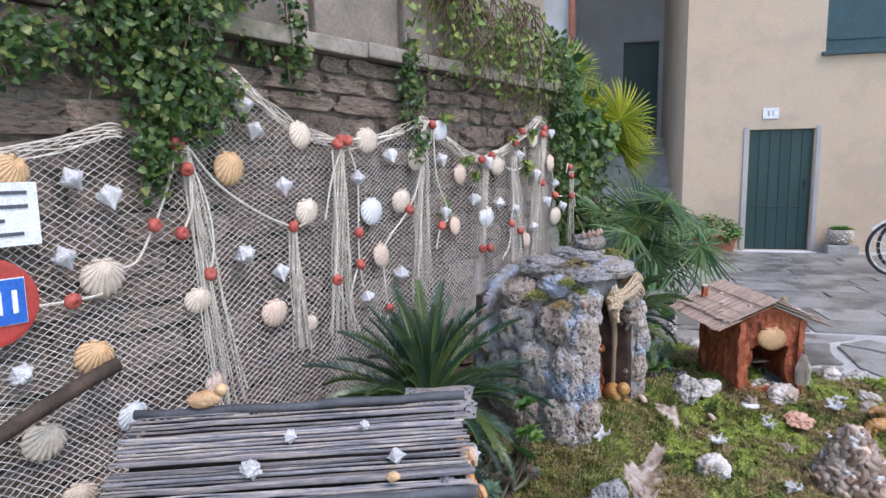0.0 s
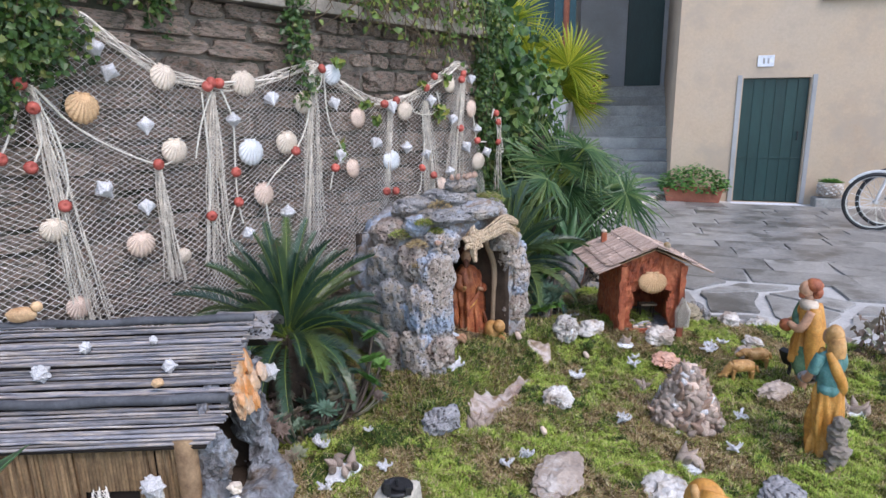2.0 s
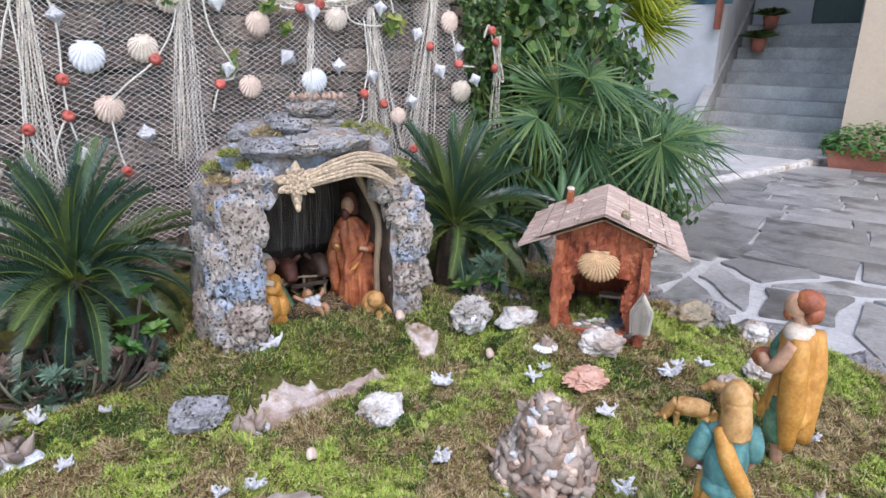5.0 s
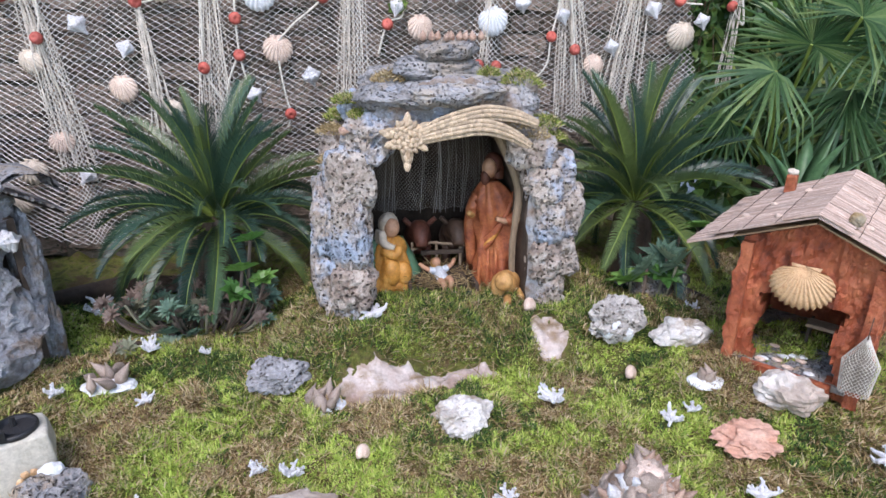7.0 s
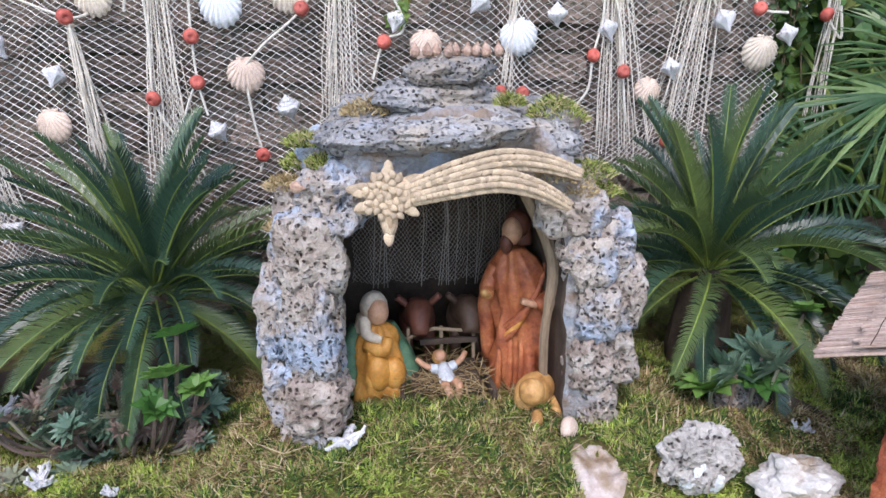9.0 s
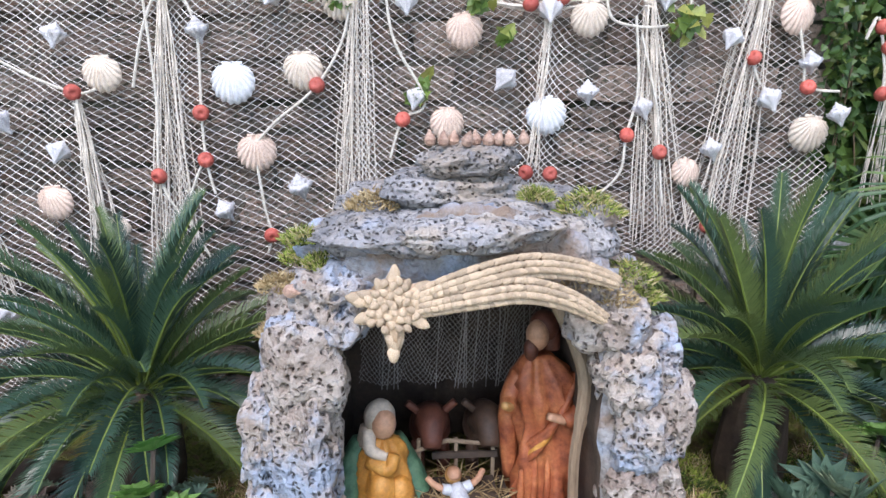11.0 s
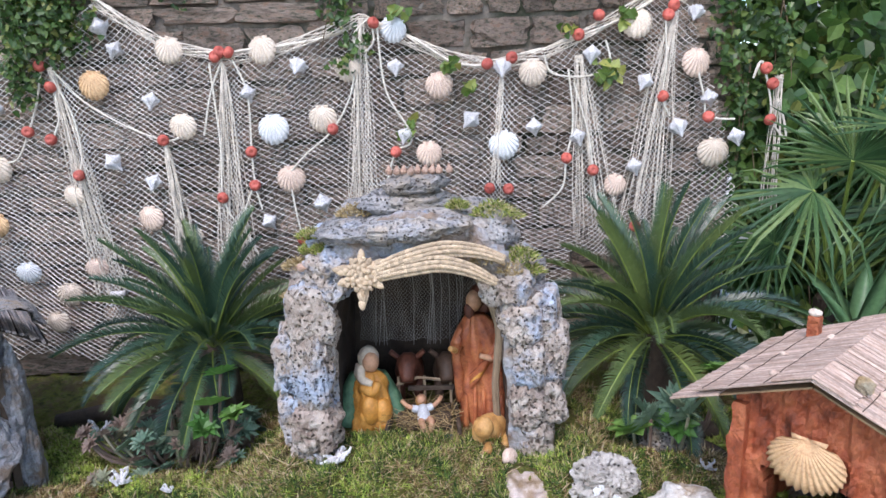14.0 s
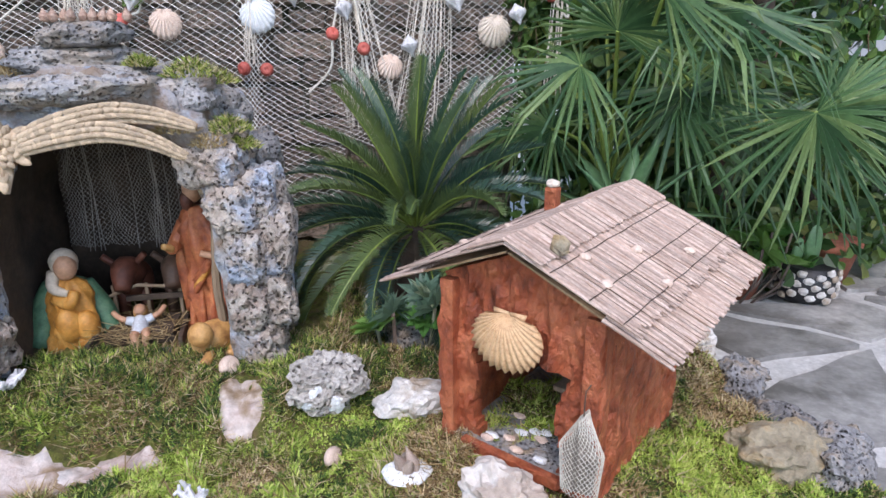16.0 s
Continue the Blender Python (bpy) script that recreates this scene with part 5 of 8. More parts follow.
part("floor", box((0.33, 0.42, 0.02), pose(0, 0.2, 0.036), 0.004), M["slate_rock"], cottage, "grey grit floor")
part("threshold", box((0.23, 0.02, 0.025), pose(0.0, -0.02, 0.038), 0.005), M["terracotta_wall"], cottage)
SLOPE = math.atan2(0.125, 0.30)
reed_short, reed_low, reed_cap = [], [], []
for k in range(4):
    for store, ln, rad in ((reed_short, 0.27, 0.0031), (reed_low, 0.13, 0.003), (reed_cap, 0.085, 0.003)):
        me = bpy.data.meshes.new("reed")
        bm = tube([(0, 0, 0), (ln * 0.5, 0.0008 * (k - 1.5), 0.0006), (ln * (1 + 0.02 * (k - 1.5)), 0, 0)], [rad, rad * 0.95, rad * 0.85], 6)
        bm.to_mesh(me)
        bm.free()
        me.materials.append(M["reed_pale"])
        store.append(me)
for s in (1, -1):
    sl = part("roof_slope", box((0.325, 0.55, 0.004), pose(s * 0.152, 0.232, 0.428, 0, math.degrees(SLOPE) * s, 0)), M["reed_brown"], cottage)
    for k in range(132):
        y = -0.055 + 0.575 * (k + rng.uniform(0.1, 0.9)) / 132
        for store, d0, dz in ((reed_short, 0.0, 0.016), (reed_low, 0.205, 0.001)):
            if store is reed_low and k % 4 == 2:
                continue
            m = Matrix.Translation((0, y, 0.494 + dz + rng.uniform(-0.001, 0.0015))) @ (Matrix.Rotation(math.pi, 4, "Z") if s < 0 else Matrix()) @ Matrix.Rotation(SLOPE, 4, "Y") @ Matrix.Translation((d0, 0, 0)) @ Matrix.Rotation(rng.uniform(-0.02, 0.02), 4, "Z")
            ob = new("reed" if store is reed_short else "eave_reed", rng.choice(store))
            ob.parent, ob.matrix_basis = cottage, m
    for k in range(96):
        y = -0.06 + 0.585 * (k + rng.random()) / 96
        ob = new("ridge_reed", rng.choice(reed_cap))
        ob.parent = cottage
        ob.matrix_basis = Matrix.Translation((0, y, 0.519 + rng.uniform(-0.001, 0.001))) @ (Matrix.Rotation(math.pi, 4, "Z") if s < 0 else Matrix()) @ Matrix.Rotation(SLOPE, 4, "Y")
    for d in (0.10, 0.18, 0.245):
        z = 0.514 - d * math.sin(SLOPE)
        x = s * d * math.cos(SLOPE)
        part("stitch", tube([(x + 0.0015 * math.sin(9 * q), -0.055 + 0.0575 * q, z + 0.001) for q in range(11)], 0.0009, 4), M["dark_wood"], cottage)
chimney = part("chimney", box((0.03, 0.03, 0.07), pose(-0.155, 0.40, 0.468), 0.004), M["terracotta_wall"], cottage, "small red chimney")
part("cap", rock((0.034, 0.034, 0.022), 3, 2), M["scallop_cream"], chimney, "pale shell cap", m=pose(-0.155, 0.40, 0.511))
part("door_shell", scallop_bm(21), M["scallop_tan"], cottage, "large tan scallop over the doorway", True, pose(-0.005, -0.03, 0.312, -12, 0, 0) @ Matrix.Diagonal((0.15, 0.13, 0.118, 1)))
for x, y in ((0.1, 0.06), (0.14, 0.2), (0.2, 0.33), (0.16, 0.02), (-0.1, 0.02), (-0.15, 0.2), (-0.09, 0.33), (-0.2, 0.1), (0.22, 0.15)):
    d = abs(x)
    part("snail_shell", rock((0.024, 0.02, 0.017), int(abs(x) * 99), 2, 0.3), M["scallop_pink"], cottage, m=pose(x, y, 0.515 - d * 0.42))
part("clay_bird", rock((0.035, 0.028, 0.04), 9, 3, 0.35), M["lichen_rock"], cottage, m=pose(0.075, 0.01, 0.503))
table = part("table", box((0.09, 0.05, 0.012), pose(0.05, 0.17, 0.13), 0.003), M["wood"], cottage, "tiny dark table")
for x, y in ((0.012, 0.18), (0.088, 0.18), (0.012, 0.22), (0.088, 0.22)):
    part("leg", box((0.008, 0.008, 0.12), pose(x, y, 0.07)), M["dark_wood"], table)
for k in range(16):
    part("pebble", rock((0.03, 0.02, 0.01), 80 + k, 2, 0.5), M[("scallop_white", "slate_rock", "scallop_pink")[k % 3]], cottage, m=pose(-0.08 + 0.165 * rng.random(), 0.0 + 0.13 * rng.random(), 0.052))
bag = part("net_bag", lathe([(0.01, -0.075), (0.03, -0.074), (0.033, -0.04), (0.038, 0.012), (0.02, 0.04), (0.004, 0.075)], 8, Matrix.Diagonal((0.92, 0.3, 0.95, 1))), M["stone_block"], cottage, "small white net bag of shells hung by the door", m=pose(0.165, -0.045, 0.14))
v, f = [], []
bn = {(i, j): Vector((0.165 + 0.042 * math.sin(2 * math.pi * (i + 0.5 * (j % 2)) / 24) * line_at([(0, 0.06), (0.44, 1.02), (1.0, 0.84)], j / 27), -0.042 - 0.022 * math.cos(2 * math.pi * (i + 0.5 * (j % 2)) / 24), 0.225 - 0.0060 * j)) for i in range(-1, 25) for j in range(28)}
v, f = threads(lambda p: True, bn, 25, 28, 0.0008)
from_lists("bag_mesh", v, f, M["cord"], bag).matrix_parent_inverse = bag.matrix_basis.inverted()
part("hook", tube([(0.165, -0.01, 0.275), (0.165, -0.04, 0.27), (0.165, -0.042, 0.22)], 0.0015, 4), M["dark_wood"], cottage)

# ---- reed hut ----
HU = pose(1.295, 1.015, 0.0, 0, -1.8, -50.3)
hut = empty("reed_hut", HU, "fisherman's hut with a grey weathered cane roof", "hut")
cane = []
for k in range(5):
    me = bpy.data.meshes.new("cane")
    pts = [(-0.41 + 0.855 * i / 8, 0.004 * noise.noise(Vector((i * 0.7, k * 5.3, 0))), 0.004 * noise.noise(Vector((i * 0.7, k * 5.3, 5)))) for i in range(9)]
    bm = tube(pts, [(0.0024 + 0.0005 * k) * (1 + 0.12 * noise.noise(Vector((i * 2, k * 3, 1)))) for i in range(9)], 7)
    bm.to_mesh(me)
    bm.free()
    me.materials.append(M["reed_dark"])
    cane.append(me)
FS = math.atan2(0.175, 0.38)
# near-black sheets under the canes, so their gaps look shaded
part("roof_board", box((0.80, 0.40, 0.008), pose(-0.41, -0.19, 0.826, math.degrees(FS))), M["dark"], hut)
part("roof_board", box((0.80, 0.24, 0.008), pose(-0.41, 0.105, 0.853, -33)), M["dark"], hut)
for k in range(58):
    d = 0.415 * (k + 0.5 + rng.uniform(-0.35, 0.35)) / 58
    lift = 0.012 if d < 0.29 else 0.0
    ob = new("cane", rng.choice(cane))
    ob.parent = hut
    ob.matrix_basis = pose(-0.43 + rng.uniform(-0.014, 0.014), -d * math.cos(FS), 0.928 + lift - d * math.sin(FS) + rng.uniform(-0.0055, 0.0045), rng.uniform(0, 360), rng.uniform(-0.3, 0.3), rng.uniform(-0.7, 0.7))
for k in range(24):
    d = 0.235 * (k + 0.5) / 24
    ob = new("cane", rng.choice(cane))
    ob.parent = hut
    ob.matrix_basis = pose(-0.43 + rng.uniform(-0.03, 0.03), d * 0.84, 0.928 - d * 0.54, 0, 0, rng.uniform(-0.4, 0.4))
for y, z, r in ((0.0, 0.948, 0.012), (-0.268, 0.822, 0.013)):
    part("thick_cane", tube([(-0.84 + 0.86 * i / 10, y + 0.003 * math.sin(i), z + 0.003 * math.cos(2 * i)) for i in range(11)], [r * (1.08 if i % 3 == 0 else 0.98) for i in range(11)], 10), M["bamboo_black"], hut, "dark weathered bamboo", True)
wall_reed = bpy.data.meshes.new("wall_reed")
bm = tube([(0, 0, 0.28), (0.002, 0, 0.5), (0, 0, 0.75)], 0.0048, 6)
bm.to_mesh(wall_reed)
bm.free()
wall_reed.materials.append(M["reed_brown"])
# near-black sheet behind the wall reeds, painting the shade of their gaps
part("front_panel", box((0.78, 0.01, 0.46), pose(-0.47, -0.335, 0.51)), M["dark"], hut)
for k in range(176):
    x = -0.1 - 0.0044 * k
    if -0.34 < x < -0.2:
        continue
    ob = new("wall_reed", wall_reed)
    ob.parent, ob.matrix_basis = hut, pose(x, -0.346 - 0.006 * (k % 2) + rng.uniform(-0.002, 0.002), 0, rng.uniform(-0.4, 0.4), rng.uniform(-0.5, 0.5), 0)
for k in range(17):
    x = -0.2 - 0.0088 * k
    for z0, z1 in ((0.28, 0.42), (0.62, 0.75)):
        part("wall_reed", tube([(x, -0.348, z0), (x, -0.348, z1)], 0.0048, 6), M["reed_brown"], hut)
for x in (-0.065, -0.82):
    part("post", tube([(x, -0.36, 0.26), (x + 0.004, -0.36, 0.5), (x, -0.355, 0.76)], [0.03, 0.026, 0.028], 9), M["reed_brown"], hut, "split wooden post", True)
v, f = [], []
for cx, wid, ln in ((-0.14, 0.045, 0.30), (-0.28, 0.06, 0.22)):
    hn = {(i, j): Vector((cx + (i - 6 + 0.5 * (j % 2)) * wid / 6 * (0.25 + 0.75 * j / 30), -0.375 - 0.01 * math.cos(i), 0.64 - ln * j / 30 + 0.006 * math.sin(i * 2.0))) for i in range(-1, 13) for j in range(31)}
    a, b = threads(lambda p: True, hn, 13, 31, 0.0011)
    f += [tuple(len(v) + q for q in face) for face in b]
    v += a
from_lists("hung_net", v, f, M["net"], hut, "bunched net hung with shells")
for k in range(12):
    part("shell", rock((0.04, 0.03, 0.032), 140 + k, 3, 0.35), M[("scallop_cream", "murex", "scallop_pink")[k % 3]], hut, m=pose(-0.12 - 0.2 * rng.random(), -0.40, 0.335 + 0.03 * rng.random()))
for x, z in ((-0.14, 0.655), (-0.27, 0.56)):
    part("murex", murex_bm(4), M["murex"], hut, m=pose(x, -0.39, z, 80) @ Matrix.Scale(0.07, 4))
# an old curved tile closes the end of the ridge
bm = bmesh.new()
for side in (0, 1):
    rows = []
    for i in range(9):
        a = radians(-70 + 150 * i / 8)
        rows.append([bm.verts.new((x, 0.115 + (0.095 - 0.008 * side) * math.sin(a) * (1 - 0.25 * (x > 0.05)), 0.842 + (0.085 - 0.008 * side) * math.cos(a) - 0.012 * noise.noise(Vector((x * 20, i * 0.6, side))))) for x in (-0.14, -0.06, 0.0, 0.05 + 0.01 * math.sin(2 * i))])
    for a, b in zip(rows, rows[1:]):
        for i in range(3):
            bm.faces.new((a[i], a[i + 1], b[i + 1], b[i]))
part("ridge_tile", bm, M["slate_rock"], hut, "grey curved tile at the end of the ridge", True)
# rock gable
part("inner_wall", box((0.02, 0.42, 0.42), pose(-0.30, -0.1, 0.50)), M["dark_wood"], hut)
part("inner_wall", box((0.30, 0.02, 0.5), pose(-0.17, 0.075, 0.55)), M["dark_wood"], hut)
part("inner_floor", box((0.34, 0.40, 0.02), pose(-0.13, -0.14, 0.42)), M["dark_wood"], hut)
GAB = [(-0.01, -0.335, 0.40, 0.10, 0.09, 0.2), (-0.02, -0.33, 0.55, 0.09, 0.08, 0.18), (-0.02, -0.31, 0.68, 0.09, 0.08, 0.12),        (0.01, -0.32, 0.30, 0.12, 0.12, 0.08), (-0.05, -0.15, 0.785, 0.06, 0.24, 0.09), (-0.05, -0.03, 0.83, 0.06, 0.2, 0.12), (-0.07, 0.10, 0.62, 0.10, 0.07, 0.3), (-0.08, 0.11, 0.42, 0.1, 0.07, 0.3)]
for k, (x, y, z, a, b, c) in enumerate(GAB):
    part("rock", rock((a * 1.15, b * 1.15, c * 1.2), 160 + k, 4, 0.4, 0.3, 0.15), M["hut_rock"], hut, m=pose(x, y, z))
rim_path = spline([(-0.06, 0.02, 0.79), (-0.03, 0.0, 0.68), (-0.02, 0.03, 0.57), (0.0, 0.03, 0.48), (0.02, -0.05, 0.42), (0.03, -0.17, 0.40), (0.04, -0.3, 0.40), (0.05, -0.42, 0.39)], 7)
bm = tube(rim_path, [0.062 - 0.014 * math.sin(0.12 * i) for i in range(len(rim_path))], 26)
for q in bm.verts:
    w = q.co * 11
    q.co += 0.065 * Vector((fbm(w, 4), fbm(w + Vector((9, 0, 0)), 4), fbm(w + Vector((0, 9, 0)), 4))) + 0.024 * Vector((fbm(w * 4, 2), fbm(w * 4 + Vector((5, 0, 0)), 2), 0))
part("rock_rim", bm, M["hut_rock"], hut, "rough blue-grey rock sweeping round the opening")
for k in range(6):
    part("shell", rock((0.035, 0.03, 0.028), 180 + k, 3, 0.5), M[("scallop_pink", "murex", "scallop_cream")[k % 3]], hut, m=pose(0.045, -0.325 + rng.uniform(-0.05, 0.05), 0.34 + 0.06 * k + rng.uniform(-0.02, 0.02)))
M["oyster_orange"] = surface("orange_oyster", [(0.3, (0.55, 0.44, 0.36)), (0.45, (0.62, 0.42, 0.27)), (0.58, (0.66, 0.27, 0.07)), (0.8, (0.62, 0.46, 0.34))], 9, 120, 0.6, 0.5)
for k, (y, z, s) in enumerate(((-0.08, 0.86, 0.08), (-0.02, 0.85, 0.085), (-0.14, 0.82, 0.085), (-0.07, 0.80, 0.09), (-0.01, 0.79, 0.08), (-0.18, 0.775, 0.075), (-0.12, 0.765, 0.08), (-0.06, 0.75, 0.075), (0.03, 0.80, 0.06), (-0.2, 0.80, 0.05))):
    part("oyster", rock((0.022, s * 0.95, s * 0.9), 200 + k, 3, 0.35, 0.3), M["oyster_orange"], hut, "peach and orange oyster shell", m=pose(0.0 + 0.004 * k, y * 0.85 - 0.045, z - 0.012, 20 * (k % 3), -18, 12 * (k % 2)))
part("murex", murex_bm(6), M["murex"], hut, m=pose(0.03, 0.05, 0.755, 90, 0, 30) @ Matrix.Scale(0.07, 4))
for x, d, kind, s in ((-0.16, 0.20, "murex", 0.045), (-0.5, 0.21, "murex", 0.06), (-0.42, 0.12, "murex", 0.04), (-0.24, 0.10, "murex", 0.03)):
    y, z = -d * math.cos(FS), 0.955 - d * math.sin(FS)
    part("roof_shell", murex_bm(int(x * 50)), M["murex"], hut, m=pose(x, y, z + 0.008, 100, 20, 60 * s * 100) @ Matrix.Scale(s, 4))
bird = part("clay_bird", rock((0.085, 0.042, 0.045), 5, 3, 0.2), M["scallop_tan"], hut, "small beige clay bird", True, m=pose(-0.66, 0.0, 0.982, 0, 0, 10))
part("head", rock((0.034, 0.03, 0.032), 6, 3, 0.15), M["scallop_tan"], bird, "", True, m=pose(0.045, 0, 0.02))
part("roof_snail", rock((0.032, 0.026, 0.024), 66, 3, 0.3), M["scallop_tan"], hut, "small orange snail shell", m=pose(-0.167, -0.245, 0.86))

# ---- plain painted figures ----
M.update({
    "paint_orange": surface("orange_paint", [(0.25, (0.38, 0.16, 0.03)), (0.5, (0.56, 0.26, 0.05)), (0.7, (0.66, 0.36, 0.10))], 26, 120, 0.5, 0.4),
    "paint_red": surface("red_brown_paint", [(0.28, (0.15, 0.035, 0.018)), (0.5, (0.38, 0.11, 0.045)), (0.7, (0.54, 0.2, 0.08))], 24, 120, 0.5, 0.4),
    "paint_green": surface("green_paint", [(0.28, (0.03, 0.07, 0.04)), (0.5, (0.08, 0.18, 0.1)), (0.72, (0.16, 0.27, 0.16))], 26, 80, 0.55, 0.25),
    "paint_teal": surface("teal_paint", [(0.28, (0.035, 0.1, 0.1)), (0.5, (0.09, 0.24, 0.23)), (0.72, (0.18, 0.34, 0.31))], 26, 80, 0.55, 0.25),
    "paint_skin": surface("flesh_paint", [(0.3, (0.42, 0.22, 0.13)), (0.7, (0.56, 0.33, 0.21))], 14, 80, 0.55, 0.2),
    "paint_hair": surface("ochre_paint", [(0.28, (0.26, 0.12, 0.04)), (0.5, (0.5, 0.27, 0.09)), (0.72, (0.6, 0.38, 0.17))], 30, 80, 0.55, 0.3),
    "paint_cream": surface("cream_paint", [(0.3, (0.5, 0.42, 0.33)), (0.7, (0.66, 0.57, 0.46))], 16, 80, 0.6, 0.3),
    "paint_brown": surface("brown_paint", [(0.3, (0.05, 0.028, 0.018)), (0.7, (0.13, 0.075, 0.05))], 14, 80, 0.6, 0.3),
    "paint_ox": surface("dark_ox_paint", [(0.3, (0.07, 0.022, 0.014)), (0.7, (0.18, 0.06, 0.035))], 14, 80, 0.6, 0.3),
    "paint_shirt": surface("pale_blue_paint", [(0.3, (0.42, 0.45, 0.5)), (0.7, (0.62, 0.66, 0.72))], 16, 80, 0.6, 0.3),
    "straw": leafy("straw", [(0.1, (0.22, 0.15, 0.07)), (0.6, (0.38, 0.28, 0.14)), (0.95, (0.5, 0.4, 0.22))], 0.8),
})


def figure(name, label, m, shapes, category="figurine"):
    """One plain mesh from rounded shapes: ('robe', profile, folds, lean, paint), ('ball', centre, radii, paint), ('limb', points, radii, paint)."""
    bm, paints = bmesh.new(), []
    for kind, *s in shapes:
        paint = s[-1]
        if paint not in paints:
            paints.append(paint)
        before = len(bm.faces)
        if kind == "robe":
            prof, folds, lean = s[:3]
            start = len(bm.verts)
            fine_prof = spline([(p[0], p[1], 0) for p in prof], 4)
            add_lathe(bm, [(max(0.004, p.x), p.y) for p in fine_prof], 40)
            bm.verts.ensure_lookup_table()
            zs = [p[1] for p in prof]
            for q in bm.verts[start:]:
                t = (q.co.z - zs[0]) / (zs[-1] - zs[0])
                a = math.atan2(q.co.y, q.co.x)
                k = 1 + folds * (1 - 0.55 * t) * (math.sin(9 * a + 5 * t) * 0.6 + math.sin(5 * a + 1.3 - 4 * t) * 0.6) + folds * 1.3 * fbm(Vector((3 * math.cos(a + 2 * t), 3 * math.sin(a + 2 * t), 4 * t)), 3)
                q.co.x, q.co.y = q.co.x * k + lean[0] * t * t, q.co.y * k * 0.85 + lean[1] * t * t
        elif kind == "ball":
            c, rad = s[:2]
            start = len(bm.verts)
            bmesh.ops.create_icosphere(bm, subdivisions=3, radius=1.0)
            bm.verts.ensure_lookup_table()
            for q in bm.verts[start:]:
                n = q.co.copy()
                k = 1 + 0.10 * fbm(n * 2.2 + Vector(c) * 9, 3)
                q.co = Vector(c) + Vector((n.x * rad[0], n.y * rad[1], n.z * rad[2])) * k
        else:
            add_tube(bm, spline(s[0], 4), s[1] if isinstance(s[1], (int, float)) else [line_at([(i / (len(s[1]) - 1), r) for i, r in enumerate(s[1])], i / (4 * (len(s[0]) - 1))) for i in range(4 * (len(s[0]) - 1) + 1)], 9)
        bm.faces.ensure_lookup_table()
        for face in bm.faces[before:]:
            face.material_index = paints.index(paint)
    return thing(name, bm, [M[p] for p in paints], label, category, smooth=True, m=m)


figure("figurine", "standing plaster figurine in a red-brown mantle", pose(2.72, 1.32, 0.435, 0, 0, -15), [
    ("robe", [(0.02, 0), (0.084, 0.0), (0.074, 0.1), (0.068, 0.2), (0.066, 0.27), (0.058, 0.32), (0.026, 0.36)], 0.36, (-0.03, -0.015), "paint_red"),
    *[("limb", [(-0.055 + 0.026 * k, -0.052, 0.17 - 0.012 * k), (-0.056 + 0.028 * k, -0.066, 0.08), (-0.06 + 0.03 * k, -0.066, 0.0)], [0.004, 0.008, 0.01], "paint_red") for k in range(5)],
    *[("limb", [(0.052 - 0.006 * k, -0.03, 0.315 - 0.022 * k), (0.01 - 0.01 * k, -0.068, 0.225 - 0.02 * k), (-0.06, -0.055, 0.155 - 0.014 * k)], [0.006, 0.009, 0.006], "paint_orange" if k == 2 else "paint_red") for k in range(4)],
    ("limb", [(0.055, -0.01, 0.325), (0.072, -0.035, 0.26), (0.03, -0.075, 0.235)], [0.024, 0.024, 0.016], "paint_red"), ("limb", [(-0.07, -0.015, 0.31), (-0.09, -0.04, 0.26), (-0.085, -0.075, 0.255)], [0.022, 0.02, 0.014], "paint_red"),
    ("limb", [(-0.085, -0.07, 0.256), (-0.095, -0.095, 0.27)], [0.011, 0.008], "paint_hair"), ("limb", [(0.03, -0.07, 0.236), (-0.005, -0.085, 0.25)], [0.011, 0.008], "paint_skin"),
    ("limb", [(-0.085, 0.0, 0.28), (-0.095, 0.0, 0.2), (-0.085, -0.01, 0.06)], [0.012, 0.022, 0.018], "paint_red"),
    ("ball", (-0.034, -0.022, 0.402), (0.025, 0.027, 0.034), "paint_skin"), ("ball", (-0.022, 0.0, 0.415), (0.032, 0.031, 0.036), "paint_ox"), ("limb", [(-0.008, 0.016, 0.40), (-0.006, 0.012, 0.36)], [0.022, 0.02], "paint_ox"), ("ball", (-0.046, -0.036, 0.374), (0.016, 0.016, 0.026), "paint_ox")])
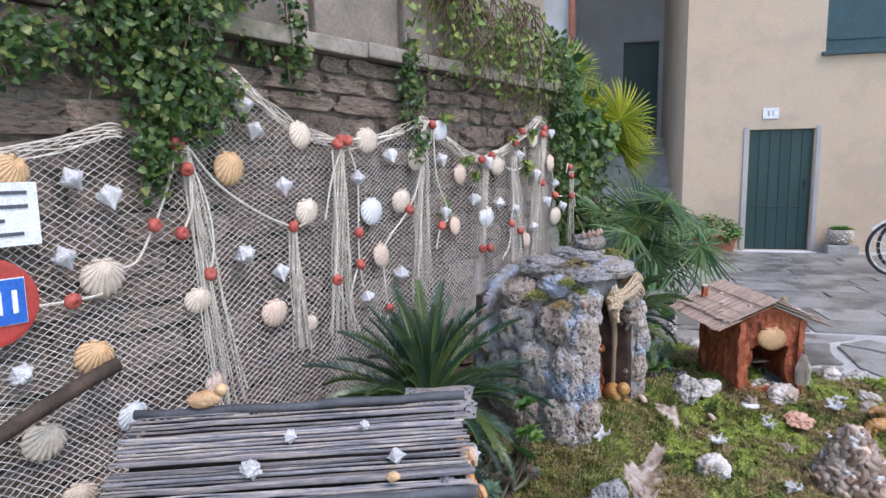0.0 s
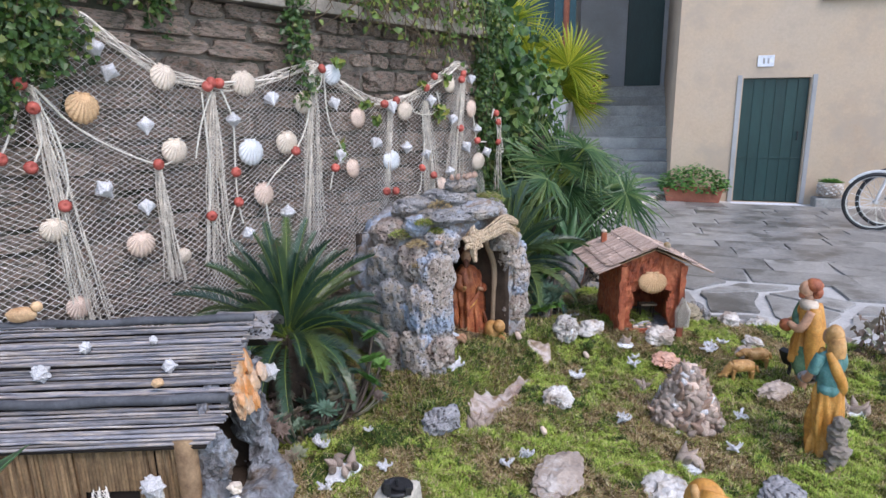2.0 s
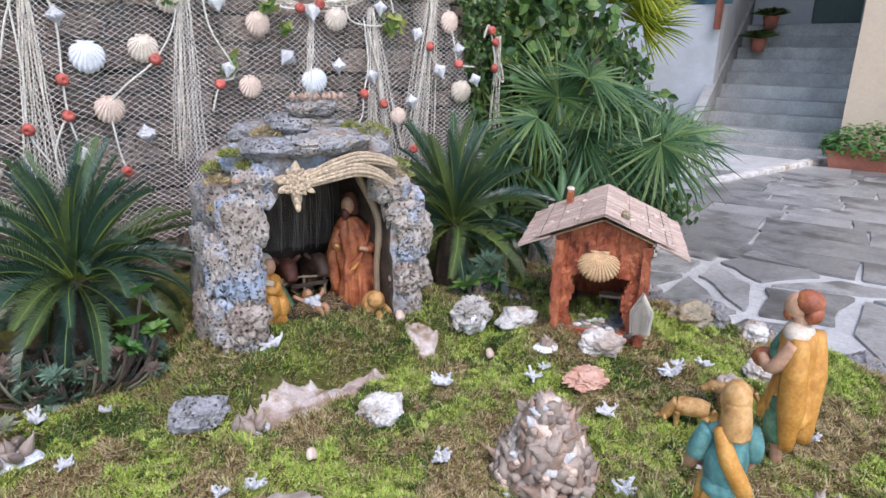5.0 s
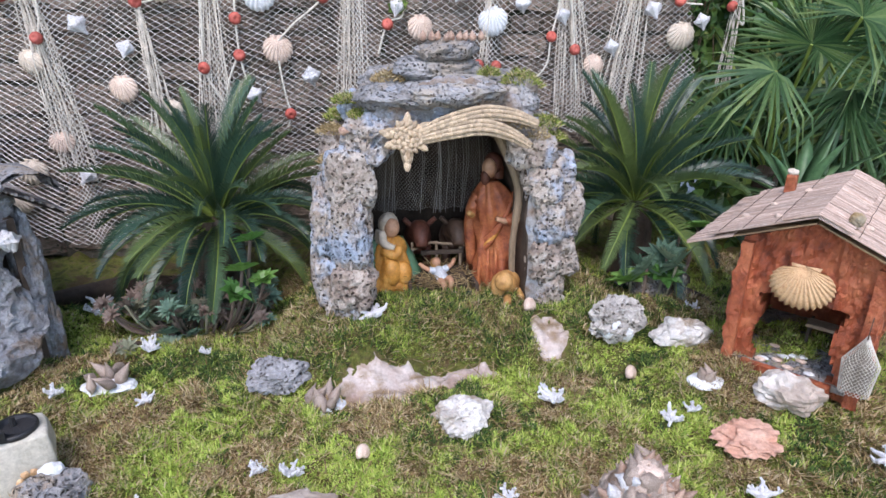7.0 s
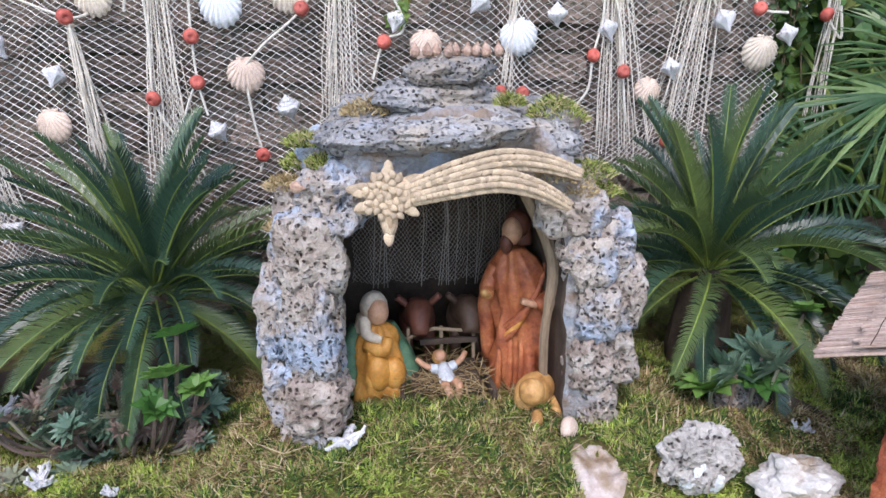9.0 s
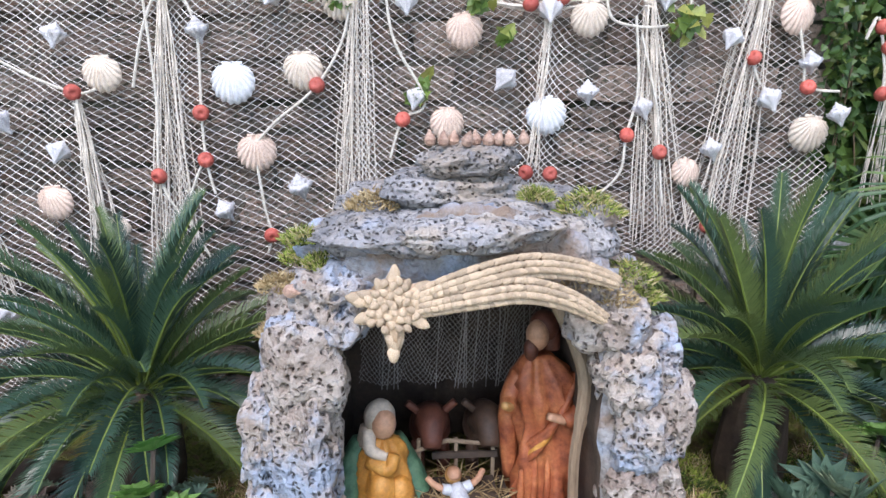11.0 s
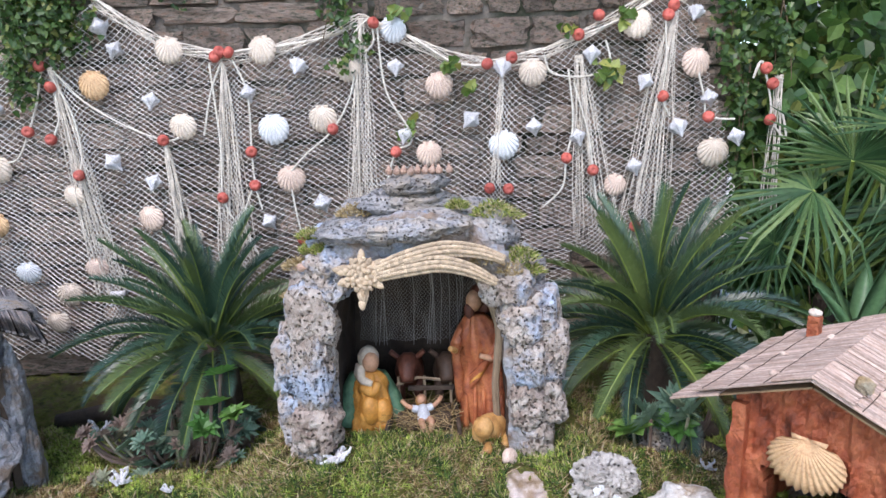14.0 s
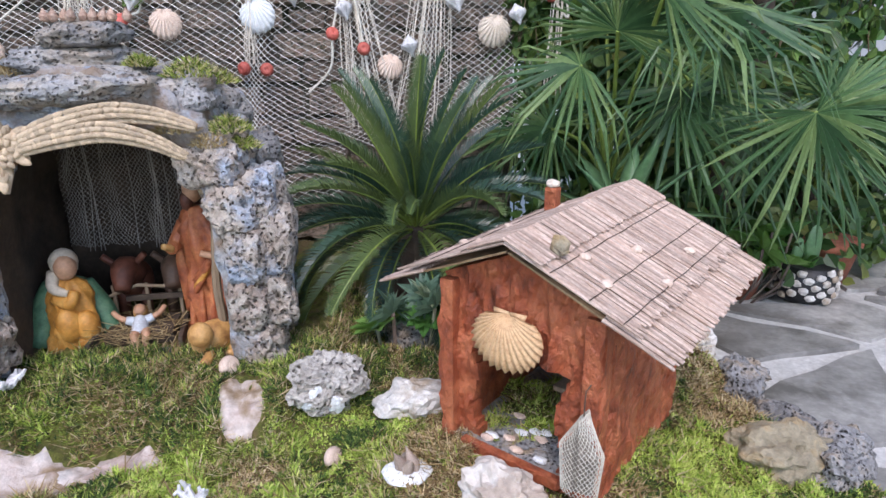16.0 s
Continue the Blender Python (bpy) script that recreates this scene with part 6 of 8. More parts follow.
figure("figurine", "kneeling plaster figurine with cream veil and orange dress", pose(2.345, 1.30, 0.44, 0, 0, 20), [
    ("robe", [(0.02, 0), (0.07, 0.0), (0.066, 0.05), (0.054, 0.11), (0.044, 0.16), (0.02, 0.185)], 0.26, (0.005, -0.012), "paint_orange"),
    ("ball", (0.0, 0.03, 0.09), (0.078, 0.04, 0.09), "paint_green"), ("ball", (-0.012, -0.045, 0.07), (0.034, 0.03, 0.05), "paint_orange"), ("ball", (0.028, -0.05, 0.06), (0.03, 0.028, 0.045), "paint_orange"),
    ("limb", [(-0.025, -0.005, 0.2), (-0.03, -0.03, 0.17), (0.0, -0.045, 0.155)], [0.016, 0.014, 0.01], "paint_cream"),
    ("limb", [(-0.035, 0.02, 0.17), (-0.06, 0.02, 0.1), (-0.085, 0.0, 0.01)], [0.02, 0.035, 0.035], "paint_green"), ("limb", [(0.04, 0.02, 0.16), (0.065, 0.01, 0.08), (0.085, -0.02, 0.01)], [0.02, 0.035, 0.035], "paint_green"),
    ("limb", [(-0.03, -0.02, 0.14), (0.0, -0.055, 0.13), (0.015, -0.05, 0.16)], [0.018, 0.016, 0.012], "paint_orange"),
    ("ball", (0.004, -0.015, 0.215), (0.027, 0.028, 0.034), "paint_skin"), ("ball", (0.002, 0.004, 0.222), (0.034, 0.032, 0.04), "paint_cream"), ("limb", [(-0.02, 0.01, 0.2), (-0.03, 0.01, 0.16)], 0.02, "paint_cream")])
figure("figurine", "small plaster infant figurine in a pale shirt lying on straw", pose(2.515, 1.255, 0.482, -64, 0, 10) @ Matrix.Scale(0.74, 4), [
    ("limb", [(0, 0, -0.03), (0, 0, 0.0), (0, 0, 0.05)], [0.034, 0.03, 0.022], "paint_shirt"), ("ball", (0, 0.004, 0.088), (0.026, 0.025, 0.028), "paint_hair"), ("ball", (0, -0.012, 0.084), (0.021, 0.018, 0.022), "paint_skin"),
    *[("limb", [(k * 0.022, 0, 0.04), (k * 0.045, -0.006, 0.045)], [0.018, 0.015], "paint_shirt") for k in (-1, 1)],
    *[("limb", [(k * 0.044, -0.006, 0.045), (k * 0.066, -0.014, 0.055), (k * 0.086, -0.022, 0.078)], [0.011, 0.010, 0.009], "paint_skin") for k in (-1, 1)],
    ("limb", [(-0.014, 0, -0.02), (-0.016, -0.03, -0.055), (-0.006, -0.01, -0.095)], [0.016, 0.014, 0.009], "paint_skin"), ("limb", [(0.014, 0, -0.02), (0.024, -0.035, -0.05), (0.016, -0.01, -0.09)], [0.016, 0.014, 0.009], "paint_skin")])
for x, paint, words in ((2.46, "paint_ox", "red-brown ox figurine in the grotto's shade"), (2.59, "paint_brown", "dark grey donkey figurine in the grotto's shade")):
    figure("animal_figurine", words, pose(x, 1.43, 0.43), [
        ("ball", (0, 0.03, 0.12), (0.05, 0.06, 0.06), paint), ("limb", [(0, 0, 0.15), (0, -0.05, 0.175), (0.0, -0.09, 0.13)], [0.045, 0.036, 0.02], paint),
        ("limb", [(-0.03, -0.03, 0.19), (-0.055, -0.035, 0.215)], 0.009, paint), ("limb", [(0.03, -0.03, 0.19), (0.055, -0.035, 0.215)], 0.009, paint), ("limb", [(-0.03, 0, 0.1), (-0.03, 0, 0.0)], 0.016, paint), ("limb", [(0.03, 0, 0.1), (0.03, 0, 0.0)], 0.016, paint)])
figure("lamb_figurine", "yellowish curled lamb figurine lying before the grotto", pose(2.715, 1.17, 0.435, 0, 0, 40) @ Matrix.Scale(1.15, 4), [
    ("ball", (0, 0, 0.04), (0.055, 0.035, 0.04), "paint_hair"), ("ball", (-0.045, -0.025, 0.07), (0.026, 0.026, 0.028), "paint_hair"), ("limb", [(-0.03, -0.03, 0.02), (-0.06, -0.05, 0.012)], 0.012, "paint_hair"), ("limb", [(0.03, -0.03, 0.02), (0.0, -0.055, 0.012)], 0.012, "paint_hair")])
manger = empty("manger", pose(2.515, 1.29, 0.43), "small wooden manger filled with straw", "manger")
part("box", box((0.17, 0.12, 0.035), pose(0, 0, 0.035), 0.005), M["dark_wood"], manger)
part("log", tube([(-0.1, -0.1, 0.015), (0.09, -0.11, 0.018)], 0.011, 8), M["bamboo_black"], manger, "dark log in front")
for x in (-0.085, 0.0, 0.085):
    part("stake", box((0.009, 0.009, 0.13), pose(x, 0.075, 0.075), 0.002), M["wood"], manger)
part("rail", tube([(-0.11, 0.07, 0.105), (-0.02, 0.068, 0.138), (0.11, 0.07, 0.12)], 0.005, 6), M["wood"], manger)
part("rail", box((0.15, 0.009, 0.016), pose(0.02, 0.07, 0.10), 0.002), M["dark_wood"], manger)
for s in (-1, 1):
    part("side_board", box((0.012, 0.16, 0.03), pose(s * 0.105, -0.02, 0.035, 0, 0, s * 4), 0.003), M["dark_wood"], manger)


def straw(name, label, spots, count, length, seed, parent=None, kind="stuff"):
    r = random.Random(seed)
    verts, faces = [], []
    for cx, cy, cz, rad in spots:
        for _ in range(count):
            a, q = r.uniform(0, 6.283), rad * math.sqrt(r.random())
            p = Vector((cx + q * math.cos(a), cy + q * math.sin(a), cz + r.uniform(0, 0.02)))
            d = rand_dir(r, -0.1, 0.35) * length * r.uniform(0.4, 1.1)
            s = Vector((-d.y, d.x, 0)).normalized() * 0.0014
            b = len(verts)
            verts += [p - s, p + s, p + d + s, p + d - s]
            faces.append((b, b + 1, b + 2, b + 3))
    return tagged(from_lists(name, verts, faces, M["straw"], parent), label, "straw", kind=kind)


straw("straw", "loose dry straw on the grotto floor", [(2.515, 1.28, 0.47, 0.10), (2.35, 1.2, 0.425, 0.12), (2.68, 1.2, 0.43, 0.12), (2.5, 1.15, 0.425, 0.12), (2.78, 1.35, 0.44, 0.06)], 260, 0.07, 91)

figure("shepherdess_figurine", "plaster shepherdess figurine in teal blouse with ochre headscarf and skirt", pose(2.775, -0.25, 0.285, 0, 0, 140) @ Matrix.Diagonal((0.92, 0.92, 1.04, 1)), [
    ("robe", [(0.01, 0), (0.054, 0.0), (0.048, 0.08), (0.046, 0.17), (0.042, 0.25), (0.034, 0.29)], 0.4, (0.0, 0.0), "paint_orange"),
    ("limb", [(0, 0, 0.25), (0, 0.004, 0.33), (0, 0.0, 0.40)], [0.041, 0.046, 0.028], "paint_teal"), ("ball", (0, 0.0, 0.383), (0.05, 0.031, 0.024), "paint_teal"),
    ("ball", (0, 0.012, 0.27), (0.047, 0.036, 0.03), "paint_teal"),
    *[("limb", [(k * 0.043, 0, 0.388), (k * 0.056, -0.004, 0.355), (k * 0.06, -0.014, 0.325)], [0.02, 0.022, 0.021], "paint_teal") for k in (-1, 1)],
    *[("limb", [(k * 0.06, -0.012, 0.335), (k * 0.06, -0.038, 0.29), (k * 0.024, -0.094, 0.272)], [0.014, 0.014, 0.01], "paint_skin") for k in (-1, 1)],
    ("ball", (0, -0.1, 0.268), (0.042, 0.034, 0.022), "slate_rock"), ("limb", [(0, 0, 0.39), (0, -0.003, 0.425)], 0.016, "paint_skin"),
    ("ball", (0, -0.016, 0.448), (0.024, 0.026, 0.033), "paint_skin"), ("ball", (0, 0.006, 0.456), (0.031, 0.034, 0.04), "paint_hair"),
    ("limb", [(0, 0.016, 0.45), (0, 0.024, 0.42), (0, 0.022, 0.392)], [0.028, 0.032, 0.034], "paint_hair"),
    ("limb", [(0.03, 0.022, 0.405), (0.012, 0.044, 0.35), (-0.025, 0.044, 0.29), (-0.046, 0.02, 0.25)], [0.014, 0.02, 0.02, 0.016], "paint_orange"),
    ("limb", [(0.03, -0.01, 0.405), (0.01, -0.036, 0.35), (-0.03, -0.036, 0.28), (-0.046, 0.0, 0.25)], [0.012, 0.016, 0.016, 0.014], "paint_orange"),
    *[("limb", [(-0.046 + 0.012 * k, 0.018 + 0.008 * k, 0.27), (-0.05 + 0.016 * k, 0.03 + 0.006 * k, 0.15), (-0.05 + 0.018 * k, 0.03 + 0.006 * k, 0.01)], [0.012, 0.017, 0.02], "paint_orange") for k in range(3)],
    ("limb", [(0.0, -0.03, 0.012), (0, -0.085, 0.012)], [0.02, 0.014], "paint_skin")])
bm = bmesh.new()
for k in range(6):
    layer = rock((0.10 - 0.009 * k, 0.085 - 0.007 * k, 0.05), 33 + k, 3, 0.3, 0.3)
    bmesh.ops.translate(layer, verts=layer.verts, vec=(0.008 * math.sin(2.3 * k), 0.008 * math.cos(1.7 * k), 0.02 + 0.034 * k))
    me = bpy.data.meshes.new("layer")
    layer.to_mesh(me)
    layer.free()
    bm.from_mesh(me)
thing("model_rock", bm, M["stone_block"], "stacked plaster stones beside the shepherdess figurine", "rock", m=pose(2.715, -0.31, 0.28))
figure("shepherd_figurine", "plaster shepherd figurine in an orange cloak and green breeches", pose(3.35, -0.085, 0.29, 0, 0, 200) @ Matrix.Scale(1.06, 4), [
    *[("limb", [(k * 0.03, 0, 0.21), (k * 0.036, -0.012, 0.14), (k * 0.036, -0.004, 0.09)], [0.038, 0.034, 0.026], "paint_green") for k in (-1, 1)],
    *[("limb", [(k * 0.036, -0.004, 0.1), (k * 0.036, 0.004, 0.0)], [0.017, 0.013], "paint_skin") for k in (-1, 1)],
    ("robe", [(0.01, 0.14), (0.066, 0.14), (0.062, 0.2), (0.05, 0.26), (0.055, 0.33), (0.045, 0.38), (0.02, 0.40)], 0.15, (0, 0), "paint_orange"),
    ("ball", (0, -0.005, 0.385), (0.06, 0.036, 0.028), "paint_cream"), ("limb", [(-0.05, -0.02, 0.38), (0.0, -0.045, 0.33), (0.04, -0.03, 0.28)], [0.015, 0.018, 0.015], "paint_green"),
    ("limb", [(0.055, 0.01, 0.385), (0.068, 0.01, 0.3), (0.06, 0.015, 0.2), (0.05, 0.02, 0.08)], [0.02, 0.03, 0.034, 0.016], "paint_orange"),
    ("limb", [(-0.03, 0.03, 0.385), (-0.02, 0.04, 0.27), (0.0, 0.045, 0.09)], [0.022, 0.036, 0.026], "paint_orange"),
    ("limb", [(-0.058, 0, 0.375), (-0.075, -0.02, 0.31), (-0.045, -0.07, 0.29)], [0.024, 0.02, 0.012], "paint_orange"), ("limb", [(0.06, 0, 0.37), (0.07, -0.04, 0.3), (0.03, -0.075, 0.31)], [0.022, 0.018, 0.012], "paint_skin"),
    ("ball", (-0.02, -0.075, 0.285), (0.032, 0.028, 0.028), "paint_red"), ("limb", [(0, 0, 0.39), (0, -0.008, 0.43)], 0.018, "paint_skin"),
    ("ball", (0.0, -0.018, 0.452), (0.026, 0.03, 0.035), "paint_skin"), ("ball", (0.0, 0.006, 0.468), (0.034, 0.034, 0.032), "paint_red"), ("ball", (0.0, 0.02, 0.44), (0.03, 0.022, 0.028), "paint_red"), ("ball", (0, -0.034, 0.428), (0.016, 0.014, 0.018), "paint_red")])
for x, y, turn, drop in ((3.27, 0.145, -60, 0.05), (3.47, 0.13, -48, 0.0)):
    figure("sheep_figurine", "ochre plaster sheep figurine standing on the moss", pose(x, y, 0.30, 0, 0, turn) @ Matrix.Scale(0.74, 4), [
        ("limb", [(0.065, 0, 0.105), (0.03, 0, 0.108), (-0.03, 0, 0.102), (-0.06, 0, 0.104)], [0.03, 0.04, 0.041, 0.034], "paint_hair"),
        ("limb", [(-0.05, 0, 0.11), (-0.085, 0, 0.12 - drop), (-0.105, 0, 0.11 - drop * 1.4)], [0.032, 0.025, 0.022], "paint_hair"), ("limb", [(-0.1, 0, 0.112 - drop * 1.4), (-0.135, 0, 0.098 - drop * 1.5)], [0.023, 0.013], "paint_hair"),
        ("limb", [(-0.1, -0.02, 0.12 - drop * 1.4), (-0.095, -0.036, 0.11 - drop * 1.4)], 0.007, "paint_hair"), ("limb", [(-0.1, 0.02, 0.12 - drop * 1.4), (-0.095, 0.036, 0.11 - drop * 1.4)], 0.007, "paint_hair"), ("limb", [(0.08, 0, 0.11), (0.1, 0, 0.07)], [0.012, 0.007], "paint_hair"),
        *[("limb", [(u, w, 0.085), (u * 1.05, w, 0.045), (u, w, 0.0)], [0.018, 0.011, 0.009], "paint_hair") for u in (-0.05, 0.055) for w in (-0.02, 0.02)]])
figure("hooded_figurine", "standing plaster figurine in an ochre hooded mantle", pose(1.58, -0.19, 0.29, 0, 0, 160), [
    ("robe", [(0.02, 0), (0.1, 0.0), (0.09, 0.12), (0.075, 0.25), (0.07, 0.34), (0.03, 0.385)], 0.2, (-0.01, 0), "paint_orange"), ("ball", (-0.03, 0.01, 0.34), (0.075, 0.055, 0.05), "paint_orange"),
    ("ball", (-0.005, -0.005, 0.415), (0.042, 0.045, 0.05), "paint_orange"), ("limb", [(0.0, 0.02, 0.45), (0.015, 0.03, 0.42), (0.0, 0.04, 0.37)], [0.03, 0.034, 0.04], "paint_orange"), ("limb", [(0.02, -0.02, 0.455), (0.034, 0.01, 0.425), (0.04, 0.03, 0.38)], [0.008, 0.014, 0.012], "paint_hair"),
    ("limb", [(0.06, 0, 0.34), (0.08, -0.06, 0.27), (0.03, -0.1, 0.3)], [0.025, 0.022, 0.014], "paint_hair")])

# ---- stones, corals and shells on the moss ----
M.update({
    "white_stone": surface("whitish_stone", [(0.3, (0.42, 0.39, 0.36)), (0.6, (0.66, 0.63, 0.6)), (0.8, (0.76, 0.74, 0.72))], 10, 70, 0.85, 0.7, depth=0.008, stain=(0.36, 0.29, 0.22), stain_scale=7, vary=0.08),
    "pale_tufa": surface("pale_pitted_stone", [(0.3, (0.36, 0.32, 0.28)), (0.6, (0.6, 0.56, 0.52)), (0.8, (0.72, 0.69, 0.66))], 16, 90, 0.9, 1.0, depth=0.01, pits=70),
    "buff_stone": surface("buff_stone", [(0.3, (0.3, 0.235, 0.19)), (0.7, (0.5, 0.42, 0.36))], 8, 60, 0.9, 0.6, stain=(0.66, 0.62, 0.58), stain_scale=6, vary=0.1),
    "coral": surface("white_coral", [(0.3, (0.55, 0.54, 0.55)), (0.7, (0.8, 0.8, 0.82))], 30, 150, 0.8, 0.5, vary=0.1),
    "coral_grey": surface("grey_coral", [(0.3, (0.2, 0.2, 0.21)), (0.7, (0.42, 0.41, 0.42))], 25, 120, 0.9, 0.9, pits=60),
    "pink_coral": surface("salmon_shell", [(0.3, (0.5, 0.25, 0.17)), (0.7, (0.68, 0.45, 0.35))], 14, 100, 0.75, 0.6),
    "pebble_shell": surface("small_shells", [(0.3, (0.25, 0.18, 0.14)), (0.7, (0.47, 0.385, 0.325))], 30, 150, 0.6, 0.4, vary=0.3),
    "wet_slab": surface("wet_pink_stone", [(0.25, (0.3, 0.2, 0.16)), (0.42, (0.46, 0.37, 0.33)), (0.6, (0.56, 0.49, 0.45)), (0.78, (0.4, 0.39, 0.385))], 12, 70, 0.38, 0.5, depth=0.006, stain=(0.26, 0.18, 0.11), stain_scale=8),
    "plaster": surface("old_plaster", [(0.3, (0.44, 0.41, 0.34)), (0.7, (0.62, 0.58, 0.5))], 9, 70, 0.85, 0.4),
    "black_iron": plain("black_iron", (0.03, 0.03, 0.033), 0.5, 0.3),
})


def stone(x, y, size, seed, material, label, turn=0, sink=0.25, level=4, holes=0.2, name="stone"):
    z = moss_z(x, y) + size[2] * (0.5 - sink)
    return thing(name, rock((size[0] * 0.95, size[1] * 0.95, size[2] * 0.95), seed, level, 0.42, 0.2, holes), M[material], label, "stone", m=pose(x, y, z, 0, 0, turn))


stone(2.995, 0.915, (0.17, 0.13, 0.14), 301, "pale_tufa", "large pitted white stone with pale shells", 20, 0.3, 5, 0.5)
for k, (dx, dz) in enumerate(((-0.05, 0.045), (-0.015, 0.04), (0.02, 0.035), (-0.03, 0.075))):
    thing("bivalve_shell", rock((0.044, 0.016, 0.036), 310 + k, 3, 0.45), M["scallop_white"], "white bivalve shell lodged in the pitted stone", "shell", m=pose(2.995 + dx * 0.8, 0.868, 0.41 + dz * 0.7, 20, 30 * k, 15 * k))
stone(3.19, 0.87, (0.17, 0.12, 0.11), 302, "white_stone", "smaller whitish stone beside the model house", -10)
stone(3.30, 0.545, (0.16, 0.10, 0.11), 303, "buff_stone", "buff stone with white shell marks before the doorway", -40)
stone(2.475, 0.667, (0.15, 0.12, 0.11), 304, "white_stone", "rounded white stone on the moss", 15, 0.2, 5, 0.5)
stone(1.995, 0.895, (0.17, 0.12, 0.09), 305, "coral_grey", "dark grey pitted coral stone", 0, 0.25, 5, 0.8)
stone(2.02, 0.40, (0.3, 0.16, 0.055), 306, "buff_stone", "flat buff slab with white encrustation", 15, 0.35)
stone(3.18, -0.02, (0.2, 0.11, 0.08), 308, "buff_stone", "flat grey-pink stone near the figurines", -20, 0.3)
stone(2.16, 0.08, (0.2, 0.15, 0.1), 309, "white_stone", "white stone near the front of the bed", 30)
stone(2.40, -0.21, (0.2, 0.13, 0.09), 311, "coral_grey", "pitted grey stone near the front of the bed", 10)
stone(3.55, 0.2, (0.15, 0.1, 0.07), 312, "buff_stone", "pale stone behind the sheep", 10)
stone(3.75, 0.22, (0.12, 0.1, 0.08), 313, "white_stone", "white stone by the bed's edge", 60)
for k, (x, y, a, b, c, mat) in enumerate(((3.93, 0.62, 0.22, 0.15, 0.12, "lichen_rock"), (4.05, 0.60, 0.2, 0.14, 0.12, "slate_rock"), (4.07, 0.95, 0.22, 0.13, 0.12, "slate_rock"), (4.02, 1.12, 0.18, 0.13, 0.12, "white_stone"),
                                          (4.1, 0.8, 0.2, 0.12, 0.11, "slate_rock"), (4.16, 0.45, 0.22, 0.14, 0.13, "slate_rock"), (4.2, 0.28, 0.2, 0.14, 0.12, "white_stone"), (4.26, 0.08, 0.22, 0.15, 0.14, "slate_rock"),
                                          (4.3, -0.12, 0.22, 0.15, 0.14, "buff_stone"), (4.1, 1.3, 0.2, 0.14, 0.12, "slate_rock"), (4.08, 0.42, 0.12, 0.1, 0.1, "buff_stone"), (4.14, 1.02, 0.12, 0.1, 0.08, "slate_rock"))):
    stone(x, y, (a, b, c), 320 + k, mat, "rough edging stone between moss and paving", 30 * k, 0.3)
# the bare wet stones below the grotto
for k, (x, y, a, b) in enumerate(BARE):
    bm = bmesh.new()
    rings = []
    for q in range(13):
        ring = []
        for w in range(56):
            ang = 2 * math.pi * w / 56
            u, v2 = x + 1.25 * a * q / 12 * math.cos(ang), y + 1.25 * b * q / 12 * math.sin(ang)
            ring.append(bm.verts.new((u - x, v2 - y, moss_z(u, v2) * 0.88 + 0.12 * moss_z(x, y) + 0.012 * fbm(Vector((u * 9, v2 * 9, 2.0 + k)), 4) + 0.005 * fbm(Vector((u * 40, v2 * 40, 2.0)), 2) + 0.009 - 0.05 * (q / 12) ** 6)))
        rings.append(ring)
    for low, high in zip(rings, rings[1:]):
        for w in range(56):
            bm.faces.new((low[w], low[(w + 1) % 56], high[(w + 1) % 56], high[w]))
    thing("flat_stone", bm, M["wet_slab"], "wet pinkish flat stone laid bare in the moss", "stone", smooth=True, m=pose(x, y, 0))
stone(3.22, 1.2, (0.2, 0.16, 0.14), 345, "slate_rock", "pitted grey stone under the succulents", 0)
thing("root", tube(spline([(3.28, 1.0, 0.36), (3.38, 1.08, 0.40), (3.3, 1.2, 0.42), (3.42, 1.28, 0.4)]), [0.035, 0.03] + [0.028] * 17, 9), M["dark_wood"], "dark gnarled root beside the stone", "root", smooth=True)
thing("board", box((0.07, 0.22, 0.012), pose(2.96, 1.02, 0.415, 12, 0, 15), 0.003), M["wood"], "weathered board leaning in the moss", "board")
thing("log", tube([(1.15, 1.55, 0.34), (1.4, 1.62, 0.36), (1.62, 1.6, 0.36)], [0.035, 0.04, 0.03], 10), M["dark_wood"], "dark fallen log by the wall", "log", smooth=True)


def coral_bm(seed):
    """A little branching coral about one unit wide."""
    r = random.Random(seed)
    bm = bmesh.new()
    for k in range(7):
        a = 2 * math.pi * k / 7 + r.uniform(-0.4, 0.4)
        d = Vector((math.cos(a), math.sin(a), r.uniform(0.1, 0.7)))
        p1 = d * 0.25 + rand_dir(r) * 0.05
        p2 = p1 + d * 0.22 + rand_dir(r) * 0.09
        add_tube(bm, [Vector((0, 0, 0.0)), p1, p2], [0.12, 0.09, 0.055], 6)
        for _ in range(3):
            q = p1.lerp(p2, r.random())
            add_tube(bm, [q, q + (rand_dir(r) + Vector((0, 0, 0.4))) * 0.16], [0.06, 0.04], 5)
    return bm


CORALS = [(1.60, 1.14, 0.09), (1.775, 1.073, 0.05), (2.05, 0.55, 0.085), (1.972, 0.58, 0.07), (2.52, 0.39, 0.085), (2.73, 0.705, 0.10), (2.86, 0.04, 0.085), (1.70, 0.52, 0.075), (1.42, 0.90, 0.07), (2.593, -0.009, 0.08),
          (2.99, 0.557, 0.08), (3.055, 0.57, 0.06), (3.08, 0.31, 0.08), (3.42, 0.336, 0.10), (3.596, 0.331, 0.075), (3.0, -0.28, 0.08), (1.652, 0.872, 0.065), (2.276, 1.06, 0.105), (1.36, 1.45, 0.12), (3.30, 1.02, 0.06), (3.49, 0.36, 0.06), (3.5, -0.1, 0.08)]
base = None
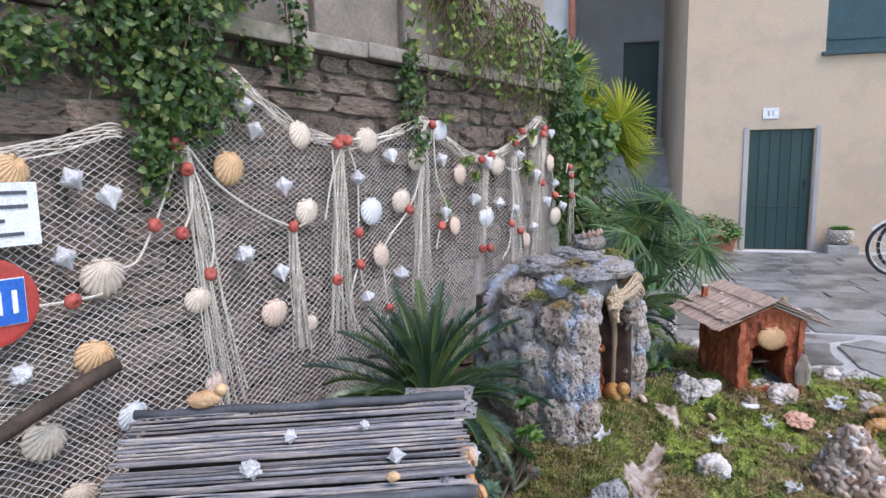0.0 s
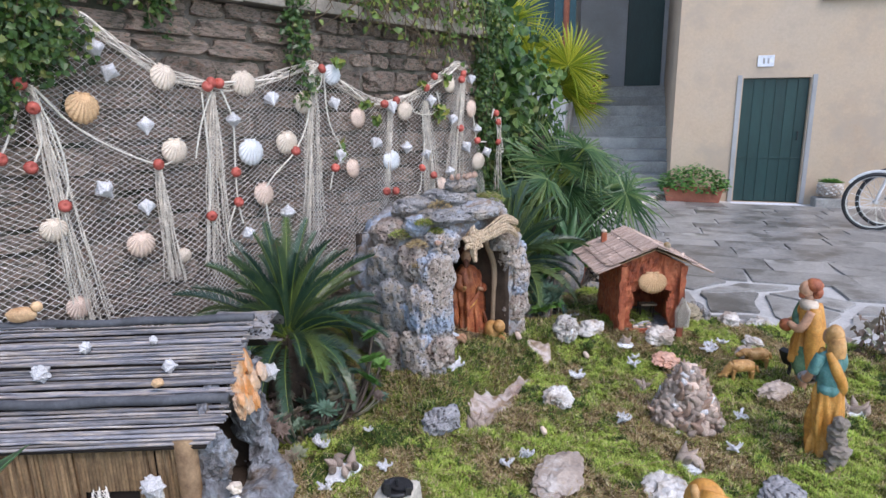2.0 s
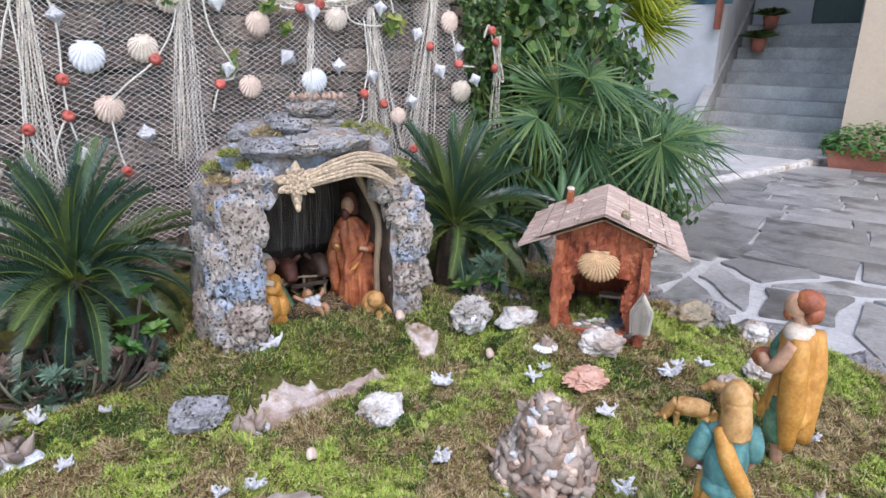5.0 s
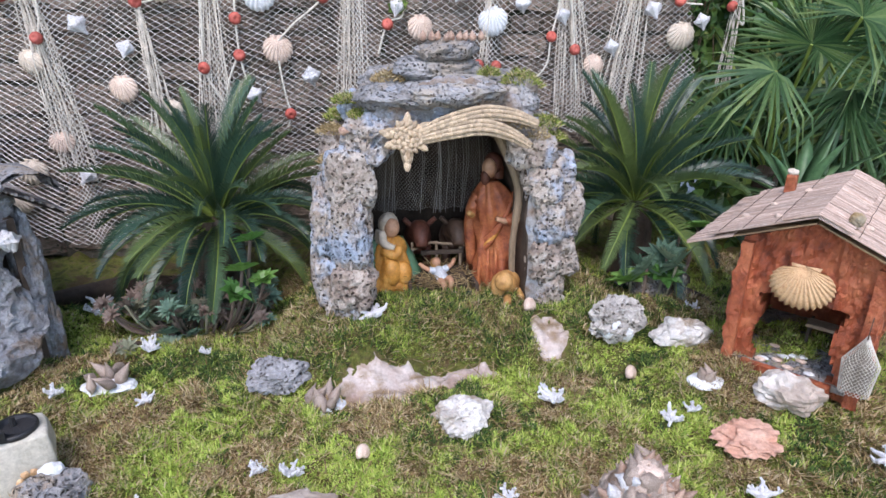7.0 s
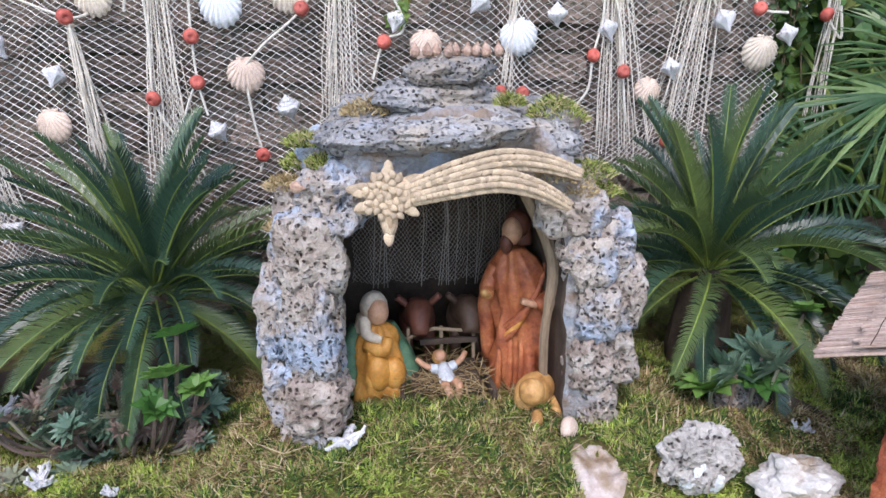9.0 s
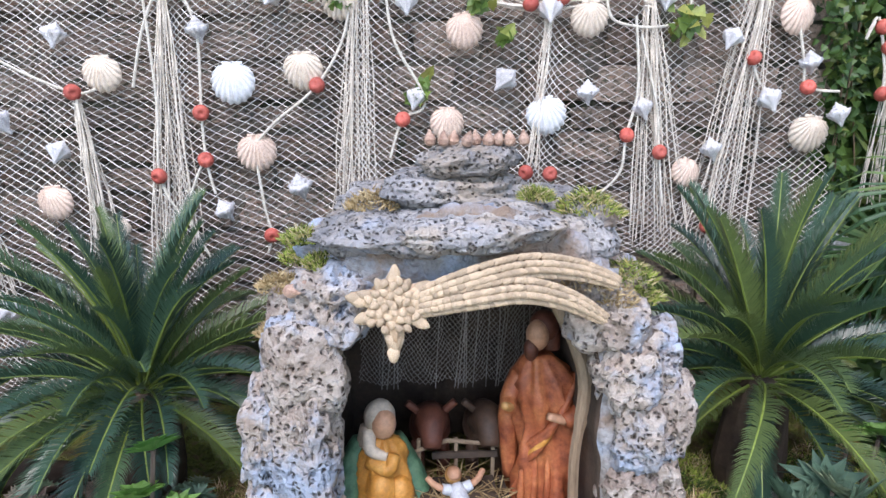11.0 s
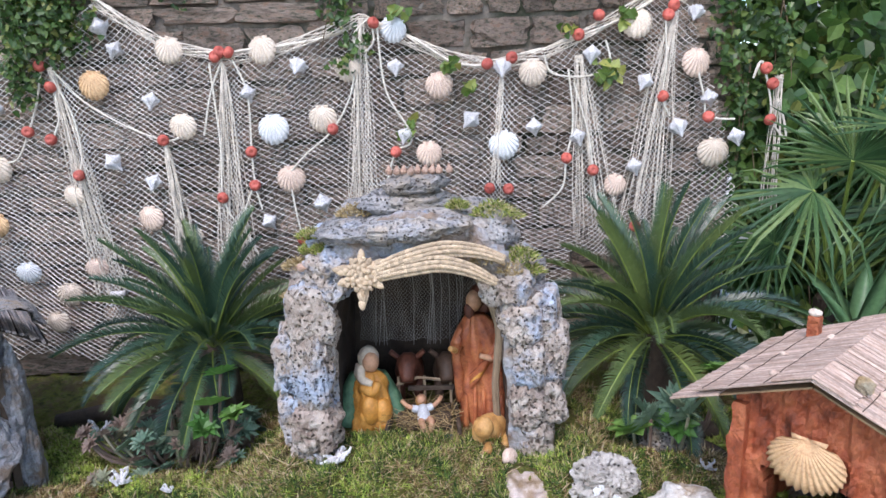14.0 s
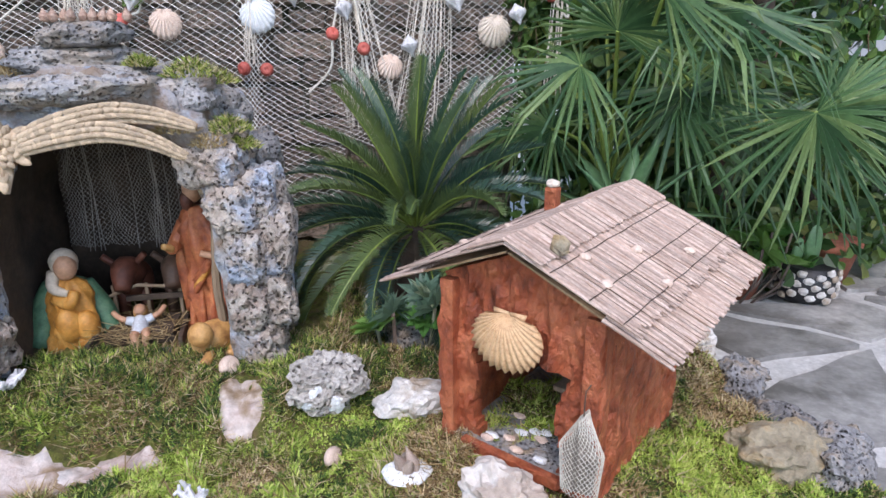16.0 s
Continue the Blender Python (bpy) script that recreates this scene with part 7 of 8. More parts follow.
for k, (x, y, s) in enumerate(CORALS):
    m = pose(x, y, moss_z(x, y) + 0.022, rng.uniform(-20, 20), rng.uniform(-20, 20), rng.uniform(0, 360)) @ Matrix.Scale(s * 0.78, 4)
    if k % 6 == 0:
        base = thing("coral", coral_bm(400 + k), M["coral"], "small branching white coral lying on the moss", "coral", "corals on the moss", m=m)
    else:
        copy_thing(base, m).matrix_basis = m


def snail_bm():
    """A moon snail: a coiled tube, about one unit across."""
    pts, rad = [], []
    for i in range(46):
        t = i / 45
        a = 2 * math.pi * 2.6 * t
        q = 0.05 + 0.26 * t ** 1.5
        pts.append((q * math.cos(a), q * math.sin(a), 0.3 * (1 - t)))
        rad.append(0.03 + 0.22 * t ** 1.4)
    return tube(pts, rad, 10)


for x, y, s, z in ((3.0, 0.80, 0.06, 0.0), (2.765, 1.05, 0.065, 0.02), (2.22, 0.58, 0.05, 0.0)):
    m = pose(x, y, moss_z(x, y) + 0.02, 60, 20, 40) @ Matrix.Scale(s * 0.85, 4)
    thing("snail_shell", snail_bm(), M["scallop_pink"], "cream coiled snail shell with a rosy mouth", "shell", "snail shells on the moss", smooth=True, m=m)


def shell_group(name, label, at, count, spread, size, seed, material="pebble_shell", base=None):
    """Small spired shells glued into a little group."""
    r = random.Random(seed)
    top = empty(name, pose(*at), label, "shell ornament")
    if base:
        part("base_shell", rock(base, seed, 3, 0.25), M["scallop_white"], top)
    for k in range(count):
        a = 2 * math.pi * k / count
        part("shell", lathe([(0.05, -0.6), (0.14, -0.45), (0.26, -0.25), (0.31, -0.1), (0.24, 0.06), (0.25, 0.12), (0.16, 0.28), (0.16, 0.34), (0.07, 0.5), (0.02, 0.7)], 11), M[material], top, smooth=True,
             m=Matrix.Translation((spread * math.cos(a) * r.uniform(0.3, 1), spread * math.sin(a) * r.uniform(0.3, 1), size * 0.5)) @ Euler((r.uniform(-0.9, 0.9), r.uniform(-0.9, 0.9), a)).to_matrix().to_4x4() @ Matrix.Scale(size * r.uniform(0.7, 1.1), 4))
    return top


shell_group("shell_ornament", "animal made of small grey-brown shells", (2.12, 0.82, moss_z(2.12, 0.82)), 7, 0.045, 0.06, 501, base=(0.12, 0.09, 0.03))
shell_group("shell_ornament", "group of pale pointed shells on a base", (1.54, 0.95, moss_z(1.54, 0.95)), 8, 0.06, 0.06, 502, base=(0.14, 0.08, 0.03))
shell_group("shell_ornament", "small shell animal on a white valve", (3.142, 0.66, moss_z(3.142, 0.66)), 4, 0.02, 0.045, 503, base=(0.1, 0.08, 0.025))
shell_group("shell_ornament", "shell animal with pointed ears", (2.40, 0.09, moss_z(2.40, 0.09)), 6, 0.035, 0.065, 504, base=(0.11, 0.09, 0.04))
shell_group("shell_ornament", "small shell animal with long ears", (2.88, 0.46, moss_z(2.88, 0.46)), 5, 0.03, 0.04, 505, base=(0.07, 0.05, 0.03))
shell_group("shell_ornament", "heap of grey shells near the figurines", (3.2, -0.3, moss_z(3.2, -0.3)), 7, 0.06, 0.06, 506, base=(0.14, 0.1, 0.04))
mound = empty("shell_mound", pose(2.74, 0.22, 0.29) @ Matrix.Scale(0.86, 4), "cone-shaped heap of small glued shells", "shell mound")
part("core", rock((0.25, 0.25, 0.3), 9, 3, 0.1), M["buff_stone"], mound, m=pose(0, 0, 0.08))
spindle = []
for k, ln in enumerate((1.0, 1.3, 0.8, 0.9, 0.7)):
    me = bpy.data.meshes.new("shell")
    bm = lathe([(0.03, -0.7 * ln), (0.1, -0.45 * ln), (0.3, -0.2), (0.35, 0.0), (0.27, 0.1), (0.29, 0.16), (0.19, 0.26), (0.2, 0.31), (0.1, 0.42 * ln), (0.02, 0.6 * ln)], 11)
    for q in bm.verts:
        ang = math.atan2(q.co.y, q.co.x)
        swell = 1 + 0.28 * math.cos(ang - 4 * q.co.z) + 0.3 * fbm(q.co * 2.5 + Vector((k * 7, 0, 0)), 3)
        q.co.x, q.co.y = q.co.x * swell, q.co.y * swell * 0.85
    bm.to_mesh(me)
    bm.free()
    me.polygons.foreach_set("use_smooth", [True] * len(me.polygons))
    me.materials.append(M[("pebble_shell", "shell_brown", "pebble_shell", "murex", "scallop_pink")[k]])
    spindle.append(me)
for k in range(260):
    t = (k + 0.5) / 260
    a, z = k * 2.399, 0.26 * t
    rad = 0.145 * (1 - t) ** 0.75 + 0.015
    ob = new("shell", spindle[rng.choice((0, 0, 0, 1, 1, 2, 2, 2, 0, 2, 4, 3))])
    ob.parent = mound
    ob.matrix_basis = Matrix.Translation((rad * math.cos(a), rad * math.sin(a), z + 0.01)) @ Matrix.Rotation(a, 4, "Z") @ Matrix.Rotation(0.5, 4, "Y") @ Matrix.Rotation(rng.gauss(0, 0.8), 4, "X") @ Euler((rng.uniform(-0.5, 0.5), rng.uniform(-0.6, 0.6), rng.uniform(0, 6))).to_matrix().to_4x4() @ Matrix.Scale(rng.uniform(0.042, 0.085), 4)
part("top_shell", snail_bm(), M["scallop_pink"], mound, smooth=True, m=pose(0, 0, 0.275) @ Matrix.Scale(0.06, 4))
bm = rock((0.14, 0.11, 0.045), 77, 4, 0.5, 0.5)
thing("oyster_shell", bm, M["pink_coral"], "salmon-pink frilled oyster shell on the moss", "shell", m=pose(3.14, 0.45, moss_z(3.14, 0.45) + 0.02, 8, 0, -20))

# ---- the plaster press ----
press = empty("oil_press", pose(1.465, 0.625, 0.295, 0, 0, 25) @ Matrix.Diagonal((0.84, 0.84, 0.86, 1)), "cream plaster block with a small black millstone", "model press")
bm = box((0.15, 0.14, 0.2), pose(0, 0, 0.09), 0.02)
bmesh.ops.subdivide_edges(bm, edges=bm.edges, cuts=2, use_grid_fill=True)
for q in bm.verts:
    q.co += 0.012 * Vector((noise.noise(q.co * 14), noise.noise(q.co * 14 + Vector((5, 0, 0))), noise.noise(q.co * 14 + Vector((0, 5, 0)))))
part("block", bm, M["plaster"], press, smooth=True)
part("basin", lathe([(0.05, 0.185), (0.056, 0.195), (0.056, 0.205), (0.045, 0.205), (0.04, 0.197)], 18), M["black_iron"], press, "round black basin", True)
part("wheel", lathe([(0.004, -0.006), (0.036, -0.006), (0.036, 0.006), (0.004, 0.006)], 20, pose(0.012, -0.008, 0.2)), M["black_iron"], press, "flat black millstone")
part("hopper", box((0.026, 0.024, 0.04), pose(-0.045, 0.02, 0.225, 0, 0, 20), 0.003), M["black_iron"], press)
part("hopper", box((0.02, 0.02, 0.03), pose(-0.03, -0.05, 0.215, 0, 0, 20), 0.003), M["black_iron"], press)
part("peg", tube([(0.0, 0, 0.2), (0.0, 0, 0.232)], 0.007, 8), M["black_iron"], press)
for k in range(7):
    part("shell_petal", rock((0.022, 0.012, 0.022), 600 + k, 2), M["scallop_tan"], press, m=pose(0.01 + 0.022 * math.cos(k), -0.078, 0.08 + 0.026 * math.sin(k)))
stone(1.545, 0.53, (0.16, 0.14, 0.12), 360, "slate_rock", "grey pitted stone beside the plaster block", 20, 0.25, 5, 0.5)
thing("bivalve_shell", rock((0.05, 0.04, 0.03), 361, 3, 0.2), M["scallop_white"], "white bivalve shell on the grey stone", "shell", m=pose(1.545, 0.57, moss_z(1.545, 0.55) + 0.075))
shell_group("shell_ornament", "small heap of shells by the press", (1.42, 0.48, moss_z(1.42, 0.48)), 6, 0.05, 0.05, 507, base=(0.1, 0.08, 0.03))
lamp = empty("floodlight", pose(3.46, -0.02, moss_z(3.46, -0.02), 0, 0, 60), "small black garden floodlight standing in the moss", "lamp")
part("housing", box((0.1, 0.03, 0.08), pose(0, 0, 0.09, -25), 0.006), M["black_iron"], lamp)
part("glass", box((0.084, 0.004, 0.064), pose(0, -0.017, 0.083, -25), 0.001), M["scallop_white"], lamp, "pale glass")
part("bracket", tube([(0, 0.0, 0.07), (0, 0.01, -0.02)], 0.008, 6), M["black_iron"], lamp)
ivy_clump("shrub", "low brownish shrub at the end of the bed", [((4.1, -0.35, 0.38), (0.2, 0.18, 0.14)), ((4.3, -0.5, 0.4), (0.25, 0.2, 0.16))], 320, 0.05, M["succulent_dry"], 19, stems=14, shape="oval", category="shrub")

# ---- signs at the end of the wall ----
M["sign_red"], M["sign_blue"], M["paper"], M["ink"] = plain("sign_red", (0.42, 0.05, 0.04), 0.4), plain("sign_blue", (0.015, 0.12, 0.5), 0.4), plain("paper", (0.72, 0.74, 0.8), 0.6), plain("ink", (0.08, 0.08, 0.1), 0.7)
notice = empty("notice", pose(0.555, 1.93, 1.448), "white paper notice with grey lines of text", "notice")
part("sheet", box((0.2, 0.006, 0.162), Matrix(), 0.001), M["paper"], notice)
for k, (w, x) in enumerate(((0.08, 0.035), (0.09, 0.03), (0.04, 0.0), (0.07, 0.025))):
    part("text_line", box((w, 0.002, 0.009), pose(x, -0.0055, 0.055 - 0.035 * k)), M["ink"], notice)
sign = empty("round_sign", pose(0.52, 1.93, 1.228), "round red sign with a blue square plate", "sign")
part("disc", lathe([(0.105, -0.005), (0.115, -0.004), (0.115, 0.004), (0.105, 0.006)], 28, pose(0, 0, 0, 90)), M["sign_red"], sign, smooth=False)
plate = part("plate", box((0.15, 0.004, 0.115), pose(0.005, -0.012, 0.0), 0.001), M["sign_blue"], sign, "blue enamel plate")
part("white_rim", box((0.155, 0.003, 0.12), pose(0.005, -0.0085, 0.0), 0.001), M["paper"], sign)
for x in (0.02, 0.055):
    part("bar", box((0.012, 0.002, 0.06), pose(x, -0.0155, 0.0)), M["paper"], sign)
thing("driftwood", tube(spline([(0.35, 1.86, 0.86), (0.55, 1.87, 0.93), (0.70, 1.88, 0.98), (0.80, 1.88, 1.01)]), [0.03, 0.026] + [0.022] * 17, 9), M["dark_wood"], "dark driftwood pole tied across the net", "driftwood", smooth=True)

# ---- the house across the court: door, window, pots ----
door = empty("door", facade_m(0.455, 0.15, -0.10), "low dark green boarded door in a pale stone surround", "door", kind="structure")
part("leaf", box((0.9, 0.05, 1.85), pose(0, 0.0, 0.93), 0.004), M["door_green"], door)
for k in range(6):
    part("board", box((0.142, 0.012, 1.83), pose(-0.375 + 0.15 * k, -0.030, 0.93), 0.003), M["door_green"], door)
part("rail", box((0.88, 0.014, 0.02), pose(0, -0.042, 0.68), 0.003), M["door_green"], door)
part("handle", tube([(0.36, -0.04, 0.95), (0.36, -0.075, 0.97), (0.36, -0.075, 1.05), (0.36, -0.04, 1.07)], 0.008, 6), M["black_iron"], door)
part("sill", box((1.0, 0.34, 0.12), pose(0, -0.12, -0.063), 0.01), M["paper"], house, "pale stone door sill", m=Matrix.Translation((0.455, 0.1, 0.15)))
for u in (-0.05, 0.96):
    part("jamb", box((0.06, 0.03, 1.9), pose(u, -0.006, 1.1), 0.004), M["grey_stucco"], house, "grey plaster jamb")
win = empty("window", facade_m(1.78, 3.12, -0.06), "closed blue-green shutters of an upper window", "window", kind="structure")
for s in (-1, 1):
    sh = part("shutter", box((0.79, 0.045, 1.5), pose(s * 0.4, 0, 0.75), 0.005), M["shutter"], win)
    part("batten", box((0.7, 0.015, 0.06), pose(s * 0.4, -0.03, 0.2), 0.003), M["shutter"], win)
part("window_sill", box((1.7, 0.16, 0.05), pose(0, -0.05, -0.03), 0.006), M["shutter"], win)
tile = empty("number_tile", facade_m(0.28, 2.25, 0.012), "small white enamel house tile with dark bars", "sign")
part("tile", box((0.22, 0.014, 0.16), Matrix(), 0.003), M["paper"], tile)
for x in (-0.03, 0.03):
    part("bar", box((0.025, 0.003, 0.08), pose(x, -0.009, 0)), M["grey_stucco"], tile)
M["terracotta"] = surface("terracotta", [(0.3, (0.28, 0.09, 0.055)), (0.7, (0.42, 0.15, 0.09))], 6, 60, 0.8, 0.3)


def planter(m, size, label, leaf_label, seed, count=420):
    top = empty("planter", m, label, "planter")
    bm = bmesh.new()
    add_box(bm, size, Matrix.Translation((0, 0, size[2] / 2)), 0.012)
    for q in bm.verts:
        k = 0.86 + 0.14 * q.co.z / size[2]
        q.co.x *= k
        q.co.y *= k
    part("trough", bm, M["terracotta"], top)
    part("rim", box((size[0] * 1.03, size[1] * 1.05, 0.03), pose(0, 0, size[2] - 0.012), 0.006), M["terracotta"], top)
    r = random.Random(seed)
    verts, faces = [], []
    for _ in range(count):
        n = rand_dir(r, -0.2, 1)
        p = Vector((n.x * size[0] * 0.58, n.y * size[1] * 0.85, size[2] + 0.03 + n.z * 0.31)) * r.uniform(0.85, 1.05)
        leaf_faces(verts, faces, p, rand_dir(r, -0.5, 0.4), Vector((0, 0, 1)) + n, 0.065, 0.05, "oval")
    from_lists("foliage", verts, faces, M["lush"] if count > 200 else M["ivy"], top)
    return top


planter(facade_m(-0.62, 0.12, 0.28), (0.85, 0.26, 0.26), "terracotta trough planter full of green leaves", "", 701, 900)
thing("stone_slab", box((0.95, 0.32, 0.06), facade_m(-0.62, 0.09, 0.28), 0.01), M["step"], "grey slab under the trough planter", "slab")
thing("stone_block", box((0.42, 0.3, 0.3), facade_m(1.27, 0.13, 0.22), 0.02), M["step"], "grey stone block holding a flower pot", "block")
pot = empty("flower_pot", facade_m(1.27, 0.28, 0.22), "round pebbled flower pot with a small plant", "flower pot")
part("bowl", lathe([(0.1, 0), (0.15, 0.05), (0.175, 0.13), (0.165, 0.22), (0.15, 0.22)], 20), M["buff_stone"], pot, smooth=True)
for k in range(60):
    a, z = k * 2.399, 0.05 + 0.15 * (k / 60)
    part("pebble", rock((0.05, 0.03, 0.035), k, 1), M["white_stone"], pot, m=Matrix.Translation((0.165 * math.cos(a), 0.165 * math.sin(a), z)) @ Matrix.Rotation(a + 1.57, 4, "Z"))
v, f = rosette_bm_lists(40, 0.18, 0.07, 0.3, 5, "oval")
from_lists("plant", [q + Vector((0, 0, 0.2)) for q in v], f, M["lush"], pot)
near_pot = empty("flower_pot", pose(4.82, 1.62, court_z(4.8, 1.6) - 0.005), "squat pot faced with white pebbles holding a cactus", "flower pot")
part("bowl", lathe([(0.075, 0), (0.11, 0.04), (0.115, 0.1), (0.10, 0.15), (0.09, 0.15)], 18), M["black_iron"], near_pot, smooth=True)
for k in range(58):
    a, z = k * 2.399, 0.03 + 0.115 * (k / 58)
    part("pebble", rock((0.036, 0.02, 0.028), k, 2), M["white_stone"], near_pot, m=Matrix.Translation((0.112 * math.cos(a), 0.112 * math.sin(a), z)) @ Matrix.Rotation(a + 1.57, 4, "Z"))
part("cactus", rock((0.07, 0.03, 0.16), 4, 3, 0.1), M["agave"], near_pot, m=pose(0.01, 0, 0.22))
part("cactus", rock((0.05, 0.025, 0.1), 5, 3, 0.1), M["agave"], near_pot, m=pose(-0.045, 0.01, 0.2))
for x, y, s in ((4.6, 1.72, 1.0), (5.05, 1.78, 1.1)):
    p2 = empty("flower_pot", pose(x, y, court_z(x, y) - 0.008) @ Matrix.Scale(s, 4), "plain terracotta flower pot among the plants", "flower pot")
    part("bowl", lathe([(0.07, 0), (0.1, 0.14), (0.11, 0.14), (0.11, 0.17), (0.095, 0.17)], 18), M["terracotta"], p2, smooth=True)

# ---- steps beside the house ----
stairs = empty("stairs", facade_m(0, 0), "grey stone steps climbing beside the house", "stairs", kind="structure")
for k in range(10):
    part("step", box((1.75, 0.36, 0.215), pose(-1.80, 0.30 + 0.33 * k, 0.20 + 0.19 * k), 0.012), M["step"], stairs)
part("landing", box((3.2, 2.4, 0.2), pose(-1.8, 4.6, 1.95), 0.01), M["step"], stairs)
bm = bmesh.new()
pts = [(-0.1, 0.1), (3.5, 2.05), (3.5, 2.5), (-0.1, 0.52)]
a = [bm.verts.new((-2.80, y, z)) for y, z in pts]
b = [bm.verts.new((-2.66, y, z)) for y, z in pts]
bm.faces.new(a)
bm.faces.new(b[::-1])
for k in range(4):
    bm.faces.new((a[k], a[(k + 1) % 4], b[(k + 1) % 4], b[k]))
part("parapet", bm, M["step"], stairs, "sloping grey parapet")
annex = empty("annex", facade_m(0, 0), "grey plastered house behind the steps", "house", kind="structure")
part("wall", wall_with_holes(-9.0, -2.7, -0.3, 7.5, 0.3, [(-3.75, 0.8, 2.2, 1.5)]), M["grey_stucco"], annex, m=pose(0, 0.9, 0))
part("rear_wall", wall_with_holes(-2.7, -0.9, 1.9, 7.5, 0.3, [(-1.75, 0.72, 2.05, 2.0)]), M["grey_stucco"], annex, m=pose(0, 3.6, 0))
part("return_wall", box((0.3, 2.5, 7.8), pose(-2.85, 2.44, 3.6)), M["grey_stucco"], annex)
part("door_leaf", box((0.72, 0.05, 2.0), pose(-1.39, 3.75, 3.05)), M["door_green"], annex, "dark upper door")
part("window_glass", box((0.8, 0.02, 1.5), pose(-3.35, 1.1, 2.95)), M["shutter"], annex, "dark window pane")
part("curtain", box((0.1, 0.02, 1.2), pose(-3.62, 0.98, 2.9)), M["paper"], annex)
for u in (-3.8, -2.9):
    part("shutter", box((0.36, 0.04, 1.5), pose(u - 0.14 if u < -3 else u + 0.14, 0.87, 2.95), 0.004), M["shutter"], annex)
part("downpipe", tube([(-2.74, 0.84, 1.85), (-2.74, 0.84, 7.4)], 0.05, 10), M["terracotta"], annex, "rusty red downpipe", True)
part("roof_slab", box((9.5, 4.5, 0.25), pose(-4.5, 2.6, 7.6)), M["terracotta"], annex)
for x, y, z in ((-2.35, 2.3, 1.57), (-2.3, 2.95, 1.95)):
    p3 = empty("flower_pot", FROT.copy(), "potted plant standing on the steps", "flower pot")
    p3.matrix_basis = Matrix.Translation(F0) @ FROT @ Matrix.Translation((x, y, z - 0.0))
    part("bowl", lathe([(0.09, 0), (0.13, 0.2), (0.12, 0.2)], 14), M["terracotta"], p3, smooth=True)
    v, f = rosette_bm_lists(60, 0.32, 0.1, 0.25, 8, "oval")
    from_lists("plant", [q + Vector((0, 0, 0.2)) for q in v], f, M["ivy"], p3)
kerb = thing("kerb", box((0.14, 3.1, 0.10), pose(9.07, 3.10, 0.19, 0, 0, -84.4), 0.02), M["white_stone"], "white-edged low kerb before the steps", "kerb", kind="structure")


# ---- bicycles ----
def bicycle(m, paint, label):
    top = empty("bicycle", m, label, "bicycle", "bicycles by the house")
    R = 0.36
    for x in (0.0, 1.36):
        pts = [(x + R * math.cos(a), 0, R + R * math.sin(a)) for a in (2 * math.pi * k / 40 for k in range(41))]
        wheel = part("wheel", tube([(x + (p[0] - x) * 0.93, 0, R + (p[2] - R) * 0.93) for p in pts], 0.012, 6), M["steel"], top, "steel rim")
        part("tyre", tube(pts, 0.024, 8), M["black_iron"], wheel, "black tyre")
        part("hub", tube([(x, -0.05, R), (x, 0.05, R)], 0.025, 8), M["steel"], wheel)
        for k in range(18):
            a = 2 * math.pi * k / 18
            part("spoke", tube([(x, 0.03 * (-1) ** k, R), (x + 0.33 * math.cos(a), 0, R + 0.33 * math.sin(a))], 0.003, 3), M["steel"], wheel)
        part("mudguard", tube([(x + 0.4 * math.cos(a), 0, R + 0.4 * math.sin(a)) for a in (0.3 + 2.2 * k / 12 for k in range(13))], 0.02, 6), paint, top)
    for a, b in (((0, 0, R), (0.22, 0, 1.1)), ((0.2, 0, 1.0), (0.62, 0, 0.42)), ((0.19, 0, 0.95), (0.78, 0, 0.6)), ((0.62, 0, 0.42), (0.84, 0, 1.08)), ((0.62, 0, 0.42), (1.36, 0, R)), ((0.8, 0, 0.9), (1.36, 0, R))):
        part("frame_tube", tube([a, b], 0.018, 8), paint, top)
    part("handlebar", tube(spline([(0.12, -0.3, 1.16), (0.25, -0.2, 1.2), (0.22, 0, 1.14), (0.25, 0.2, 1.2), (0.12, 0.3, 1.16)]), 0.014, 6), M["steel"], top)
    part("saddle", rock((0.3, 0.2, 0.1), 3, 3, 0.15), M["green_bag"], top, "saddle under a green plastic bag", m=pose(0.86, 0, 1.12))
    part("basket_bag", rock((0.3, 0.3, 0.16), 6, 3, 0.3), M["green_bag"], top, "crumpled green plastic bag", m=pose(0.2, 0.02, 1.2))
    return top


M["steel"] = plain("brushed_steel", (0.6, 0.6, 0.61), 0.3, 0.9)
M["green_bag"] = plain("green_plastic", (0.12, 0.4, 0.22), 0.35)
M["white_frame"] = plain("white_enamel", (0.7, 0.7, 0.7), 0.35)
bicycle(Matrix.Translation((8.95, 0.20, court_z(8.95, 0.2) - 0.012 + 0.024)) @ Matrix.Rotation(radians(-72), 4, "Z") @ Matrix.Scale(0.88, 4), M["white_frame"], "white town bicycle parked before the house")
bicycle(Matrix.Translation((9.35, 0.12, court_z(9.35, 0.12) - 0.012 + 0.024)) @ Matrix.Rotation(radians(-66), 4, "Z") @ Matrix.Scale(0.88, 4), M["black_iron"], "black bicycle parked behind a white one")

# ---- moss blades ----
M["moss_bright"] = leafy("bright_moss", [(0.1, (0.26, 0.38, 0.06)), (0.6, (0.48, 0.6, 0.11)), (0.95, (0.64, 0.67, 0.22))], 0.9)
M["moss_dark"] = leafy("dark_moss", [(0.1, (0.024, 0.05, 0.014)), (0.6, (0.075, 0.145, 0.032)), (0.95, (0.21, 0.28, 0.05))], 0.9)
M["moss_brown"] = leafy("brown_moss", [(0.1, (0.13, 0.08, 0.035)), (0.6, (0.44, 0.32, 0.15)), (0.95, (0.68, 0.56, 0.36))], 0.9)
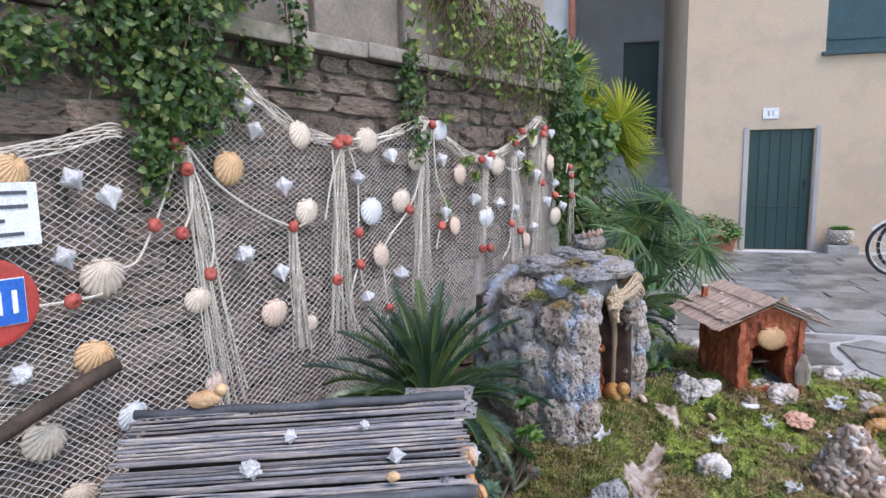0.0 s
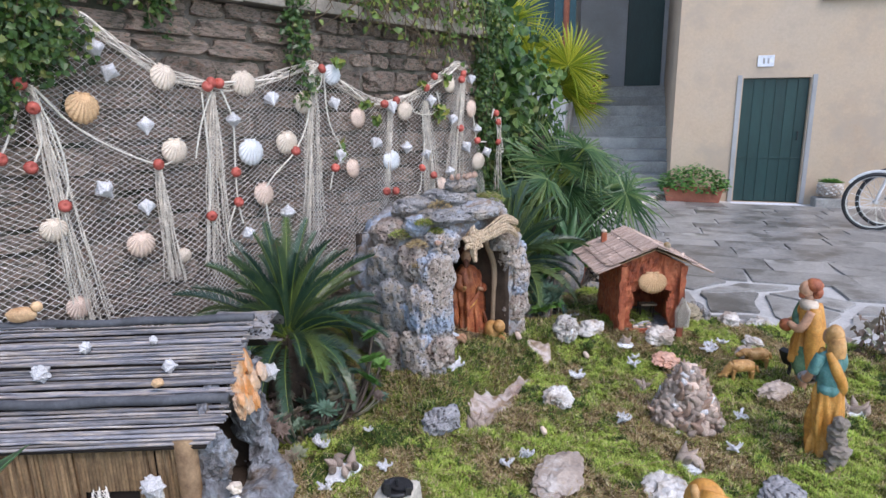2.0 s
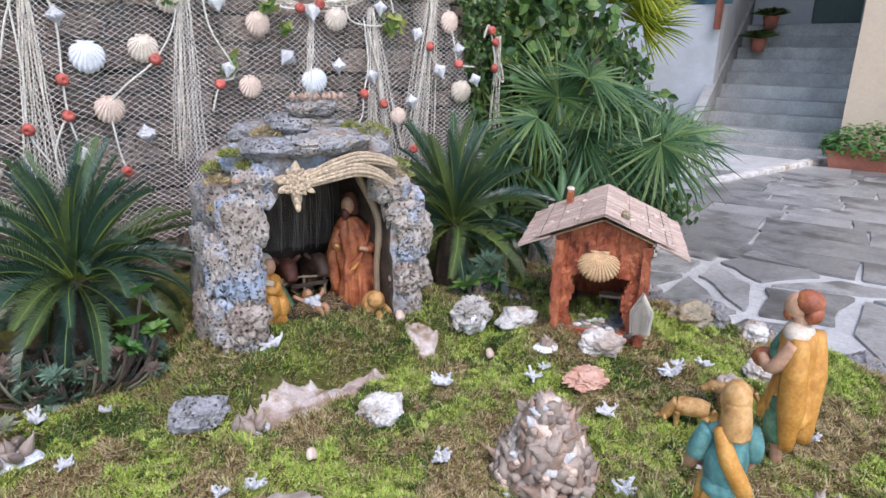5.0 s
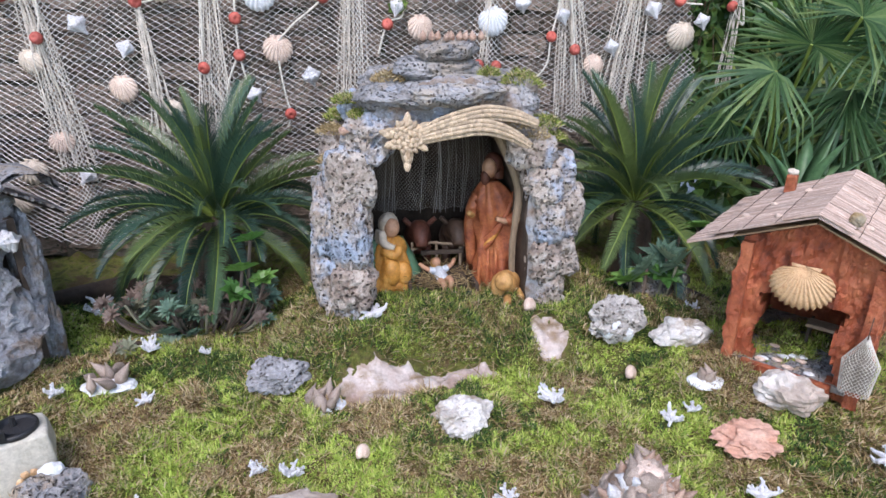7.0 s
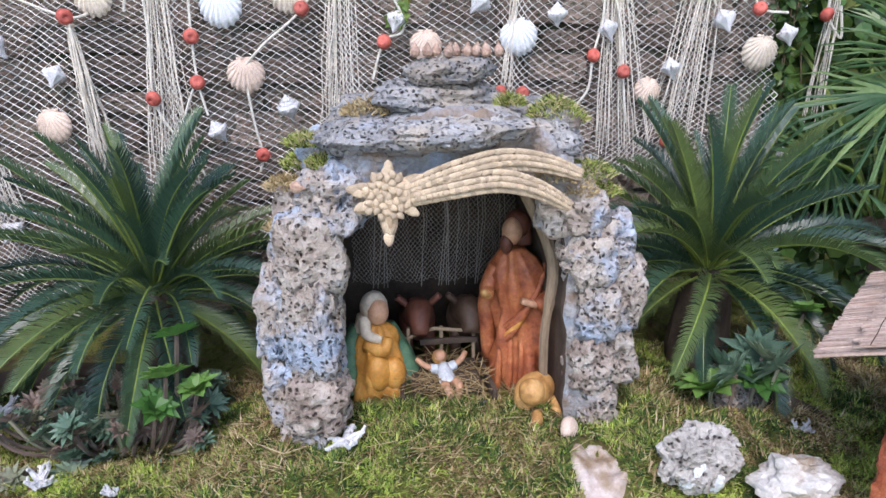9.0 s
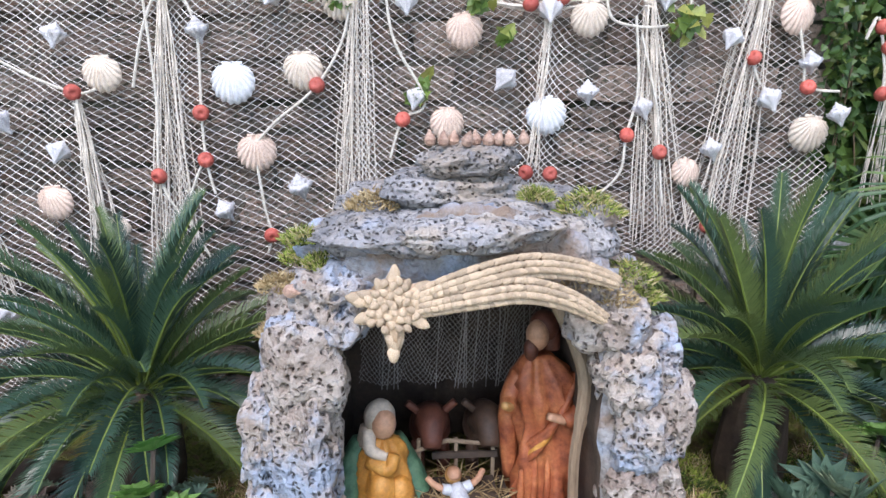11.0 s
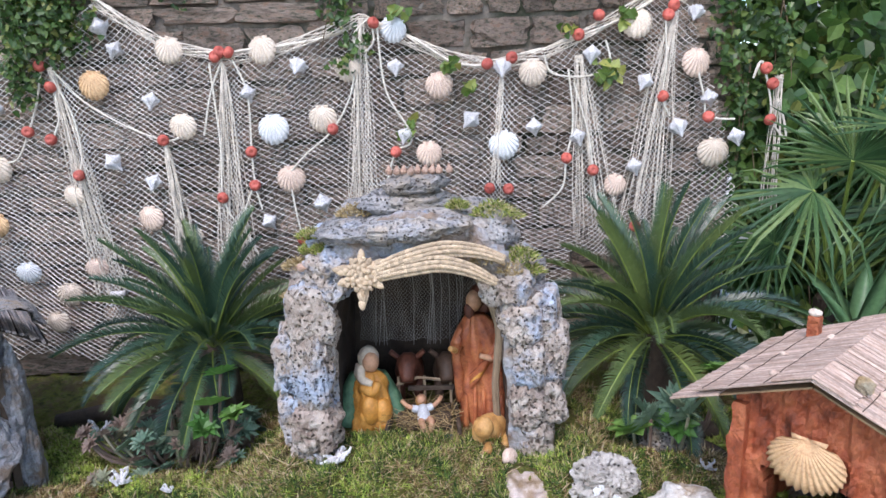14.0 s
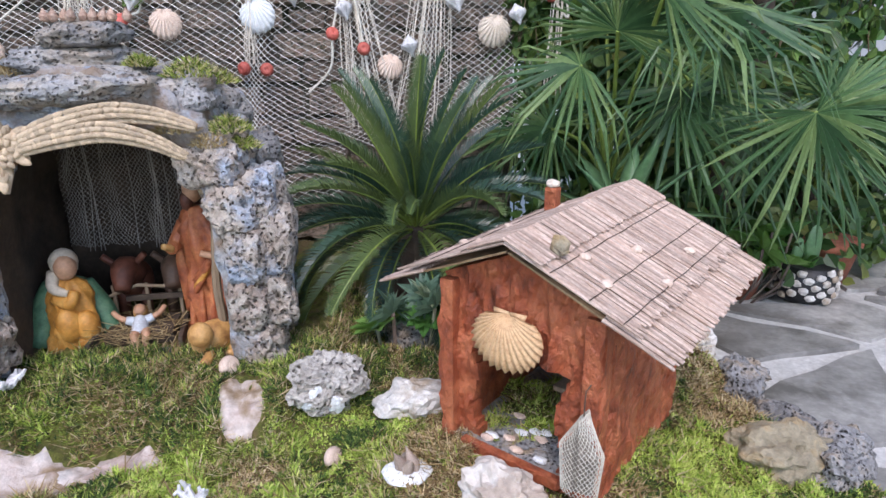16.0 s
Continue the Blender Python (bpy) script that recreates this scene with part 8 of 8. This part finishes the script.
r = random.Random(88)
lists = {"moss_blade": ([], []), "moss_bright": ([], []), "moss_dark": ([], []), "moss_brown": ([], [])}
for _ in range(780000):
    x, y = r.uniform(1.0, 4.2), r.uniform(-0.5, 1.55)
    if x > bed_edge(y) - 0.02 or (y > 1.2 and x > 2.1 and x < 3.0) or bare(x, y) > r.uniform(0.5, 0.95):
        continue
    tone = 1.3 * noise.noise(Vector((x * 4.2, y * 4.2, 7))) + 0.6 * noise.noise(Vector((x * 11, y * 11, 3))) + 0.45 * noise.noise(Vector((x * 27, y * 27, 8))) + r.uniform(-0.12, 0.12)
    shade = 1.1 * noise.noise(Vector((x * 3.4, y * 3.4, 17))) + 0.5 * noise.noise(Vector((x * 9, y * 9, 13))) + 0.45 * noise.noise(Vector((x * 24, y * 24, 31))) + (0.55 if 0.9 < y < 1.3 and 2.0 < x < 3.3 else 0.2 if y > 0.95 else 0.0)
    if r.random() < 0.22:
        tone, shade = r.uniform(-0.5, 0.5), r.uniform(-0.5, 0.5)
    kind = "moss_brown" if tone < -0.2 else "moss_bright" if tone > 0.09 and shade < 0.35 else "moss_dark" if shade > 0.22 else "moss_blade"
    lump = 0.5 + 1.4 * max(0.0, noise.noise(Vector((x * 16, y * 16, 1))) + 0.3) + 0.7 * max(0.0, noise.noise(Vector((x * 40, y * 40, 6))))
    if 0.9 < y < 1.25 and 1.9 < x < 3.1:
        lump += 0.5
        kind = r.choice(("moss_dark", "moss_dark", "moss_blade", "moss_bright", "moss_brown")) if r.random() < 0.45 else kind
    d = rand_dir(r, 0.1, 0.95) * r.uniform(0.008, 0.021) * lump
    if kind == "moss_brown" and r.random() < 0.25:
        d = Vector((d.x * 2.6, d.y * 2.6, d.z * 1.3))
    s = Vector((-d.y, d.x, 0.001)).normalized() * r.uniform(0.0012, 0.0028)
    p = Vector((x, y, moss_z(x, y) + 0.003))
    verts, faces = lists[kind]
    b = len(verts)
    verts += [p - s, p + s, p + d]
    faces.append((b, b + 1, b + 2))
WORDS = {"moss_blade": "mixed green and straw-coloured moss blades", "moss_bright": "bright yellow-green moss patches", "moss_dark": "dark green moss patches", "moss_brown": "dry brown moss patches"}
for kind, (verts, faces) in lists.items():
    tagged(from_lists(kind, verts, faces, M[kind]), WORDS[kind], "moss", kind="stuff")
straw("dry_twigs", "scattered dry grass on the moss", [(2.2, 0.7, 0.325, 0.5), (2.9, 0.5, 0.325, 0.6), (1.8, 0.8, 0.32, 0.4), (2.5, 0.2, 0.31, 0.5), (3.2, 0.2, 0.31, 0.5)], 90, 0.08, 93)

# ---- bricks of the garden wall ----
r = random.Random(5)
brick_meshes = []
for k in range(10):
    me = bpy.data.meshes.new("brick")
    bm = bmesh.new()
    bmesh.ops.create_cube(bm, size=1.0)
    bmesh.ops.subdivide_edges(bm, edges=bm.edges, cuts=3, use_grid_fill=True)
    for q in bm.verts:
        n = q.co.normalized()
        q.co = q.co * 0.9 + n * 0.05 + 0.15 * Vector((noise.noise(q.co * 3 + Vector((k * 7, 0, 0))), noise.noise(q.co * 3 + Vector((0, k * 7, 0))), noise.noise(q.co * 3 + Vector((0, 0, k * 7)))))
    bm.to_mesh(me)
    bm.free()
    me.materials.append(M["brick"])
    brick_meshes.append(me)
z = 0.34
while z < 2.55:
    h = r.choice((0.08, 0.085, 0.09, 0.10, 0.12))
    if z < 1.99:
        h = min(h, 2.0 - z)
    x = 0.1 - r.random() * 0.2
    while x < (3.7 if z < 1.99 else 0.95):
        w = (r.uniform(0.14, 0.34) if h < 0.1 else r.uniform(0.22, 0.42)) * (1.0 if x < 2.1 else 0.62)
        w2 = min(w, 3.75 - x)
        if w2 > 0.06:
            ob = new("brick", r.choice(brick_meshes))
            ob.parent = wall
            ob.matrix_basis = pose(x + w2 / 2, WALL_Y + 0.062 + r.uniform(-0.018, 0.014), z + h / 2, r.uniform(-3, 3), r.uniform(-1.6, 1.6), r.uniform(-2.5, 2.5)) @ Matrix.Diagonal((w2 - r.uniform(0.012, 0.024), 0.14, h - r.uniform(0.010, 0.024), 1))
        x += w
    z += h

# ---- flagstones of the court ----
r = random.Random(6)


def flagstone(c, gap, marks, ragged):
    """One slab inside the four corners c, its edge broken by marks along each side."""
    mid = sum(c, Vector()) / 4
    out = []
    for a, b in zip(c, c[1:] + c[:1]):
        for t in marks:
            q = a.lerp(b, t)
            q = q + (mid - q).normalized() * (gap + r.uniform(0, ragged))
            out.append(q - mid)
    bm = bmesh.new()
    top = [bm.verts.new((q.x, q.y, 0.006)) for q in out]
    low = [bm.verts.new((q.x * 1.01, q.y * 1.01, -0.02)) for q in out]
    bm.faces.new(top)
    for k in range(len(out)):
        bm.faces.new((low[k], low[(k + 1) % len(out)], top[(k + 1) % len(out)], top[k]))
    ob = part("flagstone", bm, M["paving"], ground)
    ob.matrix_basis = pose(mid.x, mid.y, court_z(mid.x, max(mid.y, 0)) + r.uniform(-0.002, 0.002), r.uniform(-0.4, 0.4), r.uniform(-0.4, 0.4), 0)


# broken slabs with wide mortar beside the bed
gx = [4.0 + 0.46 * i for i in range(5)]
gy = [-2.4 + 0.40 * j for j in range(16)]
corner = {(i, j): Vector((x + (0.2 if j % 2 else 0) + r.uniform(-0.15, 0.15), y + r.uniform(-0.15, 0.15), 0)) for i, x in enumerate(gx) for j, y in enumerate(gy)}
for i in range(len(gx) - 1):
    for j in range(len(gy) - 1):
        c = [corner[i, j], corner[i + 1, j], corner[i + 1, j + 1], corner[i, j + 1]]
        mid = sum(c, Vector()) / 4
        if mid.x < bed_edge(mid.y) + 0.12 or mid.x > 5.45 or (mid.y > 1.75 and mid.x < 5.3):
            continue
        flagstone(c, 0.034, (0.04, 0.3, 0.62, 0.94), 0.04)
# rows of long slabs parallel to the house
v0 = 0.42
while v0 < 5.6:
    depth = r.uniform(0.34, 0.5)
    u0 = -2.2 - r.uniform(0, 0.6)
    while u0 < 5.6:
        width = r.uniform(0.45, 1.15)
        c = [on_facade(u0 + r.uniform(-0.02, 0.02), 0, v0), on_facade(u0 + width, 0, v0 + r.uniform(-0.02, 0.02)), on_facade(u0 + width + r.uniform(-0.03, 0.03), 0, v0 + depth), on_facade(u0, 0, v0 + depth)]
        c = [Vector((q.x, q.y, 0)) for q in c]
        mid = sum(c, Vector()) / 4
        if mid.x > 5.5 and mid.y < 3.4 and not (mid.y > 1.75 and mid.x < 5.6):
            flagstone(c, 0.004, (0.015, 0.5, 0.985), 0.012)
        u0 += width
    v0 += depth

# bring the plan to true metres
for ob in list(scene.objects):
    if ob.parent is None and ob.type in {"MESH", "EMPTY"}:
        ob.matrix_basis = Matrix.Scale(SCALE, 4) @ ob.matrix_basis
